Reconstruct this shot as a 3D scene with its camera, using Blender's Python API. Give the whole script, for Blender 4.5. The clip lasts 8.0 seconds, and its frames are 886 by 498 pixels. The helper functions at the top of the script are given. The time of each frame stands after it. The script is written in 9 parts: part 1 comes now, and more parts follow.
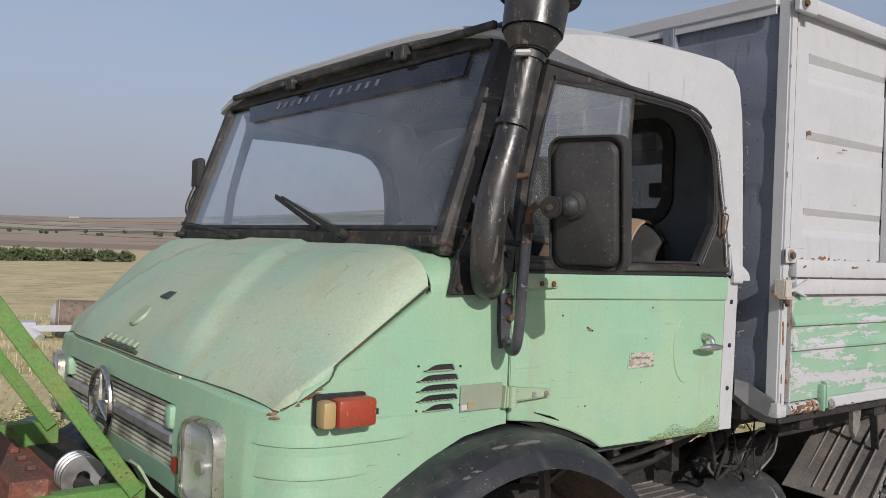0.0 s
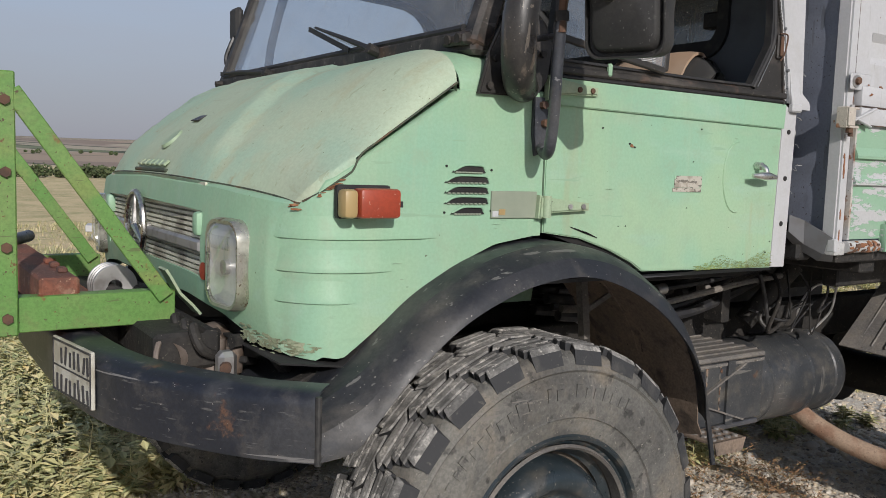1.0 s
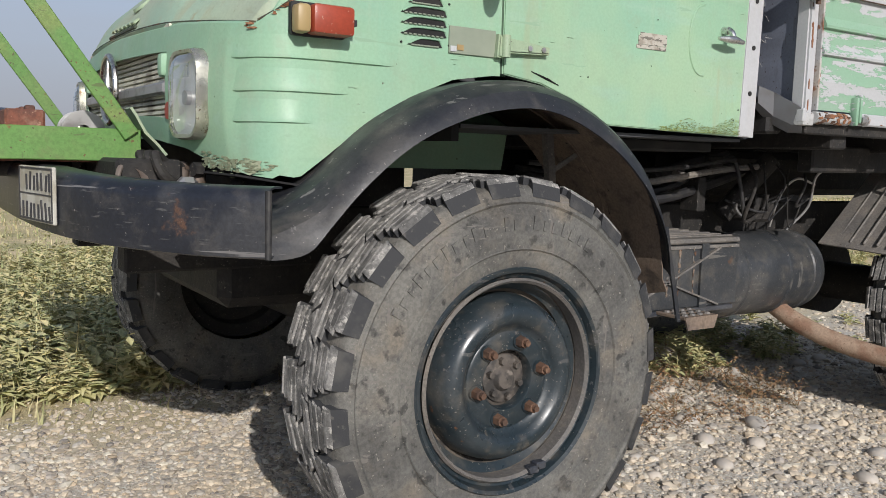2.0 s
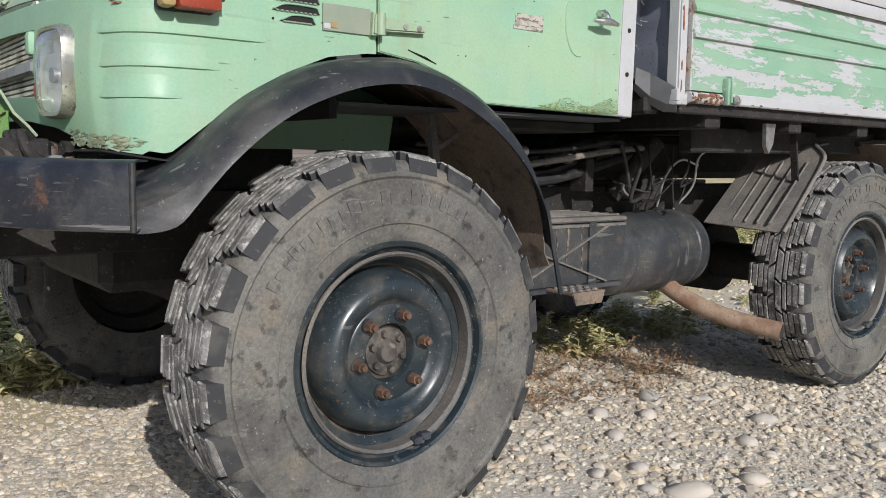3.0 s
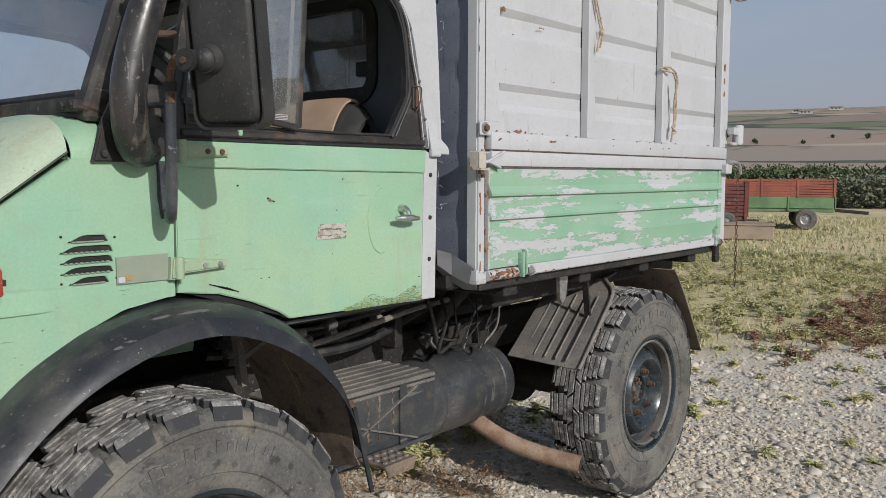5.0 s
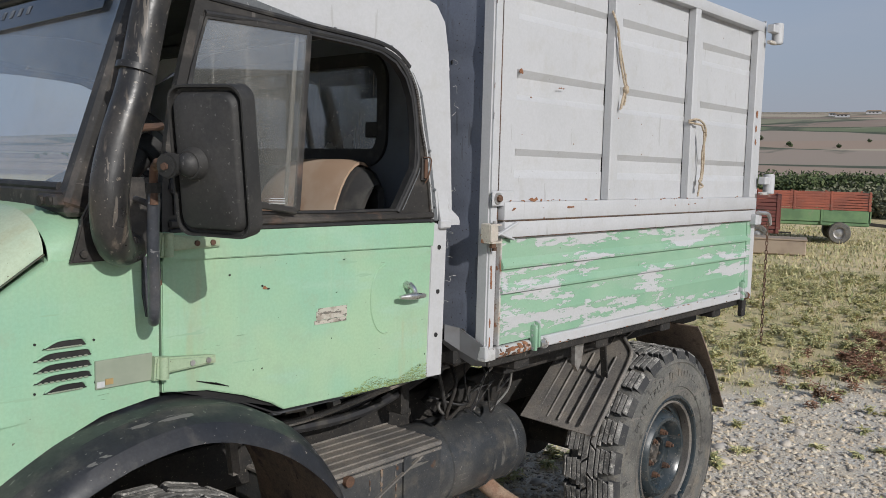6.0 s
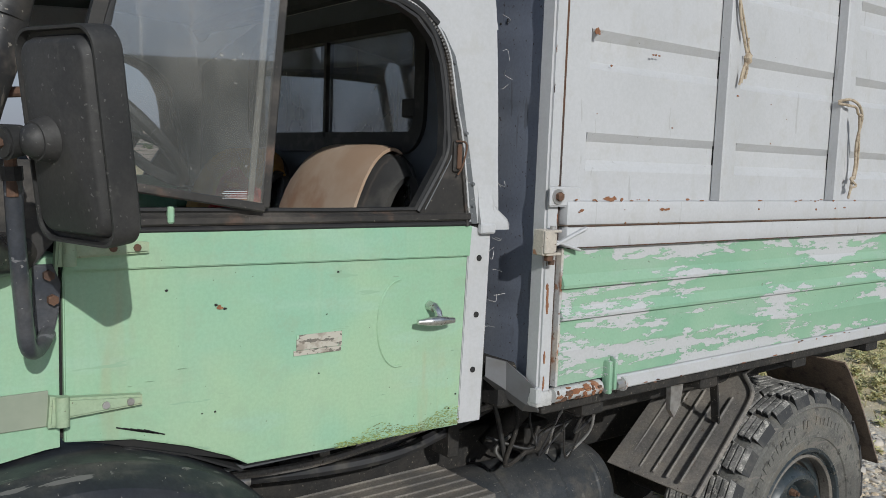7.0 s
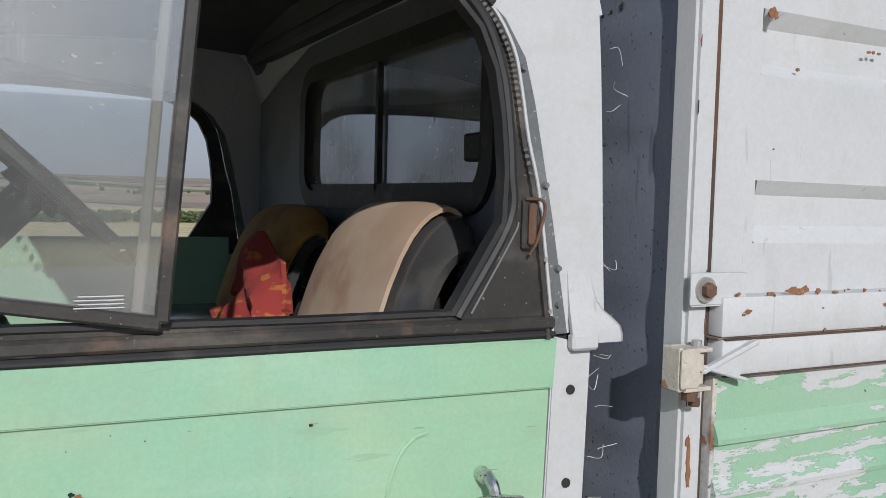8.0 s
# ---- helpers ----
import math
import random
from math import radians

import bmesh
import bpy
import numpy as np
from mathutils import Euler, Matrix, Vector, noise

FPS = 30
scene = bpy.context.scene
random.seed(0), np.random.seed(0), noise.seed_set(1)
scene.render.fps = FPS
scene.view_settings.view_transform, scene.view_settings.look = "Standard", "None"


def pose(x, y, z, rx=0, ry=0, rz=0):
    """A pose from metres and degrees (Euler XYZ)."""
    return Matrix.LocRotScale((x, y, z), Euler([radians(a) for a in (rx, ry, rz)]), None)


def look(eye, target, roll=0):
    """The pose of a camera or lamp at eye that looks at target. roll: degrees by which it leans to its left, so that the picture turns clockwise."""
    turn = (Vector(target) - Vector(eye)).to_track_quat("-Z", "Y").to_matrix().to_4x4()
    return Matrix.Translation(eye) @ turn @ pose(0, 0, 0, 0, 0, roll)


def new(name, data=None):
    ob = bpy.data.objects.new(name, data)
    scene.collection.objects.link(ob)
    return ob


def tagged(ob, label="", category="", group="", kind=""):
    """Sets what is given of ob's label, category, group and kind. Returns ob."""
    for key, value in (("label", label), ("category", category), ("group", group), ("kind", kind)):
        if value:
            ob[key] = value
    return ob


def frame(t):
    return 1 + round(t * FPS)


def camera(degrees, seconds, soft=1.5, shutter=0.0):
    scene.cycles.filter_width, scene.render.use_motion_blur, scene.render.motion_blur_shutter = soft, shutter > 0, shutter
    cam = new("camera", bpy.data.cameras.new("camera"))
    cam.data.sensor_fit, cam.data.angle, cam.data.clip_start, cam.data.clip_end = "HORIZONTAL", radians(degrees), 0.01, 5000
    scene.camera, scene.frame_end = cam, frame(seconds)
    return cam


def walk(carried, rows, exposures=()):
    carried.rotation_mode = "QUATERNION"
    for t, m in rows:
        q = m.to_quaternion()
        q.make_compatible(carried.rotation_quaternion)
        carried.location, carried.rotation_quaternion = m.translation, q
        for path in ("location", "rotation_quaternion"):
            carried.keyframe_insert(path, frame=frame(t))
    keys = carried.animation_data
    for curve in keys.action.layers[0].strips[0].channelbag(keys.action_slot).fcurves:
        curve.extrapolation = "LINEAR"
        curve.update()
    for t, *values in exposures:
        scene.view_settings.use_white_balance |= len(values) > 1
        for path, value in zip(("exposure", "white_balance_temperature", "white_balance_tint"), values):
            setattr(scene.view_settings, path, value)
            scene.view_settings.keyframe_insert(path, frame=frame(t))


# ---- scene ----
cam = camera(55.4, 8.0, soft=0.45)
PATH = [
    (0, (-1.329, -1.487, 1.563), (-0.106, 0.095, 1.561), 2.1),
    (0.2, (-1.286, -1.501, 1.563), (-0.097, 0.107, 1.512), 2.5),
    (0.5, (-1.227, -1.432, 1.467), (-0.042, 0.173, 1.325), 1.8),
    (0.7, (-1.213, -1.458, 1.450), (-0.068, 0.160, 1.232), 2.8),
    (1, (-1.225, -1.478, 1.3), (-0.119, 0.177, 1.107), 1.9),
    (1.2, (-1.205, -1.492, 1.240), (-0.118, 0.171, 1.029), 2.4),
    (1.4, (-1.202, -1.509, 1.107), (-0.109, 0.156, 0.927), 1.7),
    (1.5, (-1.183, -1.517, 1.085), (-0.096, 0.15, 0.887), 1.6),
    (1.7, (-1.167, -1.551, 1.03), (-0.087, 0.118, 0.815), 1.7),
    (2.8, (-1.103, -1.675, 0.911), (0.075, -0.073, 0.699), 1.0),
    (3, (-1.089, -1.69, 0.906), (0.138, -0.125, 0.697), 0.8),
    (3.5, (-1.071, -1.709, 0.908), (0.287, -0.255, 0.701), 0.3),
    (4, (-1.053, -1.712, 0.929), (0.406, -0.36, 0.718), 0.5),
    (4.2, (-1.044, -1.709, 0.996), (0.444, -0.387, 0.799), 0.8),
    (4.5, (-1.041, -1.681, 1.148), (0.472, -0.387, 0.962), 0.2),
    (5, (-1.064, -1.713, 1.431), (0.468, -0.439, 1.257), 0.1),
    (5.2, (-1.076, -1.748, 1.531), (0.453, -0.471, 1.356), 0.5),
    (6.3, (-0.778, -1.608, 1.662), (0.693, -0.266, 1.468), 1.6),
    (6.5, (-0.665, -1.575, 1.654), (0.78, -0.206, 1.453), 1.7),
    (6.8, (-0.478, -1.522, 1.640), (0.832, -0.024, 1.433), 1.7),
    (7, (-0.325, -1.464, 1.652), (0.906, 0.098, 1.444), 2.1),
    (7.2, (-0.213, -1.344, 1.628), (0.994, 0.239, 1.436), 2.5),
    (7.5, (-0.035, -1.196, 1.641), (1.038, 0.488, 1.526), 3.3),
    (8, (0.237, -0.943, 1.689), (1.162, 0.826, 1.576), 1.6),
]
LIGHT = [(0, 0.06, 6550, 13), (1, 0.03, 6530, 12), (1.5, 0.10, 6500, 12), (3, 0.29, 6350, 11), (4, 0.20, 6350, 11), (5, 0.05, 6400, 10), (6.5, 0.0, 6330, 10), (7, -0.08, 6220, 7), (7.5, -0.04, 6230, 7), (8, 0.13, 6230, 9)]
walk(cam, [(t, look(eye, target, roll)) for t, eye, target, roll in PATH], LIGHT)
CENTRE = 0.86          # the truck's middle line
SUN_FROM = Vector((-0.095, -0.33, 0.170)).normalized()

# ---- world and light ----
world = bpy.data.worlds.new("world")
scene.world = world
world.use_nodes = True
wn = world.node_tree
sky = wn.nodes.new("ShaderNodeTexSky")
sky.sky_type = "NISHITA"
sky.sun_disc = False
sky.sun_elevation = math.asin(SUN_FROM.z)
sky.sun_rotation = math.atan2(SUN_FROM.x, SUN_FROM.y)
sky.air_density, sky.dust_density, sky.ozone_density = 1.0, 1.2, 3.5
haze = wn.nodes.new("ShaderNodeHueSaturation")   # a milky, hazy day
haze.inputs["Saturation"].default_value = 0.75
wn.links.new(sky.outputs[0], haze.inputs["Color"])
thin = wn.nodes.new("ShaderNodeTexNoise")          # thin drawn-out cloud all over the sky
thin.inputs["Scale"].default_value, thin.inputs["Detail"].default_value, thin.inputs["Roughness"].default_value = 3.2, 6.0, 0.58
drawn, where = wn.nodes.new("ShaderNodeMapping"), wn.nodes.new("ShaderNodeTexCoord")
drawn.inputs["Scale"].default_value = (0.7, 0.7, 4.2)
amount = wn.nodes.new("ShaderNodeMapRange")
amount.inputs["From Min"].default_value, amount.inputs["From Max"].default_value = 0.40, 0.75
amount.inputs["To Max"].default_value = 0.38
veil = wn.nodes.new("ShaderNodeMix")
veil.data_type = "RGBA"
veil.inputs[7].default_value = (4.6, 4.9, 5.3, 1)
wn.links.new(where.outputs["Generated"], drawn.inputs[0])
wn.links.new(drawn.outputs[0], thin.inputs["Vector"])
wn.links.new(thin.outputs["Fac"], amount.inputs["Value"])
wn.links.new(amount.outputs[0], veil.inputs[0])
wn.links.new(haze.outputs[0], veil.inputs[6])
low = wn.nodes.new("ShaderNodeMix")               # dull violet-grey haze lying over the horizon
low.data_type = "RGBA"
low.inputs[7].default_value = (2.9, 3.0, 3.65, 1)
height, thick = wn.nodes.new("ShaderNodeSeparateXYZ"), wn.nodes.new("ShaderNodeMapRange")
thick.interpolation_type = "SMOOTHSTEP"
thick.inputs["From Min"].default_value, thick.inputs["From Max"].default_value = -0.02, 0.36
thick.inputs["To Min"].default_value, thick.inputs["To Max"].default_value = 0.85, 0.0
wn.links.new(where.outputs["Generated"], height.inputs[0])
wn.links.new(height.outputs[2], thick.inputs["Value"])
wn.links.new(thick.outputs[0], low.inputs[0])
wn.links.new(veil.outputs[2], low.inputs[6])
wn.links.new(low.outputs[2], wn.nodes["Background"].inputs[0])
wn.nodes["Background"].inputs[1].default_value = 0.10
sun_data = bpy.data.lights.new("sun", "SUN")
sun_data.energy, sun_data.angle, sun_data.color = 3.35, radians(0.53), (1.0, 0.96, 0.91)
sun = new("sun", sun_data)
sun.matrix_world = look(SUN_FROM * 50, (0, 0, 0))


# ---- materials ----
class Mat:
    """A node material with a Principled shader and a few short ways to add to it."""

    def __init__(self, name, colour=(0.5, 0.5, 0.5), rough=0.5, metal=0.0):
        self.m = bpy.data.materials.new(name)
        self.m.use_nodes = True
        self.t = self.m.node_tree
        self.b = self.t.nodes["Principled BSDF"]
        self.b.inputs["Roughness"].default_value = rough
        self.b.inputs["Metallic"].default_value = metal
        self.geo = self.t.nodes.new("ShaderNodeNewGeometry")
        self.tc = self.t.nodes.new("ShaderNodeTexCoord")
        self.out = self.rgb(colour)

    def node(self, kind, **values):
        n = self.t.nodes.new(kind)
        for k, v in values.items():
            n.inputs[k].default_value = v
        return n

    def link(self, a, b):
        self.t.links.new(a, b)

    def rgb(self, c):
        n = self.t.nodes.new("ShaderNodeRGB")
        n.outputs[0].default_value = (*c, 1)
        return n.outputs[0]

    def noise(self, scale=5.0, detail=4.0, rough=0.55, stretch=(1, 1, 1), shift=0.0, world_space=True):
        mp = self.t.nodes.new("ShaderNodeMapping")
        mp.inputs["Scale"].default_value = stretch
        mp.inputs["Location"].default_value = (shift, shift * 1.7, shift * 0.6)
        self.link(self.geo.outputs["Position"] if world_space else self.tc.outputs["Object"], mp.inputs[0])
        n = self.t.nodes.new("ShaderNodeTexNoise")
        n.inputs["Scale"].default_value, n.inputs["Detail"].default_value, n.inputs["Roughness"].default_value = scale, detail, rough
        self.link(mp.outputs[0], n.inputs["Vector"])
        return n.outputs["Fac"]

    def step(self, fac, lo, hi, a=0.0, b=1.0):
        n = self.t.nodes.new("ShaderNodeMapRange")
        n.interpolation_type = "SMOOTHSTEP"
        n.inputs["From Min"].default_value, n.inputs["From Max"].default_value = lo, hi
        n.inputs["To Min"].default_value, n.inputs["To Max"].default_value = a, b
        self.link(fac, n.inputs["Value"])
        return n.outputs[0]

    def math(self, op, a, b):
        n = self.t.nodes.new("ShaderNodeMath")
        n.operation = op
        for i, v in enumerate((a, b)):
            if isinstance(v, (int, float)):
                n.inputs[i].default_value = v
            else:
                self.link(v, n.inputs[i])
        return n.outputs[0]

    def axis(self, k):
        n = self.t.nodes.new("ShaderNodeSeparateXYZ")
        self.link(self.geo.outputs["Position"], n.inputs[0])
        return n.outputs[k]

    def mix(self, fac, colour):
        n = self.t.nodes.new("ShaderNodeMix")
        n.data_type = "RGBA"
        if isinstance(fac, (int, float)):
            n.inputs[0].default_value = fac
        else:
            self.link(fac, n.inputs[0])
        self.link(self.out, n.inputs[6])
        if isinstance(colour, tuple):
            n.inputs[7].default_value = (*colour, 1)
        else:
            self.link(colour, n.inputs[7])
        self.out = n.outputs[2]
        return self

    def blotch(self, colour, scale, lo, hi, amount=1.0, **k):
        return self.mix(self.step(self.noise(scale, **k), lo, hi, 0.0, amount), colour)

    def wear(self, grain=0.25, chips=None, scratch=None, specks=None, dirt=None, seed=0.0, lean=(0.12, 1, 1), rare=0.0):
        """Fine grain, chipped spots, long scratches, small specks and rubbed-in dirt."""
        if grain:
            dark = self.t.nodes.new("ShaderNodeMix")
            dark.data_type, dark.blend_type = "RGBA", "MULTIPLY"
            self.link(self.step(self.noise(130, 3, 0.7, shift=seed), 0.35, 0.65, grain, 0.0), dark.inputs[0])
            self.link(self.out, dark.inputs[6])
            dark.inputs[7].default_value = (0.3, 0.3, 0.3, 1)
            self.out = dark.outputs[2]
        if dirt:
            self.blotch(dirt, 16, 0.5, 0.68, 0.45, detail=8, rough=0.72, shift=seed + 1.3)
        if scratch:
            self.blotch(scratch, 45, 0.645 + 0.3 * rare, 0.665 + 0.3 * rare, 0.75, stretch=lean, shift=seed + 2.1)
            self.blotch(scratch, 26, 0.66 + 0.8 * rare, 0.675 + 0.8 * rare, 0.6, stretch=(1, 1, 0.1), shift=seed + 5.2)
        if chips:
            self.blotch(chips, 34, 0.672 + rare, 0.684 + rare, 0.9, detail=5, rough=0.65, shift=seed + 3.7)
        if specks:
            self.blotch(specks, 120, 0.685 + rare, 0.70 + rare, 0.9, detail=2, shift=seed + 4.4)
        return self

    def rough(self, fac):
        self.link(fac, self.b.inputs["Roughness"])
        return self

    def bump(self, fac, strength=0.3, distance=0.01):
        n = self.node("ShaderNodeBump", Strength=strength, Distance=distance)
        self.link(fac, n.inputs["Height"])
        self.link(n.outputs[0], self.b.inputs["Normal"])
        return self

    def done(self):
        self.link(self.out, self.b.inputs["Base Color"])
        return self.m


RUST = (0.19, 0.07, 0.025)

m = Mat("green_paint", (0.262, 0.437, 0.29), 0.45)
m.blotch((0.331, 0.468, 0.299), 2.2, 0.4, 0.65, 0.8).blotch((0.23, 0.433, 0.317), 3.0, 0.5, 0.7, 0.6, shift=4)
m.blotch((0.34, 0.423, 0.295), 7, 0.55, 0.75, 0.5, stretch=(0.4, 1, 1.6), shift=2).blotch((0.303, 0.468, 0.348), 14, 0.55, 0.7, 0.6, stretch=(0.3, 1, 1), shift=11)
m.blotch((0.222, 0.37, 0.255), 30, 0.62, 0.74, 0.30, stretch=(0.10, 1, 1), shift=7).blotch((0.34, 0.306, 0.187), 5, 0.66, 0.76, 0.45, stretch=(1.5, 1, 0.25), shift=15)
m.blotch((0.335, 0.455, 0.315), 22, 0.50, 0.72, 0.30, stretch=(1.6, 1.6, 0.09), shift=21, detail=6).blotch((0.225, 0.395, 0.262), 34, 0.56, 0.74, 0.28, stretch=(1.4, 1.4, 0.06), shift=23, detail=6)
m.blotch((0.076, 0.06, 0.043), 55, 0.785, 0.80, 0.9, shift=3, detail=2)
m.rough(m.step(m.noise(6, shift=5), 0.3, 0.7, 0.44, 0.68)).bump(m.noise(40, 3), 0.06, 0.004)
m.wear(0.10, chips=(0.111, 0.102, 0.06), scratch=(0.235, 0.37, 0.25), specks=(0.051, 0.043, 0.025), dirt=(0.264, 0.357, 0.246), rare=0.10)
GREEN = m.done()

m = Mat("pale_hinge_paint", (0.306, 0.399, 0.264), 0.5)
m.blotch((0.357, 0.391, 0.255), 12, 0.45, 0.7, 0.8).blotch((0.145, 0.085, 0.043), 30, 0.68, 0.74, 0.8, shift=3)
m.wear(0.15, specks=(0.085, 0.06, 0.034), seed=2.0, rare=0.04)
HINGE = m.done()

# paler than the sides: dusty faded paint, with some grazing light in the colour
m = Mat("faded_hood_paint", (0.384, 0.461, 0.337), 0.6)
m.blotch((0.31, 0.453, 0.346), 2.6, 0.4, 0.62, 0.9).blotch((0.425, 0.458, 0.340), 4.5, 0.50, 0.74, 0.6, shift=3)
m.blotch((0.373, 0.374, 0.247), 8, 0.54, 0.70, 0.6, stretch=(0.3, 1.4, 1), shift=6).blotch((0.29, 0.33, 0.225), 22, 0.62, 0.78, 0.35, stretch=(0.2, 1.8, 1), shift=8)
m.blotch((0.28, 0.275, 0.178), 60, 0.62, 0.74, 0.4, stretch=(0.677, 0.098, 0.494), shift=12).blotch((0.31, 0.235, 0.129), 10, 0.68, 0.76, 0.6, shift=14)
m.blotch((0.125, 0.089, 0.05), 60, 0.775, 0.79, 0.9, shift=1, detail=2)
m.rough(m.step(m.noise(5), 0.3, 0.7, 0.62, 0.85)).bump(m.noise(30, 4), 0.08, 0.004)
m.wear(0.14, chips=(0.165, 0.158, 0.098), scratch=(0.29, 0.335, 0.235), specks=(0.083, 0.069, 0.041), dirt=(0.36, 0.385, 0.275), seed=3.0, lean=(0.2, 1, 0.5), rare=0.06)
HOOD = m.done()

m = Mat("white_paint", (0.459, 0.463, 0.472), 0.5)
m.blotch((0.418, 0.423, 0.428), 3, 0.45, 0.7, 0.7).blotch((0.402, 0.392, 0.374), 10, 0.58, 0.75, 0.45, stretch=(1.5, 1.5, 0.3), shift=3)
m.blotch((0.289, 0.153, 0.068), 14, 0.765, 0.79, 0.9, shift=5).blotch((0.102, 0.06, 0.034), 48, 0.785, 0.80, 0.9, shift=2, detail=2)
m.rough(m.step(m.noise(7), 0.3, 0.7, 0.4, 0.62)).bump(m.noise(35, 3), 0.06, 0.004)
m.wear(0.08, chips=(0.187, 0.102, 0.06), scratch=(0.348, 0.344, 0.34), specks=(0.085, 0.051, 0.034), dirt=(0.391, 0.383, 0.365), seed=6.0, lean=(1, 1, 0.12), rare=0.10)
WHITE = m.done()

m = Mat("rusty_white_paint", (0.459, 0.459, 0.451), 0.55)
m.blotch((0.493, 0.425, 0.34), 6, 0.48, 0.66, 0.7, shift=1)
m.blotch(RUST, 9, 0.56, 0.64, 0.95, shift=5, stretch=(0.7, 1, 1)).blotch((0.281, 0.111, 0.043), 22, 0.6, 0.68, 0.9, shift=2)
m.bump(m.noise(50, 4), 0.2, 0.004)
m.wear(0.25, chips=(0.119, 0.051, 0.025), specks=(0.068, 0.034, 0.017), seed=2.0)
RUSTY_WHITE = m.done()

m = Mat("peeling_green_paint", (0.212, 0.374, 0.255), 0.5)
m.blotch((0.264, 0.416, 0.289), 4, 0.4, 0.65, 0.8).blotch((0.297, 0.408, 0.315), 12, 0.55, 0.7, 0.6, stretch=(0.3, 1, 1.5), shift=4)
peel = m.math("ADD", m.math("MULTIPLY", m.noise(6.5, 5, 0.62, (0.32, 1, 2.9), 2.0), 0.64), m.math("MULTIPLY", m.noise(34, 6, 0.72, (0.4, 1, 1.3), 5.0), 0.36))
edge = m.step(peel, 0.526, 0.530)
m.mix(m.step(peel, 0.519, 0.526, 0.0, 0.8), (0.15, 0.235, 0.165)).mix(edge, (0.46, 0.465, 0.47))
m.blotch((0.102, 0.076, 0.051), 42, 0.775, 0.79, 0.85, shift=6, detail=2).blotch((0.306, 0.178, 0.093), 9, 0.74, 0.78, 0.8, shift=16)
m.bump(edge, 0.25, 0.002)
m.wear(0.10, chips=(0.119, 0.085, 0.051), specks=(0.051, 0.043, 0.034), seed=9.0, rare=0.08)
PEELING = m.done()

m = Mat("black_paint", (0.034, 0.039, 0.05), 0.36)
m.blotch((0.086, 0.089, 0.098), 5, 0.4, 0.68, 0.9).blotch((0.172, 0.16, 0.145), 7, 0.5, 0.75, 0.45, stretch=(0.5, 1, 1), shift=4)
m.blotch((0.148, 0.149, 0.151), 40, 0.66, 0.74, 0.7, stretch=(0.3, 1, 1), shift=2).blotch((0.148, 0.071, 0.038), 11, 0.69, 0.76, 0.7, shift=8)
m.rough(m.step(m.noise(9), 0.3, 0.7, 0.28, 0.55)).bump(m.noise(60, 3), 0.08, 0.003)
m.wear(0.35, chips=(0.148, 0.143, 0.139), scratch=(0.183, 0.184, 0.19), specks=(0.229, 0.225, 0.215), dirt=(0.078, 0.075, 0.072), seed=1.0, rare=0.03)
BLACK = m.done()

m = Mat("rim_dust", (0.085, 0.075, 0.062), 0.8)
m.blotch((0.14, 0.115, 0.09), 9, 0.42, 0.66, 0.9).blotch((0.035, 0.035, 0.036), 16, 0.55, 0.68, 0.8, shift=3).bump(m.noise(60, 3), 0.15, 0.003)
m.wear(0.3, chips=(0.03, 0.03, 0.03), specks=(0.2, 0.18, 0.15), seed=4.0)
RIMDUST = m.done()
m = Mat("hub_grease", (0.10, 0.085, 0.072), 0.6)
m.blotch((0.03, 0.028, 0.026), 26, 0.45, 0.62, 0.9).blotch((0.22, 0.19, 0.16), 40, 0.58, 0.7, 0.7, shift=3).bump(m.noise(80, 4), 0.4, 0.004)
HUBGREASE = m.done()
m = Mat("wheel_disc_paint", (0.017, 0.027, 0.033), 0.24)
m.blotch((0.042, 0.052, 0.058), 6, 0.42, 0.68, 0.9).blotch((0.11, 0.10, 0.083), 9, 0.52, 0.72, 0.6, shift=4).blotch((0.12, 0.105, 0.085), 26, 0.56, 0.72, 0.5, shift=14, detail=7).blotch((0.16, 0.07, 0.03), 30, 0.70, 0.75, 0.8, shift=8)
m.rough(m.step(m.noise(8), 0.3, 0.7, 0.22, 0.45)).bump(m.noise(50, 3), 0.08, 0.003)
m.wear(0.3, chips=(0.11, 0.10, 0.09), scratch=(0.09, 0.09, 0.09), specks=(0.19, 0.175, 0.15), seed=2.5, rare=0.0)
DISC = m.done()

m = Mat("dusty_fender_paint", (0.018, 0.020, 0.025), 0.4)
m.blotch((0.075, 0.072, 0.068), 4, 0.48, 0.70, 0.6).blotch((0.13, 0.118, 0.10), 9, 0.56, 0.74, 0.55, stretch=(0.35, 1, 1), shift=4).blotch((0.16, 0.15, 0.135), 60, 0.71, 0.77, 0.4, stretch=(0.5, 1, 1), shift=2)
m.blotch((0.14, 0.07, 0.04), 8, 0.70, 0.76, 0.7, shift=8)
m.rough(m.step(m.noise(9), 0.3, 0.7, 0.36, 0.6)).bump(m.noise(60, 3), 0.1, 0.003)
m.wear(0.35, chips=(0.17, 0.16, 0.145), scratch=(0.16, 0.155, 0.145), specks=(0.24, 0.22, 0.19), dirt=(0.075, 0.07, 0.062), seed=1.0, rare=0.03)
FENDER = m.done()

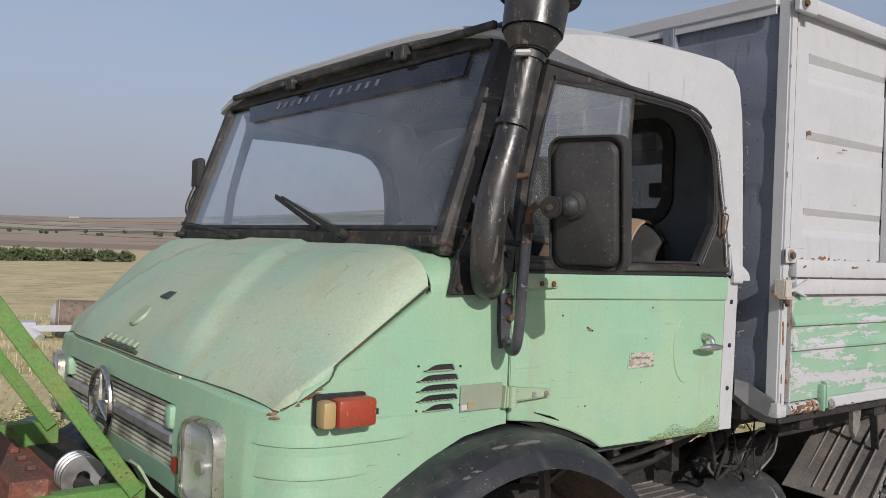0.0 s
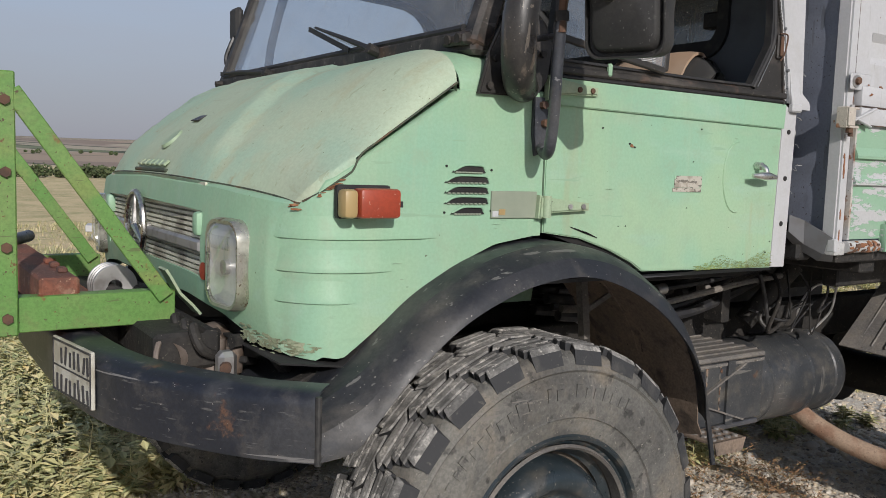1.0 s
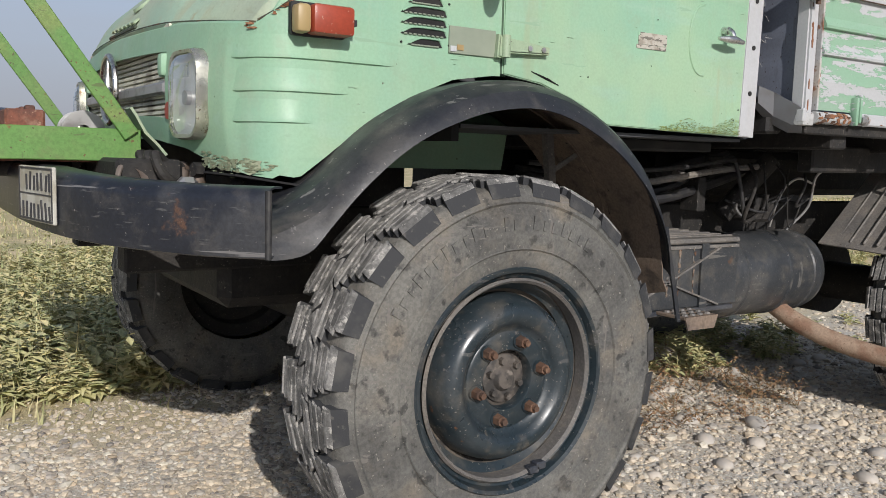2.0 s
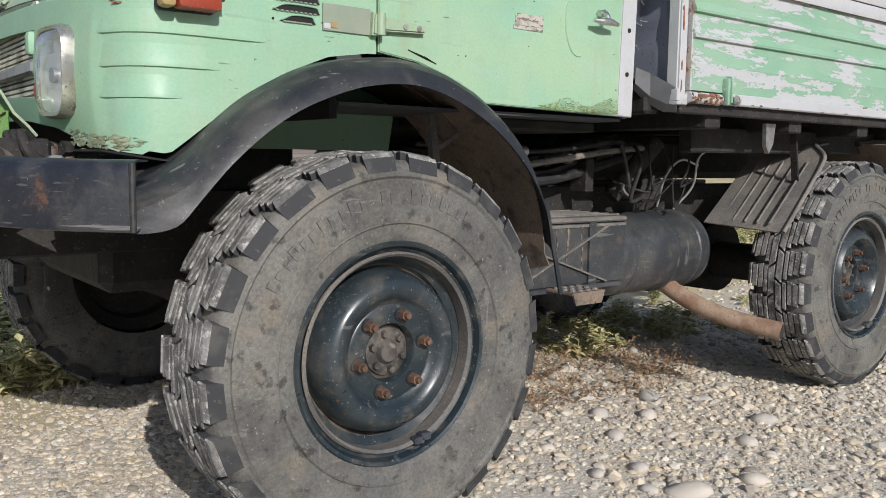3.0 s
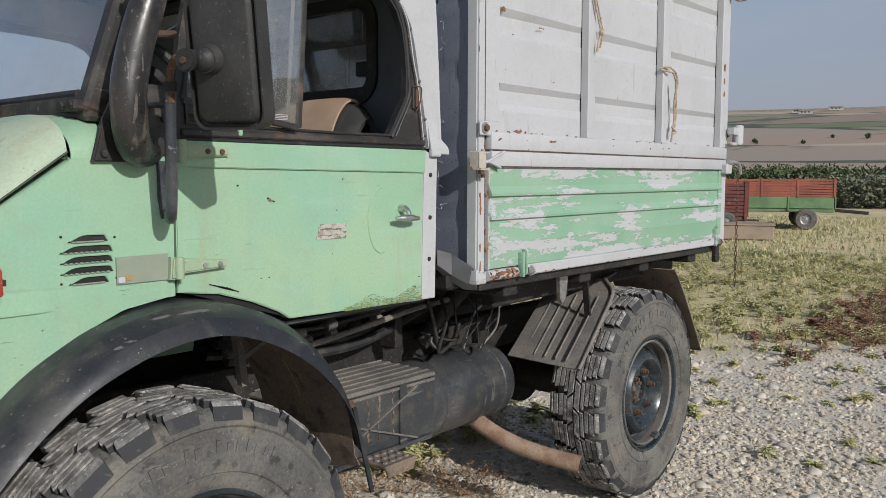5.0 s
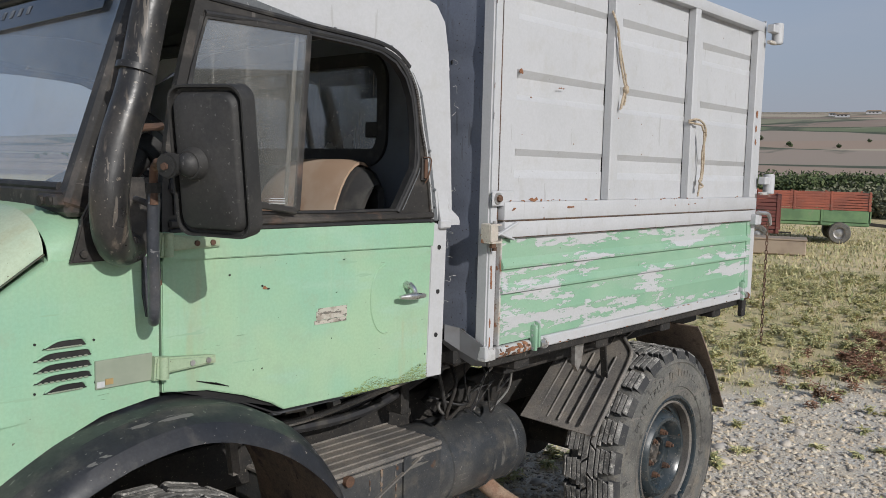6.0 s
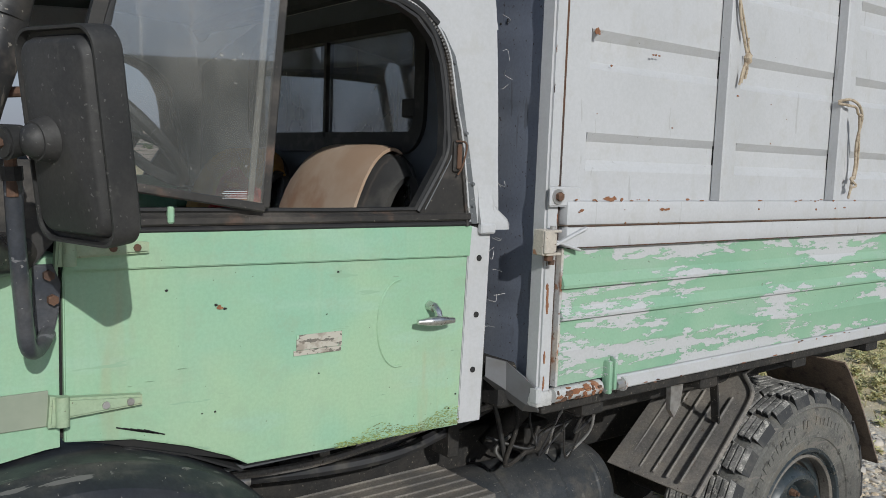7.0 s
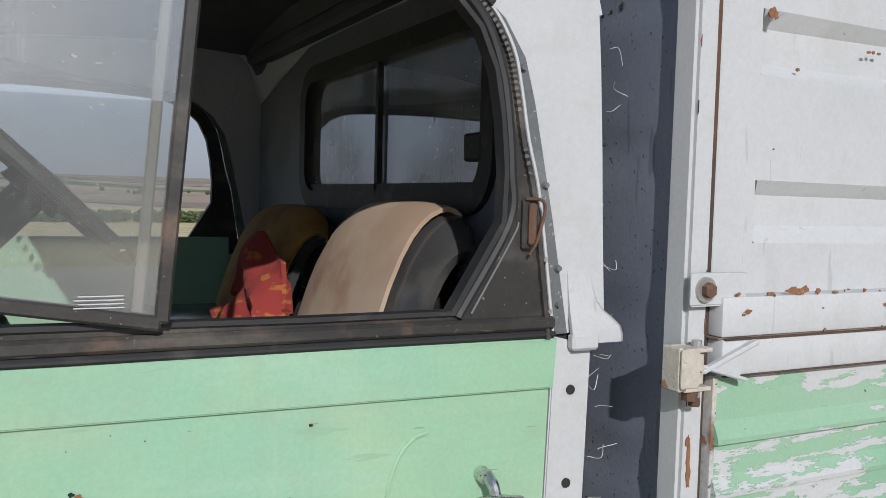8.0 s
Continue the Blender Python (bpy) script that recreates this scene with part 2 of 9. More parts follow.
m = Mat("scuffed_bumper_paint", (0.015, 0.018, 0.026), 0.38)
m.blotch((0.075, 0.077, 0.08), 12, 0.52, 0.68, 0.5, stretch=(0.6, 0.6, 0.35)).blotch((0.17, 0.165, 0.155), 90, 0.60, 0.70, 0.45, stretch=(0.25, 0.25, 1.6), shift=3, detail=6)
m.blotch((0.14, 0.07, 0.04), 8, 0.61, 0.69, 0.75, shift=6, detail=7, rough=0.7)
m.bump(m.noise(45, 4), 0.15, 0.003)
m.wear(0.35, chips=(0.16, 0.10, 0.07), scratch=(0.20, 0.195, 0.19), specks=(0.24, 0.22, 0.20), dirt=(0.08, 0.075, 0.07), seed=4.0, lean=(0.05, 0.05, 1.6), rare=0.05)
BUMPER = m.done()

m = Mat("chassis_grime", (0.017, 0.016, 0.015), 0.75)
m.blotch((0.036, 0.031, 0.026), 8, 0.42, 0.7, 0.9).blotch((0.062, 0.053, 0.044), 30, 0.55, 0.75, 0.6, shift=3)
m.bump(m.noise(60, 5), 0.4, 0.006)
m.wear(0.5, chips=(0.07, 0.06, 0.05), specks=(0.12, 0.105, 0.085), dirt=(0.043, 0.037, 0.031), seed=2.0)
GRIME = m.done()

m = Mat("dusty_steel_sheet", (0.145, 0.137, 0.128), 0.6)
m.blotch((0.25, 0.225, 0.195), 6, 0.4, 0.65, 0.9).blotch((0.225, 0.198, 0.159), 26, 0.55, 0.75, 0.6, shift=2).blotch((0.159, 0.072, 0.039), 9, 0.66, 0.75, 0.7, shift=7)
m.bump(m.noise(40, 4), 0.2, 0.004)
m.wear(0.4, chips=(0.079, 0.06, 0.046), specks=(0.291, 0.265, 0.225), dirt=(0.185, 0.159, 0.132), seed=8.0)
DUSTY = m.done()

m = Mat("dusty_tank_paint", (0.040, 0.044, 0.049), 0.36)
m.blotch((0.085, 0.085, 0.084), 5, 0.42, 0.68, 0.9).blotch((0.115, 0.105, 0.09), 14, 0.55, 0.74, 0.6, stretch=(0.6, 1, 1), shift=3).blotch((0.114, 0.053, 0.027), 10, 0.70, 0.76, 0.7, shift=7)
m.bump(m.noise(45, 4), 0.15, 0.003)
m.wear(0.4, chips=(0.022, 0.022, 0.023), scratch=(0.149, 0.142, 0.128), specks=(0.21, 0.195, 0.173), dirt=(0.122, 0.111, 0.091), seed=7.0, rare=0.02)
m.blotch((0.11, 0.10, 0.088), 9, 0.50, 0.72, 0.4, shift=11, detail=7, rough=0.7).blotch((0.2, 0.19, 0.17), 170, 0.70, 0.74, 0.7, detail=2, shift=4)
TANK = m.done()

m = Mat("rusty_brown_sheet", (0.19, 0.145, 0.112), 0.8)
m.blotch((0.25, 0.185, 0.135), 7, 0.4, 0.65, 0.9, stretch=(1, 1, 0.5)).blotch((0.045, 0.04, 0.035), 18, 0.5, 0.7, 0.7, shift=3)
m.bump(m.noise(50, 4), 0.3, 0.004)
m.wear(0.4, chips=(0.04, 0.03, 0.025), specks=(0.18, 0.14, 0.10), seed=7.0)
BROWN = m.done()

m = Mat("tyre_rubber", (0.115, 0.113, 0.104), 0.82)
m.blotch((0.175, 0.169, 0.150), 5, 0.38, 0.66, 1.0).blotch((0.205, 0.174, 0.134), 8, 0.50, 0.70, 0.75, shift=4).blotch((0.065, 0.066, 0.066), 20, 0.52, 0.66, 0.55, shift=17, detail=7, rough=0.7).blotch((0.055, 0.053, 0.05), 3.5, 0.52, 0.66, 0.6, shift=9).blotch((0.027, 0.027, 0.026), 26, 0.58, 0.68, 0.75, shift=2)
m.bump(m.noise(70, 4), 0.2, 0.004)
m.wear(0.4, chips=(0.048, 0.045, 0.043), scratch=(0.162, 0.147, 0.132), specks=(0.216, 0.201, 0.172), dirt=(0.149, 0.132, 0.106), seed=5.0)
RUBBER = m.done()
m = Mat("worn_tread_rubber", (0.13, 0.127, 0.12), 0.85)
m.blotch((0.27, 0.262, 0.245), 16, 0.40, 0.60, 1.0).blotch((0.46, 0.44, 0.40), 38, 0.53, 0.60, 0.85, shift=4, detail=8, rough=0.72)
m.bump(m.noise(90, 4), 0.5, 0.006)
m.wear(0.5, chips=(0.065, 0.065, 0.065), specks=(0.389, 0.376, 0.35), seed=3.0)
TREAD = m.done()
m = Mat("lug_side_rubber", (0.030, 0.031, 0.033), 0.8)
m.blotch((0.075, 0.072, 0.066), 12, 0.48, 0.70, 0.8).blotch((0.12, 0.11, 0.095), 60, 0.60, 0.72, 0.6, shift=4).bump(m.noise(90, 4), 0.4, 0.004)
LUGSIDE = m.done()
m = Mat("black_plastic", (0.022, 0.022, 0.022), 0.62)
m.blotch((0.04, 0.038, 0.036), 9, 0.4, 0.7, 0.9).blotch((0.072, 0.068, 0.061), 50, 0.6, 0.75, 0.5, shift=3).bump(m.noise(220, 2), 0.25, 0.001)
m.wear(0.3, specks=(0.086, 0.083, 0.079), dirt=(0.036, 0.035, 0.032), seed=1.0)
PLASTIC = m.done()
m = Mat("black_rubber_seal", (0.018, 0.018, 0.019), 0.6)
m.blotch((0.06, 0.056, 0.05), 18, 0.5, 0.72, 0.8).bump(m.noise(60, 3), 0.15, 0.003)
SEAL = m.done()
m = Mat("dark_brown_frame", (0.026, 0.024, 0.022), 0.55)
m.blotch((0.085, 0.074, 0.064), 14, 0.46, 0.7, 0.9, stretch=(0.4, 1, 1)).blotch((0.14, 0.085, 0.06), 10, 0.60, 0.72, 0.7, shift=4).bump(m.noise(50, 4), 0.25, 0.003)
m.wear(0.35, chips=(0.14, 0.11, 0.09), scratch=(0.13, 0.12, 0.11), specks=(0.18, 0.16, 0.13), seed=3.0, rare=0.03)
FRAME = m.done()
m = Mat("snorkel_black", (0.018, 0.018, 0.019), 0.32)
m.blotch((0.065, 0.058, 0.050), 8, 0.45, 0.68, 0.85, stretch=(1, 1, 0.3)).blotch((0.17, 0.14, 0.11), 26, 0.60, 0.72, 0.7, stretch=(1.4, 1.4, 0.2), shift=3).blotch((0.12, 0.10, 0.085), 12, 0.6, 0.72, 0.6, shift=9)
m.rough(m.step(m.noise(7, shift=2), 0.3, 0.7, 0.25, 0.6)).bump(m.noise(18, 4), 0.25, 0.006)
m.wear(0.35, chips=(0.13, 0.11, 0.09), scratch=(0.15, 0.13, 0.11), specks=(0.20, 0.18, 0.15), dirt=(0.06, 0.052, 0.042), seed=6.0, lean=(1, 1, 0.1))
SNORKEL = m.done()
m = Mat("rust", (0.105, 0.056, 0.034), 0.85)
m.blotch((0.060, 0.036, 0.026), 20, 0.42, 0.62, 0.9).blotch((0.19, 0.11, 0.07), 45, 0.55, 0.7, 0.7, shift=2).bump(m.noise(90, 4), 0.5, 0.003)
RUSTY = m.done()
m = Mat("rust_stain", (0.22, 0.095, 0.045), 0.85)
m.blotch((0.18, 0.075, 0.035), 40, 0.45, 0.6, 0.9).blotch((0.38, 0.22, 0.12), 70, 0.55, 0.7, 0.7, shift=2).bump(m.noise(90, 4), 0.4, 0.002)
STAIN = m.done()
m = Mat("rust_red_beam", (0.216, 0.074, 0.043), 0.8)
m.blotch((0.121, 0.061, 0.047), 9, 0.42, 0.65, 0.9).blotch((0.351, 0.23, 0.162), 22, 0.55, 0.75, 0.5, shift=2).bump(m.noise(60, 4), 0.4, 0.003)
m.wear(0.4, chips=(0.095, 0.041, 0.027), specks=(0.324, 0.203, 0.135), seed=5.0)
BEAM = m.done()
m = Mat("exhaust_rust", (0.33, 0.235, 0.165), 0.8)
m.blotch((0.22, 0.12, 0.075), 14, 0.42, 0.65, 0.8).blotch((0.11, 0.055, 0.03), 34, 0.66, 0.74, 0.8, shift=2).bump(m.noise(60, 4), 0.3, 0.002)
m.wear(0.3, chips=(0.12, 0.06, 0.035), specks=(0.10, 0.05, 0.03), seed=1.0)
EXHAUST = m.done()
m = Mat("implement_green", (0.11, 0.25, 0.055), 0.55)
m.blotch((0.15, 0.26, 0.07), 6, 0.4, 0.65, 0.9).blotch((0.20, 0.25, 0.07), 14, 0.52, 0.72, 0.7, stretch=(0.4, 1, 1), shift=5)
m.blotch(RUST, 13, 0.63, 0.69, 0.95, shift=3).blotch((0.10, 0.05, 0.03), 40, 0.69, 0.74, 0.9, shift=2).bump(m.noise(50, 4), 0.2, 0.003)
m.wear(0.3, chips=(0.13, 0.05, 0.02), scratch=(0.09, 0.10, 0.04), specks=(0.07, 0.035, 0.02), dirt=(0.14, 0.17, 0.06), seed=2.0)
IMPLEMENT = m.done()
m = Mat("chrome", (0.70, 0.69, 0.66), 0.22, 1.0)
m.blotch((0.34, 0.30, 0.25), 14, 0.5, 0.7, 0.8).blotch(RUST, 22, 0.66, 0.72, 0.8, shift=3).rough(m.step(m.noise(12), 0.3, 0.7, 0.15, 0.5))
m.wear(0.3, chips=(0.16, 0.08, 0.04), specks=(0.12, 0.07, 0.04), seed=3.0)
CHROME = m.done()
m = Mat("lamp_reflector", (0.72, 0.72, 0.71), 0.3, 0.55)
m.blotch((0.6, 0.58, 0.52), 30, 0.5, 0.7, 0.6)
REFLECTOR = m.done()
m = Mat("rusty_pipe_steel", (0.20, 0.165, 0.14), 0.6, 0.3)
m.blotch((0.10, 0.07, 0.05), 16, 0.42, 0.62, 0.9).blotch((0.30, 0.24, 0.19), 40, 0.55, 0.7, 0.8, shift=3).blotch((0.05, 0.042, 0.036), 9, 0.55, 0.7, 0.8, shift=7).bump(m.noise(70, 4), 0.4, 0.003)
PIPE = m.done()
m = Mat("lamp_frame_worn", (0.50, 0.49, 0.43), 0.32, 0.75)
m.blotch((0.42, 0.43, 0.32), 10, 0.48, 0.62, 0.9).blotch((0.20, 0.11, 0.06), 24, 0.62, 0.70, 0.9, shift=4).rough(m.step(m.noise(14), 0.35, 0.65, 0.2, 0.55))
m.wear(0.25, chips=(0.14, 0.08, 0.045), specks=(0.10, 0.07, 0.04), seed=5.0)
LAMPFRAME = m.done()
m = Mat("worn_bare_steel", (0.48, 0.47, 0.46), 0.45, 0.8)
m.blotch((0.26, 0.24, 0.22), 18, 0.45, 0.7, 0.8)
STEEL = m.done()
m = Mat("grille_mesh_paint", (0.638, 0.638, 0.517), 0.6)
m.blotch((0.242, 0.22, 0.165), 9, 0.45, 0.7, 0.9).blotch(RUST, 7, 0.62, 0.7, 0.9, shift=3)
GRILLE = m.done()
# near-black for dark specks, and put in for the shade inside openings and hollows
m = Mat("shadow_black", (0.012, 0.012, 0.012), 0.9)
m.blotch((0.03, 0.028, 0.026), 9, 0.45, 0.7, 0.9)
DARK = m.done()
m = Mat("rear_wall_grey_paint", (0.135, 0.15, 0.17), 0.6)
m.blotch((0.10, 0.108, 0.118), 6, 0.45, 0.7, 0.8).blotch((0.16, 0.15, 0.14), 30, 0.66, 0.74, 0.6, shift=3)
REARWALL = m.done()
m = Mat("trim_grey_paint", (0.115, 0.122, 0.128), 0.5)
m.blotch((0.16, 0.165, 0.17), 12, 0.45, 0.7, 0.8).blotch((0.06, 0.058, 0.055), 40, 0.6, 0.72, 0.7, shift=2)
m.wear(0.2, chips=(0.06, 0.06, 0.06), specks=(0.25, 0.25, 0.24), seed=2.0)
TRIM = m.done()
m = Mat("brown_guide_rail", (0.17, 0.155, 0.13), 0.6)
m.blotch((0.10, 0.09, 0.075), 30, 0.45, 0.65, 0.8, stretch=(1, 1, 0.2)).bump(m.noise(60, 3), 0.1, 0.002)
RAIL = m.done()
m = Mat("cab_lining", (0.060, 0.064, 0.070), 0.75)
m.blotch((0.085, 0.088, 0.09), 4, 0.4, 0.7, 0.9).bump(m.noise(60, 3), 0.1, 0.003)
LINING = m.done()
# blue-grey, darker than the white of the bed's sides
m = Mat("bed_blue_grey", (0.17, 0.19, 0.24), 0.6)
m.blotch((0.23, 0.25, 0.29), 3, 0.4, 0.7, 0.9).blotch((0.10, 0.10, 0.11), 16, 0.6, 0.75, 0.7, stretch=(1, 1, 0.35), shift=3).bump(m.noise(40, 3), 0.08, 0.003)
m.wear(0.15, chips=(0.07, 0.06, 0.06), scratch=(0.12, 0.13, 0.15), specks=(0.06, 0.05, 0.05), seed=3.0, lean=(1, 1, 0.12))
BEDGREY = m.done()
m = Mat("seat_cloth", (0.37, 0.255, 0.175), 0.95)
m.blotch((0.43, 0.33, 0.25), 5, 0.4, 0.65, 0.9).blotch((0.27, 0.14, 0.08), 7, 0.52, 0.72, 0.7, shift=5).bump(m.noise(300, 2), 0.4, 0.001)
CLOTH = m.done()
m = Mat("scuffed_green", (0.21, 0.32, 0.22), 0.7)
m.blotch((0.26, 0.35, 0.24), 60, 0.45, 0.6, 0.8).blotch((0.14, 0.16, 0.11), 90, 0.6, 0.7, 0.8, shift=2)
SCUFF = m.done()
m = Mat("seat_vinyl", (0.05, 0.05, 0.05), 0.2)
m.blotch((0.10, 0.095, 0.088), 12, 0.4, 0.7, 0.8).bump(m.noise(14, 3), 0.3, 0.01)
VINYL = m.done()
m = Mat("ochre_cloth", (0.30, 0.17, 0.04), 0.95)
m.blotch((0.20, 0.10, 0.03), 9, 0.4, 0.65, 0.9).bump(m.noise(40, 3), 0.5, 0.006)
OCHRE = m.done()
m = Mat("red_cloth", (0.24, 0.03, 0.025), 0.95)
m.blotch((0.38, 0.13, 0.03), 22, 0.55, 0.62, 0.8, stretch=(1, 1, 2)).bump(m.noise(50, 3), 0.5, 0.006)
REDCLOTH = m.done()
m = Mat("orange_lens", (0.34, 0.055, 0.024), 0.4)
m.blotch((0.281, 0.043, 0.021), 9, 0.4, 0.7, 0.9).blotch((0.425, 0.17, 0.102), 40, 0.62, 0.75, 0.5, shift=2)
m.wear(0.2, specks=(0.383, 0.212, 0.153), dirt=(0.255, 0.051, 0.03), seed=3.0)
LENS_RED = m.done()
m = Mat("amber_lens", (0.365, 0.264, 0.119), 0.45)
m.blotch((0.306, 0.212, 0.093), 16, 0.45, 0.7, 0.8)
LENS_AMBER = m.done()
m = Mat("beige_plate_paint", (0.255, 0.285, 0.217), 0.55)
m.blotch((0.212, 0.246, 0.187), 12, 0.4, 0.7, 0.9)
PATCH = m.done()
m = Mat("old_label", (0.425, 0.399, 0.34), 0.7)
m.blotch((0.085, 0.076, 0.064), 75, 0.55, 0.60, 0.85, stretch=(0.6, 1, 1.5)).blotch((0.221, 0.187, 0.145), 30, 0.5, 0.65, 0.7, shift=6).blotch((0.306, 0.527, 0.357), 26, 0.62, 0.66, 0.9, shift=3)
LABEL = m.done()
m = Mat("number_plate_white", (0.47, 0.46, 0.40), 0.55)
m.blotch((0.30, 0.275, 0.21), 16, 0.42, 0.62, 0.8).blotch((0.12, 0.105, 0.08), 50, 0.60, 0.70, 0.7, shift=3)
PLATE = m.done()
m = Mat("ink", (0.03, 0.03, 0.035), 0.5)
m.blotch((0.10, 0.10, 0.10), 30, 0.5, 0.7, 0.6)
INK = m.done()
m = Mat("pale_film", (0.468, 0.476, 0.476), 0.6)
m.blotch((0.34, 0.357, 0.365), 20, 0.45, 0.7, 0.8)
FILM = m.done()
m = Mat("faint_lettering", (0.16, 0.175, 0.20), 0.7)
m.blotch((0.07, 0.08, 0.10), 40, 0.45, 0.62, 0.9)
FAINT = m.done()
m = Mat("caked_dirt", (0.22, 0.25, 0.155), 0.95)
m.blotch((0.15, 0.15, 0.09), 40, 0.45, 0.65, 0.9).blotch((0.27, 0.32, 0.21), 60, 0.50, 0.66, 0.9, shift=2).bump(m.noise(120, 3), 0.5, 0.004)
CAKED = m.done()
m = Mat("dried_mud_smear", (0.33, 0.36, 0.245), 0.9)
m.blotch((0.26, 0.235, 0.15), 30, 0.45, 0.62, 0.9, detail=7).blotch((0.28, 0.42, 0.29), 22, 0.52, 0.60, 0.9, shift=3, detail=7).bump(m.noise(120, 3), 0.3, 0.002)
SMEAR = m.done()
m = Mat("moss_dirt", (0.24, 0.3, 0.105), 0.95)
m.blotch((0.135, 0.15, 0.06), 30, 0.4, 0.65, 0.9).blotch((0.42, 0.54, 0.255), 60, 0.52, 0.7, 0.8, shift=2).bump(m.noise(120, 3), 0.5, 0.004)
MOSS = m.done()
m = Mat("rope", (0.42, 0.35, 0.26), 0.95)
m.blotch((0.25, 0.19, 0.13), 90, 0.45, 0.65, 0.9).bump(m.noise(260, 2), 0.6, 0.002)
ROPE = m.done()
m = Mat("hose_rubber", (0.02, 0.02, 0.022), 0.5)
m.blotch((0.07, 0.065, 0.055), 18, 0.45, 0.7, 0.8)
HOSE = m.done()
m = Mat("gusset_grey_paint", (0.12, 0.123, 0.13), 0.6)
m.blotch((0.09, 0.085, 0.08), 9, 0.45, 0.7, 0.8).blotch((0.16, 0.08, 0.04), 14, 0.62, 0.7, 0.8, shift=3)
m.bump(m.noise(40, 4), 0.15, 0.004)
GUSSET = m.done()
m = Mat("rusty_seam", (0.06, 0.075, 0.05), 0.8)
m.blotch((0.13, 0.07, 0.035), 9, 0.5, 0.6, 0.8).blotch((0.04, 0.045, 0.035), 20, 0.5, 0.6, 0.8, shift=2)
SEAM = m.done()
m = Mat("rust_brown_seam", (0.050, 0.034, 0.028), 0.85)
m.blotch((0.10, 0.048, 0.025), 14, 0.45, 0.62, 0.9, stretch=(1, 1, 0.4))
SEAMRUST = m.done()
m = Mat("cobweb", (0.55, 0.55, 0.53), 0.9)
m.blotch((0.4, 0.4, 0.38), 50, 0.4, 0.6)
WEB = m.done()


def glass_material(name, tint, dust, reflect=0.05):
    """Clear pane: see-through with a sheen at low angles and a thin uneven film of dust."""
    g = Mat(name, (0.45, 0.43, 0.39), 0.9)
    g.blotch((0.30, 0.29, 0.27), 6, 0.4, 0.7, 0.8)
    g.done()
    clear = g.node("ShaderNodeBsdfTransparent")
    clear.inputs[0].default_value = (*tint, 1)
    shine = g.node("ShaderNodeBsdfGlossy")
    shine.inputs["Roughness"].default_value = 0.02
    shine.inputs["Color"].default_value = (0.95, 0.97, 1, 1)
    facing = g.node("ShaderNodeLayerWeight", Blend=0.5)
    sheen = g.math("ADD", g.math("MULTIPLY", g.math("POWER", facing.outputs["Facing"], 4.0), 0.9), reflect)
    body, film = g.node("ShaderNodeMixShader"), g.node("ShaderNodeMixShader")
    g.link(sheen, body.inputs[0])
    g.link(clear.outputs[0], body.inputs[1])
    g.link(shine.outputs[0], body.inputs[2])
    spots = g.math("ADD", g.step(g.noise(2.5, 5, shift=3), 0.35, 0.75, 0.1 * dust, 0.6 * dust), g.step(g.noise(34, 3, shift=1), 0.72, 0.76, 0.0, 1.2 * dust))
    spots = g.math("ADD", spots, g.step(g.noise(40, 4, 0.6, (1.0, 1.0, 0.05), 6.0), 0.58, 0.78, 0.0, 0.5 * dust))
    spots = g.math("ADD", spots, g.step(g.noise(150, 2, shift=8), 0.70, 0.74, 0.0, 1.0 * dust))
    g.link(spots, film.inputs[0])
    g.link(body.outputs[0], film.inputs[1])
    g.link(g.b.outputs[0], film.inputs[2])
    g.link(film.outputs[0], g.t.nodes["Material Output"].inputs[0])
    return g.m


GLASS = glass_material("window_glass", (0.90, 0.92, 0.92), 0.30, 0.08)
STRIPGLASS = glass_material("sun_strip_film", (0.16, 0.19, 0.26), 0.10, 0.05)
SIDE_GLASS = glass_material("dusty_side_glass", (0.90, 0.92, 0.93), 0.36, 0.18)
REAR_GLASS = glass_material("rear_window_glass", (0.80, 0.83, 0.83), 1.05, 0.18)
LAMP_GLASS = glass_material("headlight_glass", (0.96, 0.97, 0.96), 0.10, 0.14)


# ---- mesh helpers ----
def part(name, bm, material, parent=None, label="", smooth=35):
    """Links a bmesh as ONE mesh object under a thing or under a part."""
    bmesh.ops.remove_doubles(bm, verts=bm.verts, dist=1e-5)
    bmesh.ops.recalc_face_normals(bm, faces=bm.faces)
    me = bpy.data.meshes.new(name)
    bm.to_mesh(me)
    bm.free()
    me.materials.append(material)
    if smooth:
        me.polygons.foreach_set("use_smooth", [True] * len(me.polygons))
        me.set_sharp_from_angle(angle=radians(smooth))
    ob = new(name, me)
    ob.parent = parent
    if label:
        ob["label"] = label
    return ob


def thing(name, label, category, at=(0, 0, 0), group="", kind=""):
    """An Empty at the thing's base, which parents its parts; parts are built in world places and keep them."""
    ob = new(name)
    ob.empty_display_size = 0.1
    return tagged(ob, label, category, group, kind)


def box(x0, x1, y0, y1, z0, z1, bevel=0.0, bm=None, seg=1):
    bm = bm or bmesh.new()
    made = bmesh.ops.create_cube(bm, size=1.0, matrix=Matrix.Translation(((x0 + x1) / 2, (y0 + y1) / 2, (z0 + z1) / 2)) @ Matrix.Diagonal((x1 - x0, y1 - y0, z1 - z0, 1)))
    if bevel:
        edges = list({e for v in made["verts"] for e in v.link_edges})
        bmesh.ops.bevel(bm, geom=edges, offset=bevel, segments=seg, affect="EDGES", profile=0.5)
    return bm


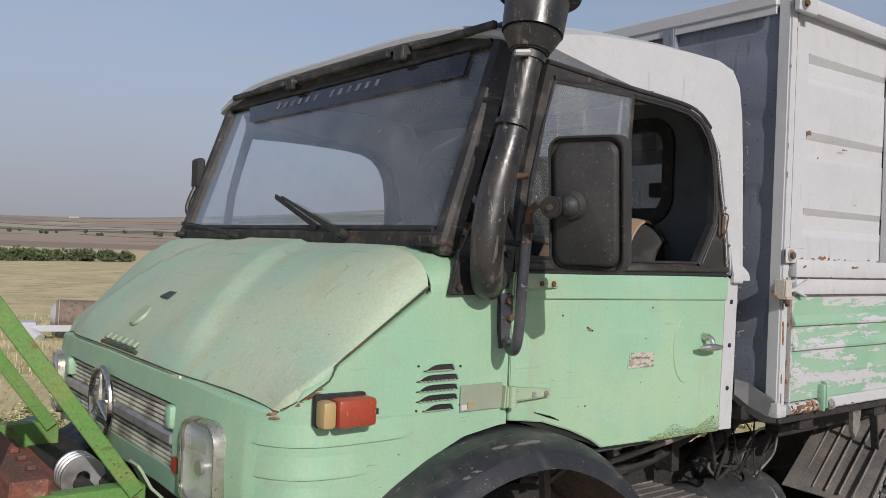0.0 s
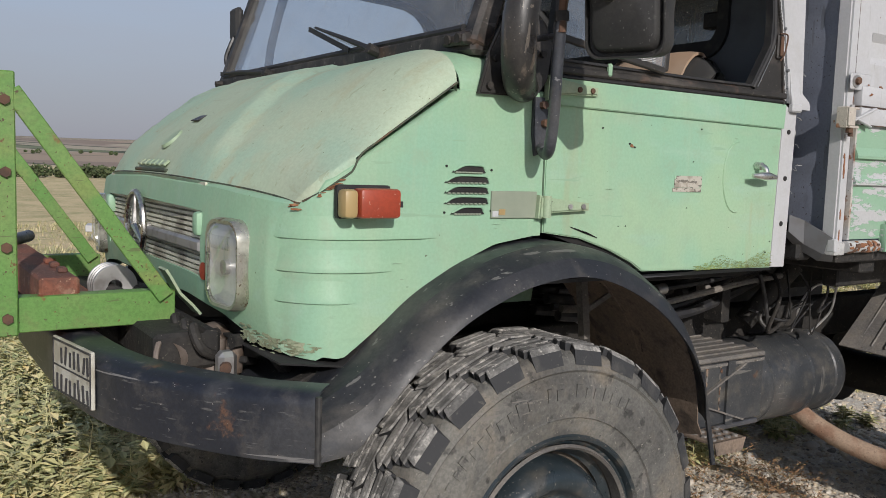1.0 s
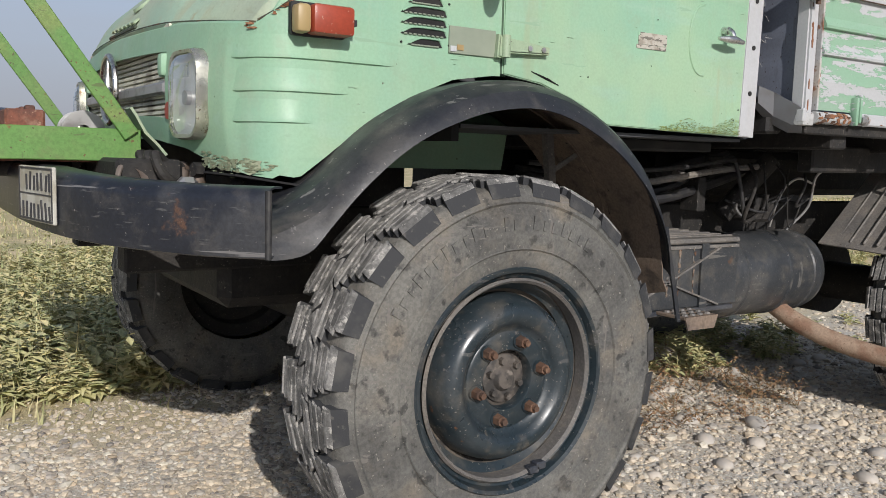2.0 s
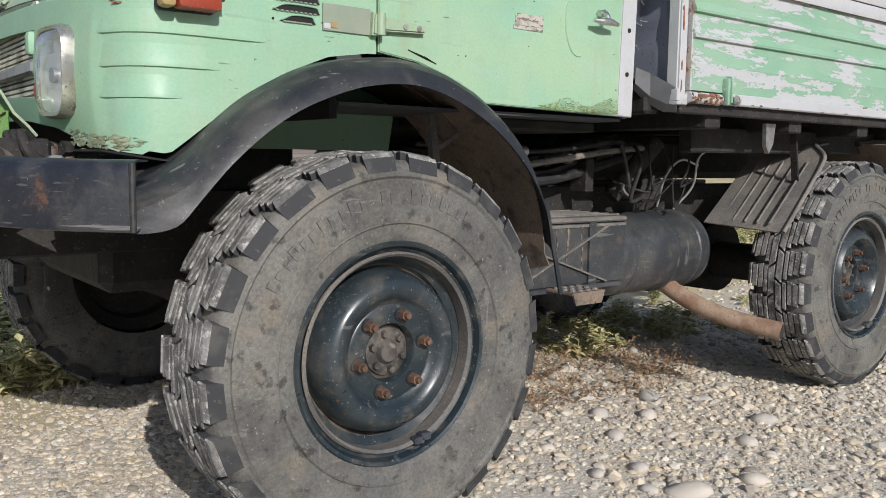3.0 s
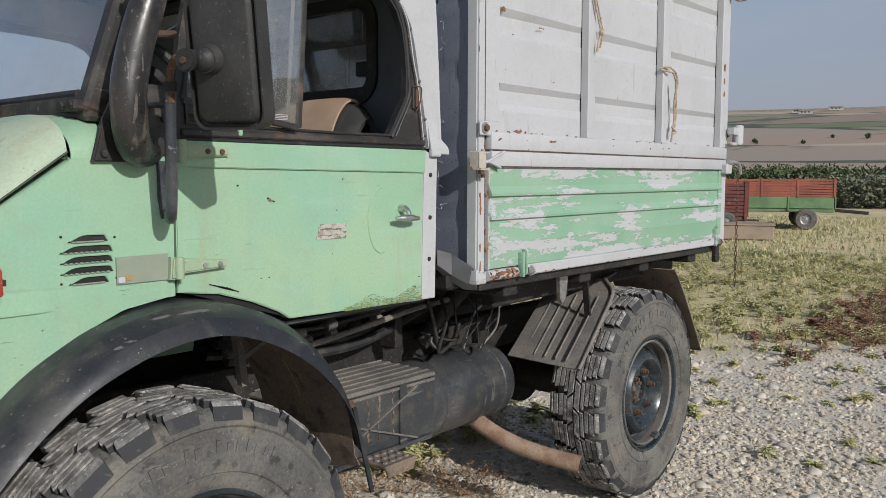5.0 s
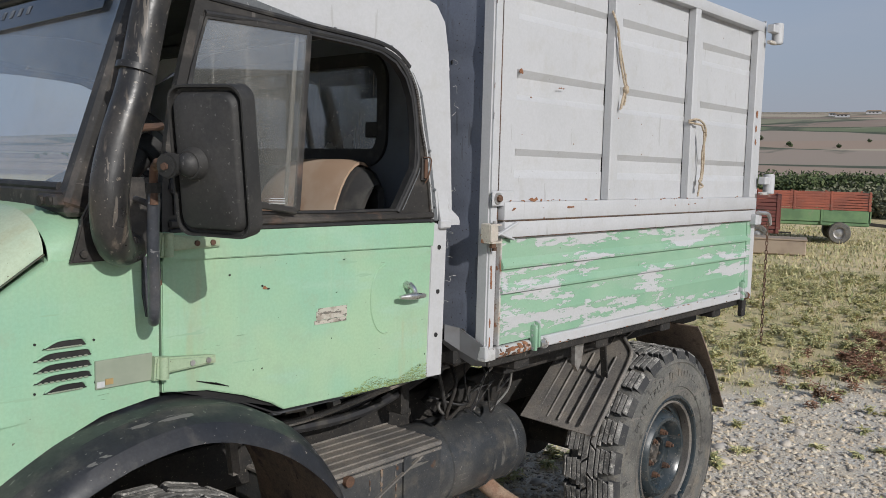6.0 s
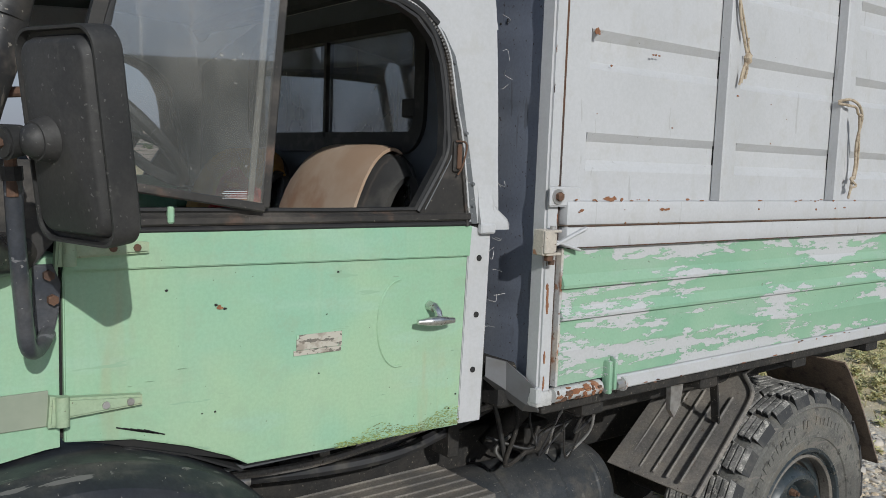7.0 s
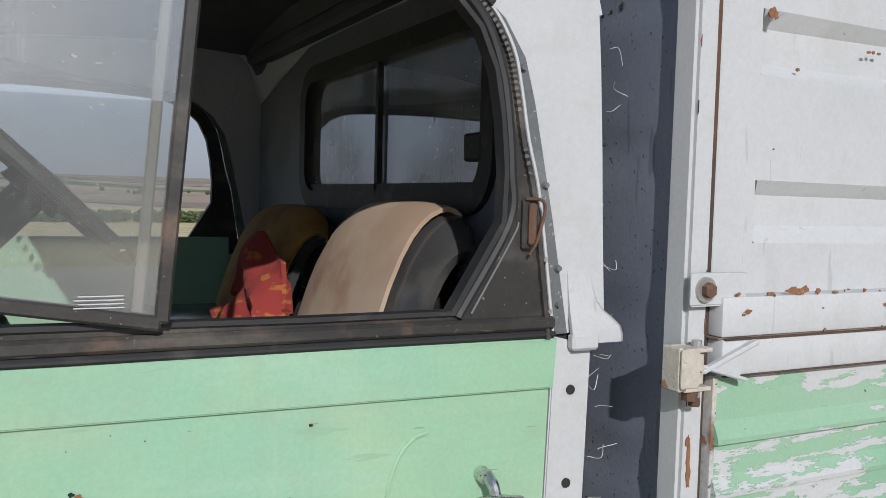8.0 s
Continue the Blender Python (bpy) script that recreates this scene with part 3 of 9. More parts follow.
def beam(p, q, width, height, bevel=0.0, bm=None, up=(0, 0, 1)):
    """A square bar from p to q."""
    bm = bm or bmesh.new()
    p, q = Vector(p), Vector(q)
    d = (q - p).normalized()
    side = d.cross(Vector(up)).normalized()
    top = side.cross(d)
    basis = Matrix((side * width, d * (q - p).length, top * height)).transposed().to_4x4()
    basis.translation = (p + q) / 2
    made = bmesh.ops.create_cube(bm, size=1.0, matrix=basis)
    if bevel:
        bmesh.ops.bevel(bm, geom=list({e for v in made["verts"] for e in v.link_edges}), offset=bevel, segments=1, affect="EDGES")
    return bm


def rod(p, q, r0, r1=None, seg=16, bm=None, bevel=0.0):
    bm = bm or bmesh.new()
    p, q = Vector(p), Vector(q)
    mm = Matrix.Translation((p + q) / 2) @ (q - p).to_track_quat("Z", "Y").to_matrix().to_4x4()
    made = bmesh.ops.create_cone(bm, cap_ends=True, segments=seg, radius1=r0, radius2=r0 if r1 is None else r1, depth=(q - p).length, matrix=mm)
    if bevel:
        caps = [e for v in made["verts"] for e in v.link_edges if len(e.link_faces) == 2 and any(len(f.verts) == seg for f in e.link_faces)]
        bmesh.ops.bevel(bm, geom=list(set(caps)), offset=bevel, segments=2, affect="EDGES")
    return bm


def spline(points, n=8):
    """Catmull-Rom through the points."""
    pts = [Vector(p) for p in points]
    pts = [pts[0] * 2 - pts[1], *pts, pts[-1] * 2 - pts[-2]]
    out = []
    for a, b, c, d in zip(pts, pts[1:], pts[2:], pts[3:]):
        for i in range(n):
            t = i / n
            out.append(0.5 * ((2 * b) + (c - a) * t + (2 * a - 5 * b + 4 * c - d) * t * t + (3 * b - a - 3 * c + d) * t ** 3))
    out.append(pts[-2])
    return out


def tube(points, radius, seg=10, n=6, bm=None, caps=True):
    """A round tube along a smooth line; radius is a number or a list, one for each point given."""
    bm = bm or bmesh.new()
    line = spline(points, n)
    if isinstance(radius, (int, float)):
        radius = [radius] * len(points)
    radii = [radius[min(i // n, len(radius) - 1)] * (1 - (i % n) / n) + radius[min(i // n + 1, len(radius) - 1)] * ((i % n) / n) for i in range(len(line))]
    rings, side = [], None
    for i, p in enumerate(line):
        d = (line[min(i + 1, len(line) - 1)] - line[max(i - 1, 0)]).normalized()
        if side is None:
            side = d.orthogonal().normalized()
        side = (side - d * side.dot(d)).normalized()
        other = d.cross(side)
        rings.append([bm.verts.new(p + radii[i] * (math.cos(a) * side + math.sin(a) * other)) for a in (2 * math.pi * k / seg for k in range(seg))])
    for a, b in zip(rings, rings[1:]):
        for k in range(seg):
            bm.faces.new((a[k], a[(k + 1) % seg], b[(k + 1) % seg], b[k]))
    if caps:
        bm.faces.new(rings[0][::-1])
        bm.faces.new(rings[-1])
    return bm


def grid(rows, thick=0.0, bm=None, skip=None):
    """A sheet from rows of points; thick gives it a back, pushed along the normals."""
    bm = bm or bmesh.new()
    vs = [[bm.verts.new(p) for p in row] for row in rows]
    faces = []
    for i in range(len(vs) - 1):
        for j in range(len(vs[0]) - 1):
            if skip and skip(i, j):
                continue
            faces.append(bm.faces.new((vs[i][j], vs[i][j + 1], vs[i + 1][j + 1], vs[i + 1][j])))
    bmesh.ops.delete(bm, geom=[v for v in bm.verts if not v.link_faces], context="VERTS")
    if thick:
        bmesh.ops.recalc_face_normals(bm, faces=bm.faces)
        bmesh.ops.solidify(bm, geom=list(bm.faces), thickness=thick)
    return bm


def plate(outline, y0, y1, bevel=0.0, bm=None):
    """A flat sheet cut to an outline of (x, z), from y0 to y1."""
    bm = bm or bmesh.new()
    f = bm.faces.new([bm.verts.new((x, y0, z)) for x, z in outline])
    made = bmesh.ops.extrude_face_region(bm, geom=[f])
    bmesh.ops.translate(bm, verts=[v for v in made["geom"] if isinstance(v, bmesh.types.BMVert)], vec=(0, y1 - y0, 0))
    if bevel:
        front = [e for e in bm.edges if all(abs(v.co.y - min(y0, y1)) < 1e-6 for v in e.verts)]
        bmesh.ops.bevel(bm, geom=front, offset=bevel, segments=2, affect="EDGES")
    return bm


def ring_plate(outer, inner, y0, y1, bm=None, closed=True):
    """A flat frame between two outlines with as many points each, from y0 to y1."""
    bm = bm or bmesh.new()
    n = len(outer)
    rows = [[bm.verts.new((x, y, z)) for x, z in line] for line in (outer, inner) for y in (y0, y1)]
    o0, o1, i0, i1 = rows
    for k in range(n if closed else n - 1):
        j = (k + 1) % n
        bm.faces.new((o0[k], o0[j], i0[j], i0[k]))
        bm.faces.new((o1[k], i1[k], i1[j], o1[j]))
        bm.faces.new((o0[k], o1[k], o1[j], o0[j]))
        bm.faces.new((i0[k], i0[j], i1[j], i1[k]))
    return bm


def lathe(profile, centre, seg=64, bm=None, close=False):
    """Turns (radius, y) round the y axis through centre."""
    bm = bm or bmesh.new()
    cx, cy, cz = centre
    rings = []
    for k in range(seg):
        a = 2 * math.pi * k / seg
        rings.append([bm.verts.new((cx + r * math.cos(a), cy + y, cz + r * math.sin(a))) for r, y in profile])
    for k in range(seg):
        a, b = rings[k], rings[(k + 1) % seg]
        for j in range(len(profile) - 1 + (1 if close else 0)):
            jj = (j + 1) % len(profile)
            bm.faces.new((a[j], a[jj], b[jj], b[j]))
    return bm


def rounded(x0, x1, z0, z1, r, n=6):
    """Outline of a rectangle with round corners."""
    out = []
    for cx, cz, a0 in ((x1 - r, z1 - r, 0), (x0 + r, z1 - r, 90), (x0 + r, z0 + r, 180), (x1 - r, z0 + r, 270)):
        out += [(cx + r * math.cos(radians(a0 + 90 * k / n)), cz + r * math.sin(radians(a0 + 90 * k / n))) for k in range(n + 1)]
    return out


def lerp(table, x):
    """Straight-line reading of a table of (x, value), in rising x."""
    if x <= table[0][0]:
        return table[0][1]
    for (a, p), (b, q) in zip(table, table[1:]):
        if x <= b:
            return p + (q - p) * (x - a) / (b - a)
    return table[-1][1]


def smoothstep(a, b, x):
    t = min(1.0, max(0.0, (x - a) / (b - a)))
    return t * t * (3 - 2 * t)


def far_y(y):
    return 2 * CENTRE - y


def splat(x, y, z, w, h, rng, thick=0.0012):
    """A ragged flake, facing -y."""
    n = 15
    y -= rng.uniform(0.0, 0.0012)
    bm = bmesh.new()
    line = []
    for k in range(n):
        a = 2 * math.pi * k / n
        q = rng.uniform(0.55, 1.15)
        line.append((x + w * q * math.cos(a), z + h * q * math.sin(a)))
    return plate(line, y - thick, y + 0.0005, bm=bm)


# ---- ground, fields and distance ----
def gravel_amount(x, y):
    """1 on the gravel yard, 0 on the grass beyond it."""
    n = noise.noise((x * 0.9, y * 0.9, 3.1)) * 0.7 + noise.noise((x * 2.7, y * 2.7, 7.7)) * 0.3
    side = smoothstep(-0.45, 0.45, 1.95 - y + n * 0.7 - 0.25 * smoothstep(-1.5, -0.3, -x))
    end = smoothstep(-0.8, 0.8, 6.3 - 0.55 * y - x + n * 1.4)
    return side * end


def rise(az):
    """How steeply the far land rises, by compass angle."""
    a = abs((math.degrees(az) - 18 + 180) % 360 - 180)
    behind = abs((math.degrees(az) + 78 + 180) % 360 - 180)
    return math.tan(radians(1.05 + 3.1 * (1 - smoothstep(12, 62, a)) + 7.2 * (1 - smoothstep(25, 70, behind))))


def ground_height(x, y):
    r = math.hypot(x, y)
    z = 0.012 * noise.noise((x * 0.8, y * 0.8, 0)) * smoothstep(0.6, 3.0, r)
    if r > 30:
        z += rise(math.atan2(y, x)) * r * smoothstep(45, 700, r) + 0.25 * noise.noise((x * 0.03, y * 0.03, 2)) * smoothstep(30, 90, r)
    return z


def ground_material():
    # yard soil toned down to imitate the small shadows between the stones
    g = Mat("ground_soil", (0.53, 0.465, 0.375), 0.95)
    g.blotch((0.585, 0.529, 0.454), 30, 0.42, 0.62, 0.8).blotch((0.72, 0.72, 0.662), 90, 0.5, 0.65, 0.9, shift=2).blotch((0.655, 0.543, 0.389), 3, 0.45, 0.7, 0.6, shift=5)
    here = g.t.nodes.new("ShaderNodeAttribute")
    here.attribute_name = "gravel"
    gravel = g.out
    # dry grass and bare earth
    g.out = g.rgb((0.474, 0.399, 0.209))
    g.blotch((0.632, 0.51, 0.297), 0.5, 0.38, 0.62, 0.9).blotch((0.316, 0.303, 0.135), 1.6, 0.5, 0.68, 0.8, shift=3).blotch((0.72, 0.589, 0.378), 9, 0.52, 0.7, 0.7, shift=6)
    n = g.t.nodes.new("ShaderNodeMix")
    n.data_type = "RGBA"
    g.link(here.outputs["Fac"], n.inputs[0])
    g.link(g.out, n.inputs[6])
    g.link(gravel, n.inputs[7])
    near = n.outputs[2]
    # ploughed and mown fields, each plan cell its own colour, paled for distance haze
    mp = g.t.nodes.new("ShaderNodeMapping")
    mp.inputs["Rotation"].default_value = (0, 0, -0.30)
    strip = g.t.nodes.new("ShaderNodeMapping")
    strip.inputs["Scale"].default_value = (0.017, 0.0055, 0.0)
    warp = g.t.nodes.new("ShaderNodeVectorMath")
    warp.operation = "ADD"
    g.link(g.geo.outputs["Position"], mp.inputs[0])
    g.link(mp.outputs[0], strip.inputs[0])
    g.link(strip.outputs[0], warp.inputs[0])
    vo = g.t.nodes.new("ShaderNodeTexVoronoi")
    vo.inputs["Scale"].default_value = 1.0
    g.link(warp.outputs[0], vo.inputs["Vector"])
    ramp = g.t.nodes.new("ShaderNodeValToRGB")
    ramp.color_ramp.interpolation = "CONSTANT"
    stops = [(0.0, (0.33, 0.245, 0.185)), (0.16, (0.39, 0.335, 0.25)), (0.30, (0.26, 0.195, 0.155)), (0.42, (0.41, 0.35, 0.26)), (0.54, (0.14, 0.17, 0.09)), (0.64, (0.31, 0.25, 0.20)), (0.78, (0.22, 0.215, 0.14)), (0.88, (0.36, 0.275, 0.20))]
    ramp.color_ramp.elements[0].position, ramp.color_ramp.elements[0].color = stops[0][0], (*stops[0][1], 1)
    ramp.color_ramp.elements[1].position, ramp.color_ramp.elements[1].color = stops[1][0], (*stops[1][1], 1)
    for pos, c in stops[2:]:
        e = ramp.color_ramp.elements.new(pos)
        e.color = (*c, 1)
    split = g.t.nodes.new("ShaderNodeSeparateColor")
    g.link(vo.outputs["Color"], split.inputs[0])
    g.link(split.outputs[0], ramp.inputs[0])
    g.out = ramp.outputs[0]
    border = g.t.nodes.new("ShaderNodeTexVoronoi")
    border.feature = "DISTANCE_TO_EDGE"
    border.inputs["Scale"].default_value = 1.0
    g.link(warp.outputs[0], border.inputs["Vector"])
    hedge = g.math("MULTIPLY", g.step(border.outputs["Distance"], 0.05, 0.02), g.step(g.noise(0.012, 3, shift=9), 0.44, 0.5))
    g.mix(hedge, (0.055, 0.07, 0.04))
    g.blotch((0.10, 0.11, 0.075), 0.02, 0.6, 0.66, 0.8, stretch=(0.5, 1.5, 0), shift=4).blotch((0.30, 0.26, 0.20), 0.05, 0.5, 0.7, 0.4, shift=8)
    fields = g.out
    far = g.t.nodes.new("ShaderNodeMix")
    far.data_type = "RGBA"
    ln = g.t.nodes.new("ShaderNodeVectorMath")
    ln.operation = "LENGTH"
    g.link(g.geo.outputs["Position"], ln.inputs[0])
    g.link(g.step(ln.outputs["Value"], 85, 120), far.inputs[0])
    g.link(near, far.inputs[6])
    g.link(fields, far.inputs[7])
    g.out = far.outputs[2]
    wood = g.t.nodes.new("ShaderNodeAttribute")
    wood.attribute_name = "wood"
    g.mix(wood.outputs["Fac"], (0.028, 0.036, 0.02))
    g.bump(g.noise(60, 5, 0.65), 0.55, 0.02)
    return g.done()


def build_ground():
    radii = [0.0] + [0.12 * k for k in range(1, 80)] + [9.6 * 1.085 ** k for k in range(1, 80)]
    steps = 180
    verts, amounts, woods = [], [], []
    for r in radii:
        for k in range(steps):
            a = 2 * math.pi * k / steps
            x, y = 0.6 + r * math.cos(a), r * math.sin(a)
            verts.append((x, y, ground_height(x, y)))
            amounts.append(gravel_amount(x, y) if r < 40 else 0.0)
            behind = abs((math.degrees(a) + 78 + 180) % 360 - 180)
            woods.append((1 - smoothstep(35, 75, behind)) * smoothstep(60, 140, r))
    faces = [(i * steps + k, i * steps + (k + 1) % steps, (i + 1) * steps + (k + 1) % steps, (i + 1) * steps + k) for i in range(len(radii) - 1) for k in range(steps)]
    me = bpy.data.meshes.new("ground")
    me.from_pydata(verts, [], faces)
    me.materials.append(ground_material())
    att = me.attributes.new("gravel", "FLOAT", "POINT")
    att.data.foreach_set("value", amounts)
    att = me.attributes.new("wood", "FLOAT", "POINT")
    att.data.foreach_set("value", woods)
    me.polygons.foreach_set("use_smooth", [True] * len(me.polygons))
    tagged(new("ground", me), "pale gravel yard running into dry grass and far fields", "ground", kind="structure")


def island_material(name, colours, rough=0.9):
    """Each loose piece of a joined mesh takes its own colour."""
    g = Mat(name, colours[0], rough)
    ramp = g.t.nodes.new("ShaderNodeValToRGB")
    ramp.color_ramp.elements[0].color = (*colours[0], 1)
    ramp.color_ramp.elements[1].color = (*colours[-1], 1)
    for k, c in enumerate(colours[1:-1]):
        e = ramp.color_ramp.elements.new((k + 1) / (len(colours) - 1))
        e.color = (*c, 1)
    g.link(g.geo.outputs["Random Per Island"], ramp.inputs[0])
    g.out = ramp.outputs[0]
    return g


def joined(name, verts, faces, material, label, category, smooth=False):
    me = bpy.data.meshes.new(name)
    me.from_pydata(verts, [], faces)
    me.materials.append(material)
    if smooth:
        me.polygons.foreach_set("use_smooth", [True] * len(me.polygons))
    return tagged(new(name, me), label, category, kind="stuff")


def stone_shape(rng, flat=0.6):
    """A worn pebble: a small icosphere pushed out of round."""
    bm = bmesh.new()
    bmesh.ops.create_icosphere(bm, subdivisions=1, radius=1.0)
    sx, sy, sz = rng.uniform(0.75, 1.25), rng.uniform(0.6, 1.0), rng.uniform(0.7, 1.1) * flat
    out = []
    for v in bm.verts:
        k = 1 + rng.uniform(-0.2, 0.2)
        out.append((v.co.x * sx * k, v.co.y * sy * k, v.co.z * sz * k))
    faces = [[v.index for v in f.verts] for f in bm.faces]
    bm.free()
    return out, faces


def build_gravel():
    rng = random.Random(5)
    shapes = [stone_shape(rng) for _ in range(14)]
    verts, faces = [], []
    # x0, x1, y0, y1, how many, smallest, largest
    for x0, x1, y0, y1, count, small, large in ((0.1, 3.4, -0.9, 1.7, 9000, 0.005, 0.017), (-1.5, 0.4, 0.3, 2.3, 7500, 0.004, 0.013), (2.2, 7.4, -2.6, 2.3, 11000, 0.007, 0.024), (0.3, 4.0, -1.2, 1.2, 1500, 0.013, 0.028), (1.0, 6.5, -1.6, 0.8, 900, 0.012, 0.022), (-5.0, 9.0, -6.0, 2.5, 14000, 0.006, 0.022), (0.5, 5.0, -1.7, 1.0, 2600, 0.010, 0.022), (0.4, 4.2, -1.6, 1.0, 22000, 0.003, 0.010), (-1.7, 0.6, -0.6, 2.3, 17000, 0.004, 0.017), (-1.6, 0.6, -0.6, 2.0, 1200, 0.008, 0.018), (-1.3, 0.4, 0.9, 1.95, 9000, 0.006, 0.019)):
        for _ in range(count):
            x, y = rng.uniform(x0, x1), rng.uniform(y0, y1)
            brim = min(x - x0, x1 - x, y - y0, y1 - y) / 0.45 + 0.5 * noise.noise((x * 3, y * 3, 2.0))
            if rng.random() > gravel_amount(x, y) ** 1.5 or rng.random() > brim:
                continue
            s = small + (large - small) * rng.random() ** 3.0
            a = rng.uniform(0, 6.28)
            ca, sa = math.cos(a), math.sin(a)
            tilt = rng.uniform(-0.25, 0.25)
            base, shape = len(verts), rng.choice(shapes)
            gz = ground_height(x, y) + s * 0.18
            for vx, vy, vz in shape[0]:
                vz2 = vz + vx * tilt
                verts.append((x + s * (vx * ca - vy * sa), y + s * (vx * sa + vy * ca), gz + s * vz2))
            faces += [[base + i for i in f] for f in shape[1]]
    g = island_material("gravel_stone", ((0.321, 0.282, 0.234), (0.613, 0.517, 0.383), (0.454, 0.397, 0.318), (0.667, 0.623, 0.517), (0.534, 0.427, 0.299), (0.4, 0.361, 0.318), (0.667, 0.571, 0.438), (0.186, 0.17, 0.153), (0.614, 0.57, 0.495), (0.279, 0.248, 0.211)))
    g.blotch((0.559, 0.457, 0.318), 60, 0.5, 0.7, 0.5).bump(g.noise(150, 3), 0.3, 0.002)
    joined("gravel", verts, faces, g.done(), "loose grey and beige gravel stones on the yard", "gravel")


def build_cobbles():
    """The large stones that lie loose on the yard."""
    rng = random.Random(11)
    g = Mat("cobble_stone", (0.544, 0.486, 0.413), 0.85)
    info = g.t.nodes.new("ShaderNodeObjectInfo")
    g.mix(g.step(info.outputs["Random"], 0.1, 0.9, 0.0, 0.8), (0.392, 0.373, 0.347)).blotch((0.544, 0.476, 0.385), 25, 0.48, 0.66, 0.7).bump(g.noise(70, 4), 0.3, 0.004)
    stone = g.done()
    meshes = []
    for k in range(6):
        bm = bmesh.new()
        bmesh.ops.create_icosphere(bm, subdivisions=2, radius=1.0)
        sx, sy, sz = rng.uniform(0.9, 1.2), rng.uniform(0.6, 0.9), rng.uniform(0.35, 0.55)
        for v in bm.verts:
            n = 1 + 0.28 * noise.noise(v.co * 1.1 + Vector((k * 7, 0, 0))) + 0.06 * noise.noise(v.co * 3.7)
            v.co = Vector((v.co.x * sx, v.co.y * sy, v.co.z * sz)) * n
        me = bpy.data.meshes.new("stone")
        bm.to_mesh(me)
        bm.free()
        me.materials.append(stone)
        me.polygons.foreach_set("use_smooth", [True] * len(me.polygons))
        meshes.append(me)
    spots = [(0.83, -0.35, 0.062), (1.45, 0.76, 0.06), (1.50, 0.31, 0.06), (0.55, 0.52, 0.05), (1.19, 0.29, 0.045), (1.62, -0.1, 0.05), (2.1, -0.55, 0.05), (1.35, -0.2, 0.045), (1.05, 0.1, 0.04)]
    for _ in range(190):
        x, y = 0.7 + 4.9 * rng.random() ** 1.3, rng.uniform(-1.7, 0.9)
        if gravel_amount(x, y) > 0.5 and not (1.95 < x < 2.8 and -0.1 < y < 0.3):
            spots.append((x, y, 0.018 + 0.036 * rng.random() ** 2))
    for x, y, s in spots:
        ob = new("stone", rng.choice(meshes))
        ob.matrix_basis = pose(x, y, ground_height(x, y) + s * 0.12, rng.uniform(-12, 12), rng.uniform(-12, 12), rng.uniform(0, 360)) @ Matrix.Scale(s, 4)
        tagged(ob, "worn grey stone lying loose on the gravel", "stone", "loose stones on the yard")


def blade(verts, faces, x, y, z, h, w, lean, turn, bend=0.5):
    """A bent grass blade or leaf of two quads and a tip."""
    base = len(verts)
    ca, sa = math.cos(turn), math.sin(turn)
    for t, k in ((0, 1), (0.5, 0.8), (1.0, 0.05)):
        off = lean * h * t ** (1 + bend)
        hz = h * t * math.sqrt(max(0.05, 1 - (lean * t) ** 2 * 0.8))
        for s in (-1, 1):
            verts.append((x + ca * off - sa * w * k * s, y + sa * off + ca * w * k * s, z + hz))
    faces += [(base, base + 1, base + 3, base + 2), (base + 2, base + 3, base + 5, base + 4)]


def build_grass():
    rng = random.Random(21)
    verts, faces = [], []

    def scatter(x0, x1, y0, y1, count, h0, h1, w):
        for _ in range(count):
            x, y = rng.uniform(x0, x1), rng.uniform(y0, y1)
            keep = 1 - gravel_amount(x, y)
            thick = 0.55 + 0.9 * noise.noise((x * 0.7, y * 0.7, 1.3))
            if rng.random() > keep * min(1.0, max(0.12, thick + 0.25)):
                continue
            h = rng.uniform(h0, h1) * (0.6 + 0.6 * max(0.0, thick))
            blade(verts, faces, x, y, ground_height(x, y) - 0.01, h, w * rng.uniform(0.6, 1.3), rng.uniform(0.2, 0.9), rng.uniform(0, 6.28))

    scatter(-2.6, 3.2, 1.5, 6, 17000, 0.03, 0.11, 0.004)
    scatter(-3, 8, 5, 16, 16000, 0.05, 0.15, 0.008)
    scatter(4.5, 14, -2.5, 6, 26000, 0.02, 0.075, 0.006)
    scatter(11, 30, -2, 14, 24000, 0.03, 0.13, 0.014)
    g = island_material("dry_grass", ((0.40, 0.36, 0.185), (0.51, 0.445, 0.26), (0.285, 0.305, 0.135), (0.61, 0.52, 0.315), (0.345, 0.345, 0.17), (0.225, 0.26, 0.112)))
    g.b.inputs["Subsurface Weight"].default_value = 0.0
    joined("grass", verts, faces, g.done(), "dry yellow-green grass round the yard", "grass")


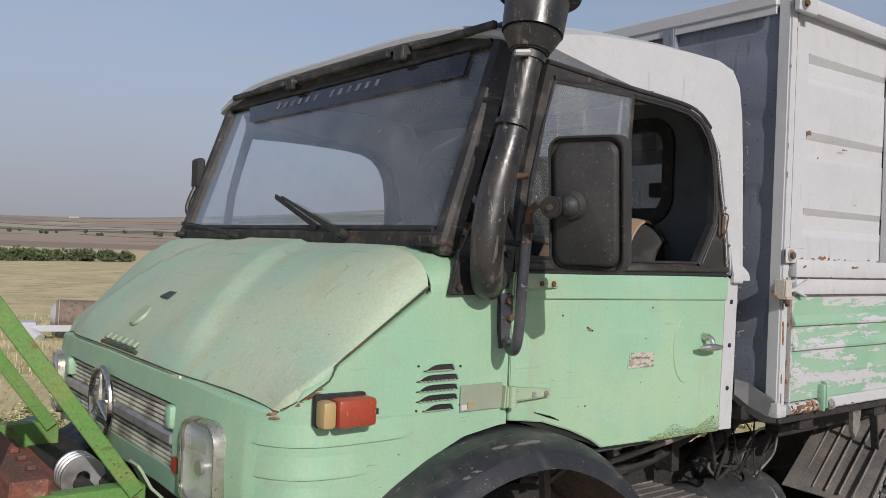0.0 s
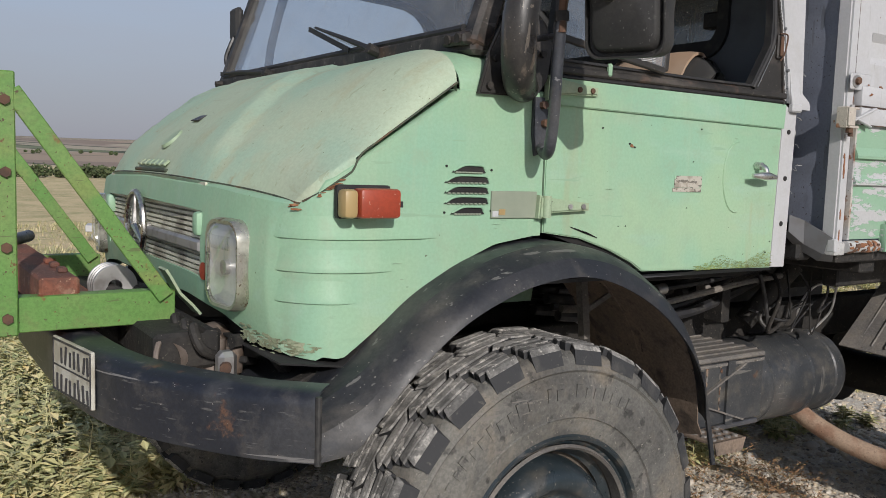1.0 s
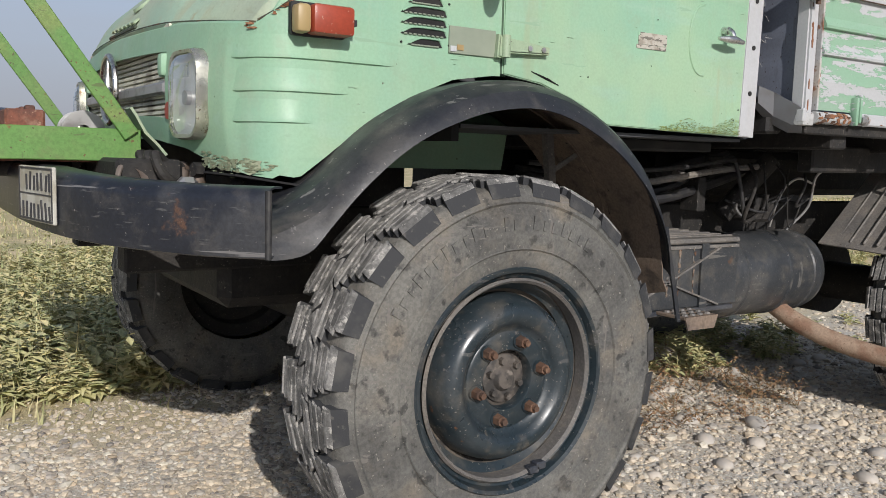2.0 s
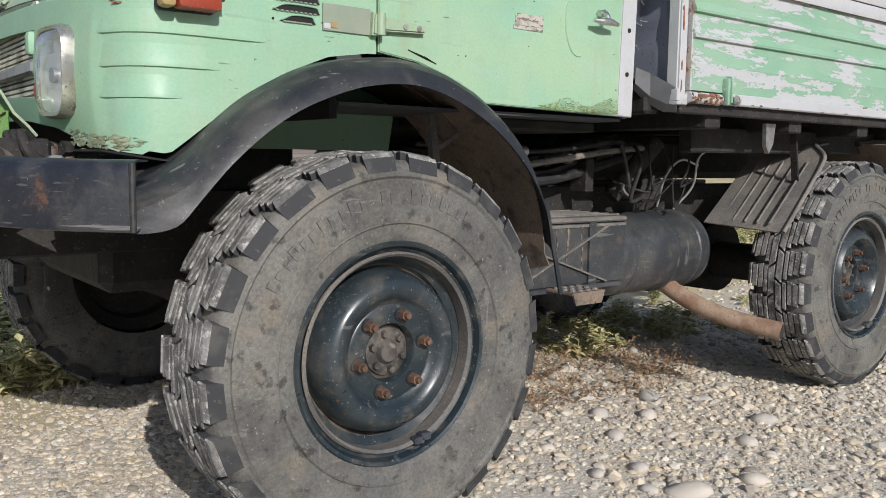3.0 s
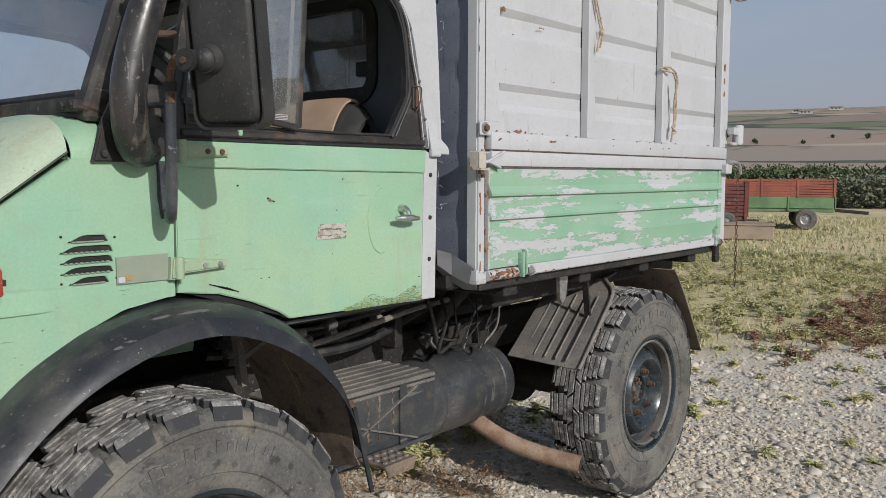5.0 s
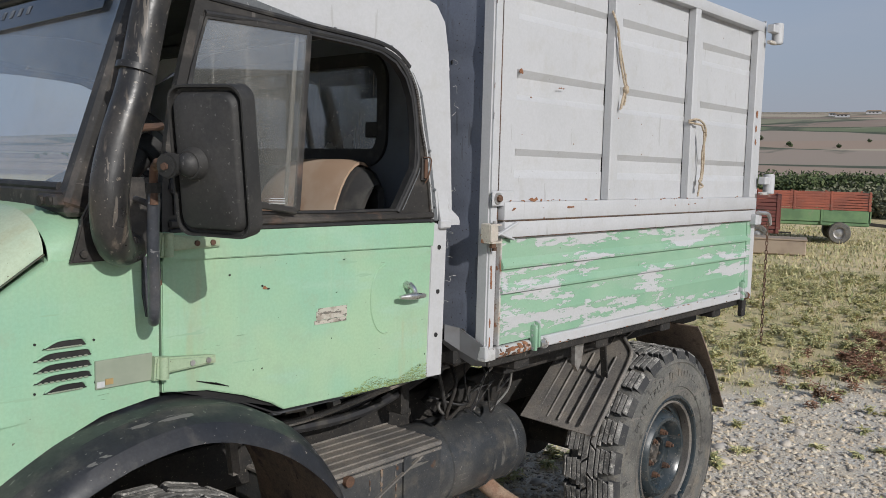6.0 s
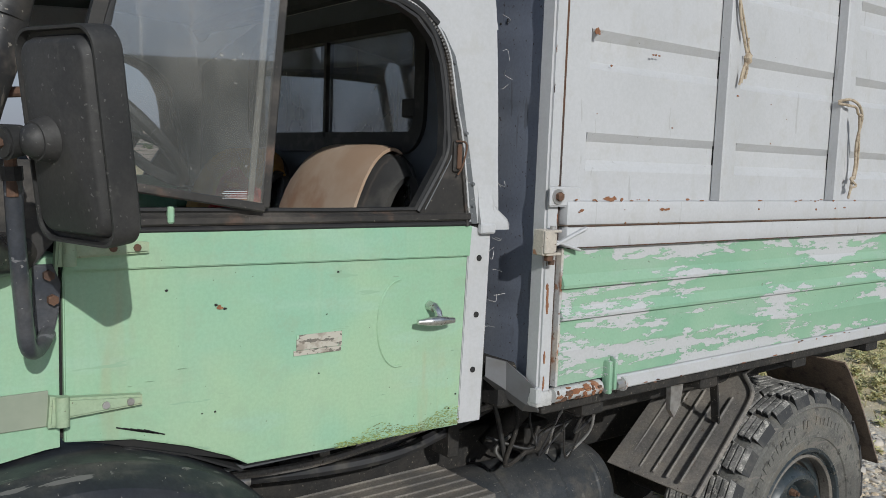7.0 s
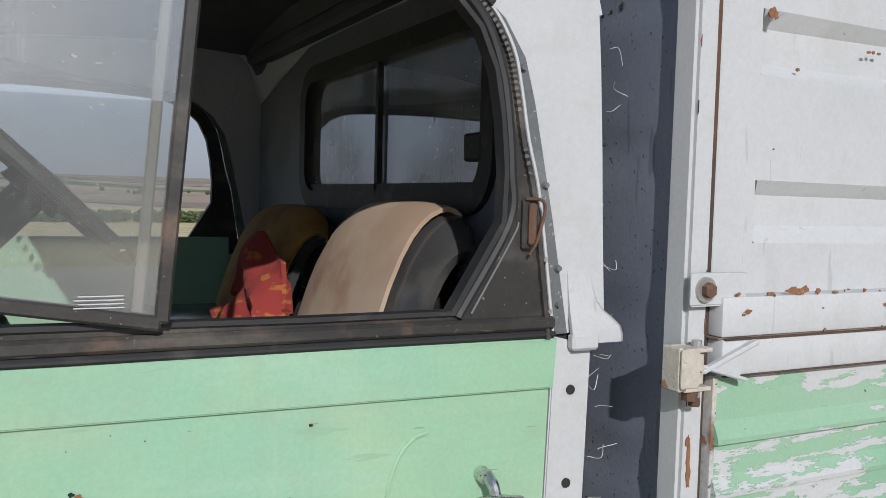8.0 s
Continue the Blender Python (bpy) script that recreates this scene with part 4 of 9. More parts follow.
def build_weeds():
    """Leafy weeds: stems that carry long narrow leaves."""
    rng = random.Random(33)
    verts, faces = [], []

    def plant(x, y, h, leaves, broad=1.0):
        nonlocal verts, faces
        z0 = ground_height(x, y)
        for _ in range(rng.randint(4, 8)):
            a, out = rng.uniform(0, 6.28), rng.uniform(0.15, 0.75)
            top = Vector((math.cos(a) * out * h, math.sin(a) * out * h, h * rng.uniform(0.6, 1.1)))
            for k in range(leaves):
                t = rng.uniform(0.15, 1.0)
                p = top * t
                size = rng.uniform(0.03, 0.075) * (1.15 - 0.4 * t) * broad
                turn = rng.uniform(0, 6.28)
                d = Vector((math.cos(turn), math.sin(turn), rng.uniform(-0.25, 0.7))).normalized() * size
                wv = d.cross(Vector((0, 0, 1))).normalized() * size * rng.uniform(0.14, 0.24) * broad
                q = Vector((x, y, z0)) + p
                base = len(verts)
                drop = Vector((0, 0, -size * 0.18))
                verts.extend([tuple(q), tuple(q + d * 0.5 + wv), tuple(q + d + drop), tuple(q + d * 0.5 - wv)])
                faces.append((base, base + 1, base + 2, base + 3))
            base = len(verts)
            e = Vector((-math.sin(a), math.cos(a), 0)) * 0.0025
            o = Vector((x, y, z0))
            verts.extend([tuple(o - e), tuple(o + e), tuple(o + top + e * 0.4), tuple(o + top - e * 0.4)])
            faces.append((base, base + 1, base + 2, base + 3))

    for _ in range(760):
        x, y = rng.uniform(-3.2, 0.6), 1.75 + 4.2 * rng.random() ** 1.5
        if gravel_amount(x, y) < 0.45:
            plant(x, y, rng.uniform(0.10, 0.30), rng.randint(12, 20), rng.uniform(1.0, 1.3))
    for _ in range(2600):
        x, y = rng.uniform(3.5, 15), rng.uniform(-2.5, 7)
        if gravel_amount(x, y) < 0.35 and noise.noise((x * 0.6, y * 0.6, 4)) > -0.5:
            plant(x, y, rng.uniform(0.04, 0.13), rng.randint(8, 13))
    for _ in range(150):
        x, y = rng.uniform(0.5, 4.5), rng.uniform(1.5, 4.5)
        if gravel_amount(x, y) < 0.6:
            plant(x, y, rng.uniform(0.06, 0.2), rng.randint(8, 14))
    for _ in range(110):
        x, y = rng.uniform(0.5, 3.2), rng.uniform(0.85, 1.75)
        plant(x, y, rng.uniform(0.04, 0.14), rng.randint(8, 14))
    for _ in range(70):
        x, y = rng.uniform(3.2, 7.5), rng.uniform(-1.2, 1.6)
        plant(x, y, rng.uniform(0.02, 0.06), rng.randint(6, 10))
    g = island_material("weed_leaf", ((0.34, 0.36, 0.17), (0.62, 0.56, 0.28), (0.42, 0.44, 0.22), (0.72, 0.61, 0.33), (0.23, 0.27, 0.12), (0.58, 0.54, 0.30)), 0.7)
    joined("weeds", verts, faces, g.done(), "leafy green and yellow weeds beside the yard", "weeds")
    # a reddish patch of withered weeds beyond the yard
    verts, faces = [], []
    for _ in range(170):
        plant(rng.gauss(8.3, 1.1), rng.gauss(0.35, 0.30), rng.uniform(0.05, 0.13), rng.randint(8, 12))
    g = island_material("withered_leaf", ((0.26, 0.12, 0.08), (0.34, 0.18, 0.11), (0.30, 0.22, 0.13), (0.20, 0.10, 0.07)), 0.8)
    joined("withered_weeds", verts, faces, g.done(), "reddish withered weeds at the edge of the gravel", "weeds")
    # brown, dead stalks under the truck
    verts, faces = [], []
    for _ in range(52):
        x, y = rng.uniform(0.95, 2.05), rng.uniform(0.30, 1.10)
        for _ in range(rng.randint(6, 12)):
            a, ln = rng.uniform(0, 6.28), rng.uniform(0.08, 0.24)
            d = Vector((math.cos(a), math.sin(a), rng.uniform(0.2, 0.9))).normalized() * ln
            o = Vector((x, y, 0))
            base = len(verts)
            verts.extend([tuple(o + Vector((-0.002, 0, 0))), tuple(o + Vector((0.002, 0, 0))), tuple(o + d)])
            faces.append((base, base + 1, base + 2))
            for _ in range(9):
                q = o + d * rng.uniform(0.3, 1.0)
                b = len(verts)
                e = Vector((rng.uniform(-1, 1), rng.uniform(-1, 1), rng.uniform(-0.4, 1))).normalized() * rng.uniform(0.008, 0.02)
                f = e.orthogonal().normalized() * 0.003
                verts.extend([tuple(q - f), tuple(q + f), tuple(q + e)])
                faces.append((b, b + 1, b + 2))
    g = island_material("dead_stalk", ((0.208, 0.111, 0.058), (0.312, 0.182, 0.091), (0.156, 0.13, 0.065), (0.26, 0.143, 0.078)))
    joined("dead_weeds", verts, faces, g.done(), "reddish-brown dead weeds under the truck", "weeds")


def build_bushes():
    """Rows of far shrubs made of many leaf clumps."""
    rng = random.Random(8)
    g = island_material("shrub_leaf", ((0.044, 0.069, 0.025), (0.075, 0.106, 0.037), (0.112, 0.131, 0.056), (0.062, 0.088, 0.037)))
    leaf = g.done()
    gp = island_material("pale_shrub_leaf", ((0.12, 0.13, 0.08), (0.19, 0.19, 0.12), (0.10, 0.12, 0.06), (0.23, 0.22, 0.15)))
    pale = gp.done()

    def row(label, p, q, count, h0, h1, depth, material, size, per):
        verts, faces = [], []
        for _ in range(count):
            t = rng.random()
            x = p[0] + (q[0] - p[0]) * t + rng.uniform(-depth, depth)
            y = p[1] + (q[1] - p[1]) * t + rng.uniform(-depth, depth)
            h = rng.uniform(h0, h1)
            z = ground_height(x, y)
            for _ in range(per):
                d = Vector((rng.gauss(0, 1), rng.gauss(0, 1), rng.gauss(0, 1))).normalized()
                c = Vector((x, y, z + h * 0.5)) + Vector((d.x * h * 0.55, d.y * h * 0.55, d.z * h * 0.5)) * rng.uniform(0.6, 1.0)
                u = Vector((rng.gauss(0, 1), rng.gauss(0, 1), rng.gauss(0, 1))).normalized()
                v = u.orthogonal().normalized()
                s = size * rng.uniform(0.6, 1.3)
                b = len(verts)
                verts.extend([tuple(c + u * s), tuple(c + v * s * 0.7), tuple(c - u * s), tuple(c - v * s * 0.7)])
                faces.append((b, b + 1, b + 2, b + 3))
        return joined("shrubs", verts, faces, material, label, "shrubs")

    def polar(az, r):
        return (r * math.cos(radians(az)), r * math.sin(radians(az)))

    row("row of dark green shrubs behind the trailers", polar(5, 62), polar(27, 60), 170, 1.3, 2.3, 1.8, leaf, 0.11, 230)
    row("pale dusty shrubs at the edge of the field", polar(4, 44), polar(15.5, 40), 80, 1.0, 1.7, 1.6, pale, 0.08, 240)
    row("low green hedge across the dry field", polar(74, 54), polar(88, 48), 110, 0.4, 0.85, 0.8, leaf, 0.09, 90)
    row("scattered dark trees on the far fields", polar(2, 420), polar(40, 420), 26, 1.2, 2.8, 30, leaf, 0.6, 60)
    row("far line of bushes across the valley", polar(58, 330), polar(90, 290), 40, 0.7, 1.6, 30, leaf, 0.35, 50)


build_ground()


# ---- the truck ----
truck = thing("truck", "old pale green lorry with black mudguards parked on gravel", "truck")

# body edges, as (x, z) of the side, read from front to back
ARCH = [(-0.70, 0.955), (-0.60, 0.93), (-0.467, 0.911), (-0.34, 1.01), (-0.214, 1.089), (-0.1, 1.135), (0.018, 1.153), (0.15, 1.140), (0.25, 1.108), (0.36, 1.056)]
HOOD_EDGE = [(-0.66, 1.212), (-0.545, 1.214), (-0.515, 1.254), (-0.2, 1.462), (0.04, 1.472)]
NOSE_PLAN = [(0.028, 0.0), (-0.06, 0.0), (-0.12, 0.0), (-0.2, 0.0), (-0.28, 0.0), (-0.36, 0.0), (-0.43, 0.002), (-0.49, 0.014), (-0.535, 0.045), (-0.565, 0.095), (-0.585, 0.16), (-0.60, 0.24), (-0.610, 0.33), (-0.617, 0.40), (-0.627, 0.55), (-0.633, 0.70), (-0.635, CENTRE)]


def nose_bottom(x, y):
    if y < 0.02:
        return lerp(ARCH, x)
    return lerp([(0.02, 0.908), (0.12, 0.925), (0.3, 0.965), (0.5, 0.985), (0.83, 0.99)], y)


def nose_top(x, y):
    if y < 0.02:
        return lerp(HOOD_EDGE, x)
    return lerp([(0.02, 1.248), (0.05, 1.216), (0.1, 1.220), (0.35, 1.240), (0.83, 1.250)], y)


def build_nose():
    plan = [(p.x, p.y) for p in spline([(x, y, 0) for x, y in NOSE_PLAN], 4)]
    plan = plan + [(x, far_y(y)) for x, y in plan[-2::-1]]
    n = 14
    rows = []
    for x, y in plan:
        yy = min(y, far_y(y))
        lo, hi = nose_bottom(x, max(0, yy)), nose_top(x, max(0, yy))
        rows.append([(x - 0.012 * math.sin(math.pi * k / n) * (1 if yy > 0.1 else 0), y, lo + (hi - lo) * k / n) for k in range(n + 1)])

    def opening(i, j):
        y = (plan[i][1] + plan[i + 1][1]) / 2
        return min(y, far_y(y)) > 0.40 and 3 <= j <= 10

    nose = part("front_body", grid(rows, 0.004, skip=opening), GREEN, truck, "pale green pressed nose and side panels with worn paint")
    # the upper edge rolls inward under the hood
    rows = []
    for x, y in plan:
        yy = min(y, far_y(y))
        front = smoothstep(0.0, 0.12, yy)
        sgn = 1 if y < CENTRE else -1
        top = nose_top(x, max(0, yy))
        rows.append([(x + front * d, y + sgn * (1 - front) * d, top + h) for d, h in ((0.0, 0.0), (0.004, 0.004), (0.012, 0.006), (0.075, 0.004))])
    part("rolled_edge", grid(rows), GREEN, nose)
    # pressed lines round the corner
    for z, end in ((1.152, -0.240), (1.086, -0.345), (1.024, -0.425)):
        for flip in (False, True):
            line = [(x, y) for x, y in plan if x <= end and min(y, far_y(y)) < 0.21 and (y > CENTRE) == flip]
            rows = []
            for x, y in line:
                out = -1 if not flip else 1
                front = smoothstep(0.0, 0.12, min(y, far_y(y)))
                dx, dy = -front, out * (1 - front)
                k = smoothstep(end + 0.004, end - 0.06, x)
                rows.append([(x + dx * (d * k - 0.0012 * (1 - k)), y + dy * (d * k - 0.0012 * (1 - k)), z + h) for d, h in ((-0.001, 0.055), (0.0034, 0.010), (0.0056, 0.002), (0.0052, -0.001), (-0.002, -0.003))])
            part("pressed_line", grid(rows), GREEN, nose, smooth=25)
    # dark void behind the grille and under the body: black sheets stand in for shade
    part("void_sheet", box(-0.50, -0.48, 0.1, far_y(0.1), 0.80, 1.20), DARK, truck)
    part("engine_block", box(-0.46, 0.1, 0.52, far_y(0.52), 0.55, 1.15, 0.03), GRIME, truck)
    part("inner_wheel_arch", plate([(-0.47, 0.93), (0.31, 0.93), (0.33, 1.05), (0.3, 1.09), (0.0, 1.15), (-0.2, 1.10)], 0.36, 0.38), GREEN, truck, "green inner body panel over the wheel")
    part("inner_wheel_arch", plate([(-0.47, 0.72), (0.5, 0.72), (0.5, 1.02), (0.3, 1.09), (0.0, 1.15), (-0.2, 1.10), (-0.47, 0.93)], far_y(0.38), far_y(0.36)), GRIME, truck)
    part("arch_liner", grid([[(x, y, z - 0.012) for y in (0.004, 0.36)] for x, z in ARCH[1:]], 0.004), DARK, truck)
    return nose


NOSE_LINE = [(y, x) for x, y in NOSE_PLAN[6:]]


def hood_point(s, w):
    """s: 0 at the front lip, 1 at the windscreen. w: -1 at the near edge, 1 at the far one."""
    half = CENTRE - lerp([(0, 0.055), (0.03, 0.032), (0.08, 0.014), (0.2, 0.006), (1, 0.004)], s)
    y = CENTRE + w * half
    aw = abs(w)
    side_x = -0.545 + s * (0.545 - 0.214)
    mid_x = -0.630 + s * (0.630 - 0.168)
    x = mid_x + (side_x - mid_x) * smoothstep(0.3, 1.0, aw) ** 1.3
    edge = lerp([(0.0, 1.224), (0.03, 1.240), (0.08, 1.263), (1.0, 1.478)], s)
    mid = lerp([(0, 1.264), (0.05, 1.288), (0.14, 1.335), (0.3, 1.400), (0.5, 1.470), (0.75, 1.530), (1, 1.566)], s)
    power = lerp([(0, 2.6), (0.3, 3.6), (0.6, 6.0), (1, 11.0)], s)
    z = edge + (mid - edge) * max(0.0, 1 - aw ** power) ** (1 - 0.5 * s)
    x = max(x, lerp(NOSE_LINE, min(y, far_y(y))) + 0.003)
    crease = lerp([(0, 0.47), (1, 0.20)], s)
    z += 0.022 * (1 - smoothstep(crease - 0.008, crease + 0.016, abs(y - CENTRE))) * smoothstep(0.0, 0.1, s) * (1 - 0.6 * smoothstep(0.6, 1.0, s))
    return Vector((x, y, z))


def build_hood():
    rows = []
    for i in range(25):
        s = (i / 24) ** 1.25
        rows.append([hood_point(s, math.copysign(1 - (1 - abs(k / 36 - 1)) ** 1.9, k - 36)) for k in range(73)])
    hood = part("hood", grid(rows, 0.006), HOOD, truck, "dusty faded green hood with a raised middle")
    part("hood_back", grid([[p, Vector((p.x + 0.004, p.y, p.z - 0.05))] for p in rows[-1]]), HOOD, hood)
    lip = [[p + Vector(d) for d in ((0.0, 0, 0.0), (-0.004, 0, -0.006), (0.0, 0, -0.014), (0.012, 0, -0.014))] for p in rows[0]]
    part("hood_lip", grid(lip), HOOD, hood)
    gap = [[p + Vector((0.010, 0, -0.004)), p + Vector((0.010, 0, -0.018))] for p in rows[0]]
    part("hood_gap", grid(gap), SEAM, hood)
    part("front_seal", tube([p + Vector((-0.002, 0, -0.004)) for p in rows[0][::4]], 0.0022, 6, 2), SEAM, hood)
    for k in (0, 72):
        line = [row[k] for row in rows]
        out = -0.004 if k == 0 else 0.004
        part("edge_seal", tube([p + Vector((0, out, 0.0)) for p in line[::2]], 0.0022, 6, 2), SEAM, hood)
    # emblem and chrome letters on the front slope, as plain shapes
    p = hood_point(0.125, -0.045)
    tilt = pose(p.x, p.y, p.z + 0.003, 0, 0, 0) @ pose(0, 0, 0, 0, -42, 0)
    bm = bmesh.new()
    bmesh.ops.create_cone(bm, cap_ends=True, segments=28, radius1=0.036, radius2=0.032, depth=0.008)
    bm.transform(tilt)
    part("badge", bm, HINGE, hood, "round badge painted over")
    bm = bmesh.new()
    for k in range(6):
        b = box(-0.010, 0.010, -0.016, 0.016, -0.004, 0.004, 0.002)
        q = hood_point(0.028, -0.045 + (k - 2.5) * 0.047 / CENTRE)
        b.transform(pose(q.x - 0.004, q.y, q.z + 0.006, 0, 0, 0) @ pose(0, 0, 0, 0, -42, 0))
        tmp = bpy.data.meshes.new("letter")
        b.to_mesh(tmp)
        b.free()
        bm.from_mesh(tmp)
        bpy.data.meshes.remove(tmp)
    part("lettering", bm, HINGE, hood, "row of worn painted bars")
    rng = random.Random(77)
    for k in range(26):
        sx = rng.random() ** 2
        q = hood_point(0.0, -1.0 + 0.16 * sx)
        bm = splat(0, 0, 0, rng.uniform(0.003, 0.010), rng.uniform(0.0012, 0.0030), rng, 0.0004)
        bm.transform(Matrix.Translation((q.x - 0.006, q.y - 0.004, q.z - rng.uniform(0.008, 0.018))) @ Matrix.Rotation(radians(-35), 4, "Z"))
        part("rust_stain", bm, STAIN, hood, smooth=0)
    for k in range(18):
        p = hood_point(0.02 + 0.10 * rng.random(), -1.0)
        part("rust_stain", splat(p.x, p.y - 0.006, p.z - 0.006 * rng.random(), rng.uniform(0.003, 0.009), rng.uniform(0.001, 0.0025), rng, 0.0004), STAIN, hood, smooth=0)
    q = hood_point(0.012, -0.045)
    part("badge_strip", beam((q.x - 0.003, q.y - 0.15, q.z - 0.002), (q.x - 0.003, q.y + 0.15, q.z - 0.002), 0.010, 0.010, 0.003), SEAM, hood)
    q = hood_point(0.27, -0.085)
    b = box(-0.02, 0.02, -0.028, 0.028, -0.001, 0.002)
    b.transform(pose(q.x, q.y, q.z + 0.001, 0, -27, 0))
    part("small_label", b, INK, hood, "small faded dark label")


def build_grille():
    # the base box is a black sheet for the shade behind the mesh
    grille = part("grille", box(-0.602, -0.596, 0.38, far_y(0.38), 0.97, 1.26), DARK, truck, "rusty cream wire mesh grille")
    bm = bmesh.new()
    for k in range(50):
        y = 0.40 + (far_y(0.40) - 0.40) * k / 49
        box(-0.612, -0.607, y - 0.0018, y + 0.0018, 1.0, 1.245, bm=bm)
    for k in range(21):
        z = 1.0 + 0.245 * k / 20
        box(-0.618, -0.610, 0.40, far_y(0.40), z - 0.0036, z + 0.0036, bm=bm)
    part("wire_mesh", bm, GRILLE, grille)
    part("crossbar", box(-0.634, -0.614, 0.40, far_y(0.40), 1.088, 1.118, 0.006), STEEL, grille, "dull steel bar")
    star = (-0.658, CENTRE, 1.118)
    bm = bmesh.new()
    seg = 40
    ringp = [(star[0], star[1] + 0.090 * math.cos(a), star[2] + 0.090 * math.sin(a)) for a in (2 * math.pi * k / seg for k in range(seg + 1))]
    tube(ringp, 0.008, 8, 1, bm)
    part("emblem_ring", bm, CHROME, grille, "chrome ring")
    for a in (90, 210, 330):
        d = Vector((0, math.cos(radians(a)), math.sin(radians(a))))
        part("emblem_spoke", rod(Vector(star), Vector(star) + d * 0.086, 0.012, 0.004, 8), CHROME, grille)
    part("emblem_mount", rod((-0.62, CENTRE, 1.118), (-0.658, CENTRE, 1.118), 0.010, seg=10), CHROME, grille)
    for flip in (False, True):
        y0 = 0.395 if not flip else far_y(0.445)
        part("hood_catch", box(-0.640, -0.61, y0, y0 + 0.035, 1.127, 1.182, 0.010, seg=2), GREEN, grille, "green hood catch")


def build_headlight(flip):
    """A tall lamp with rounded corners in a chrome frame."""
    y0, y1, z0, z1, x = 0.176, 0.336, 0.984, 1.178, -0.585
    outer, inner = rounded(y0, y1, z0, z1, 0.045), rounded(y0 + 0.009, y1 - 0.009, z0 + 0.011, z1 - 0.011, 0.040)
    turn = Matrix.Translation((x, (y0 + y1) / 2, 0)) @ Matrix.Rotation(radians(6), 4, "Z") @ Matrix.Translation((-x, -(y0 + y1) / 2, 0))

    def put(bm):
        bm.transform(turn)
        if flip:
            bm.transform(Matrix.Translation((0, 2 * CENTRE, 0)) @ Matrix.Diagonal((1, -1, 1, 1)))
        return bm

    def sweep(levels):
        bm = bmesh.new()
        rings = [[bm.verts.new((xx, (p[0] - (y0 + y1) / 2) * k + (y0 + y1) / 2, (p[1] - (z0 + z1) / 2) * k + (z0 + z1) / 2)) for p in line] for line, xx, k in levels]
        for a, b in zip(rings, rings[1:]):
            for i in range(len(a)):
                j = (i + 1) % len(a)
                bm.faces.new((a[i], a[j], b[j], b[i]))
        return bm

    light = part("headlight", put(sweep([(outer, x + 0.05, 1.0), (outer, x - 0.035, 1.0), (outer, x - 0.048, 0.96), (inner, x - 0.047, 1.0), (inner, x - 0.038, 0.99)])), LAMPFRAME, truck, "tall headlight in a worn chrome frame")
    bm = sweep([(inner, x - 0.040, 1.0), (inner, x - 0.034, 0.9), (inner, x - 0.0315, 0.5), (inner, x - 0.031, 0.01)])
    part("reflector", put(bm), REFLECTOR, light)
    bm = bmesh.new()
    levels = [(0.0, 1.02), (-0.012, 0.8), (-0.018, 0.5), (-0.020, 0.02)]
    rings = [[bm.verts.new((x - 0.043 + dx, (p[0] - (y0 + y1) / 2) * k + (y0 + y1) / 2, (p[1] - (z0 + z1) / 2) * k + (z0 + z1) / 2)) for p in inner] for dx, k in levels]
    for a, b in zip(rings, rings[1:]):
        for i in range(len(a)):
            j = (i + 1) % len(a)
            bm.faces.new((a[i], a[j], b[j], b[i]))
    part("lens", put(bm), LAMP_GLASS, light)
    bm = bmesh.new()
    for k in range(14):
        y = y0 + 0.03 + (y1 - y0 - 0.06) * k / 13
        box(x - 0.056, x - 0.052, y - 0.0012, y + 0.0012, z0 + 0.13, z1 - 0.035, bm=bm)
    part("lens_ribs", put(bm), LAMP_GLASS, light)
    part("bulb_holder", put(rod((x - 0.042, (y0 + y1) / 2, z0 + 0.09), (x + 0.03, (y0 + y1) / 2, z0 + 0.09), 0.016, seg=12)), STEEL, light)


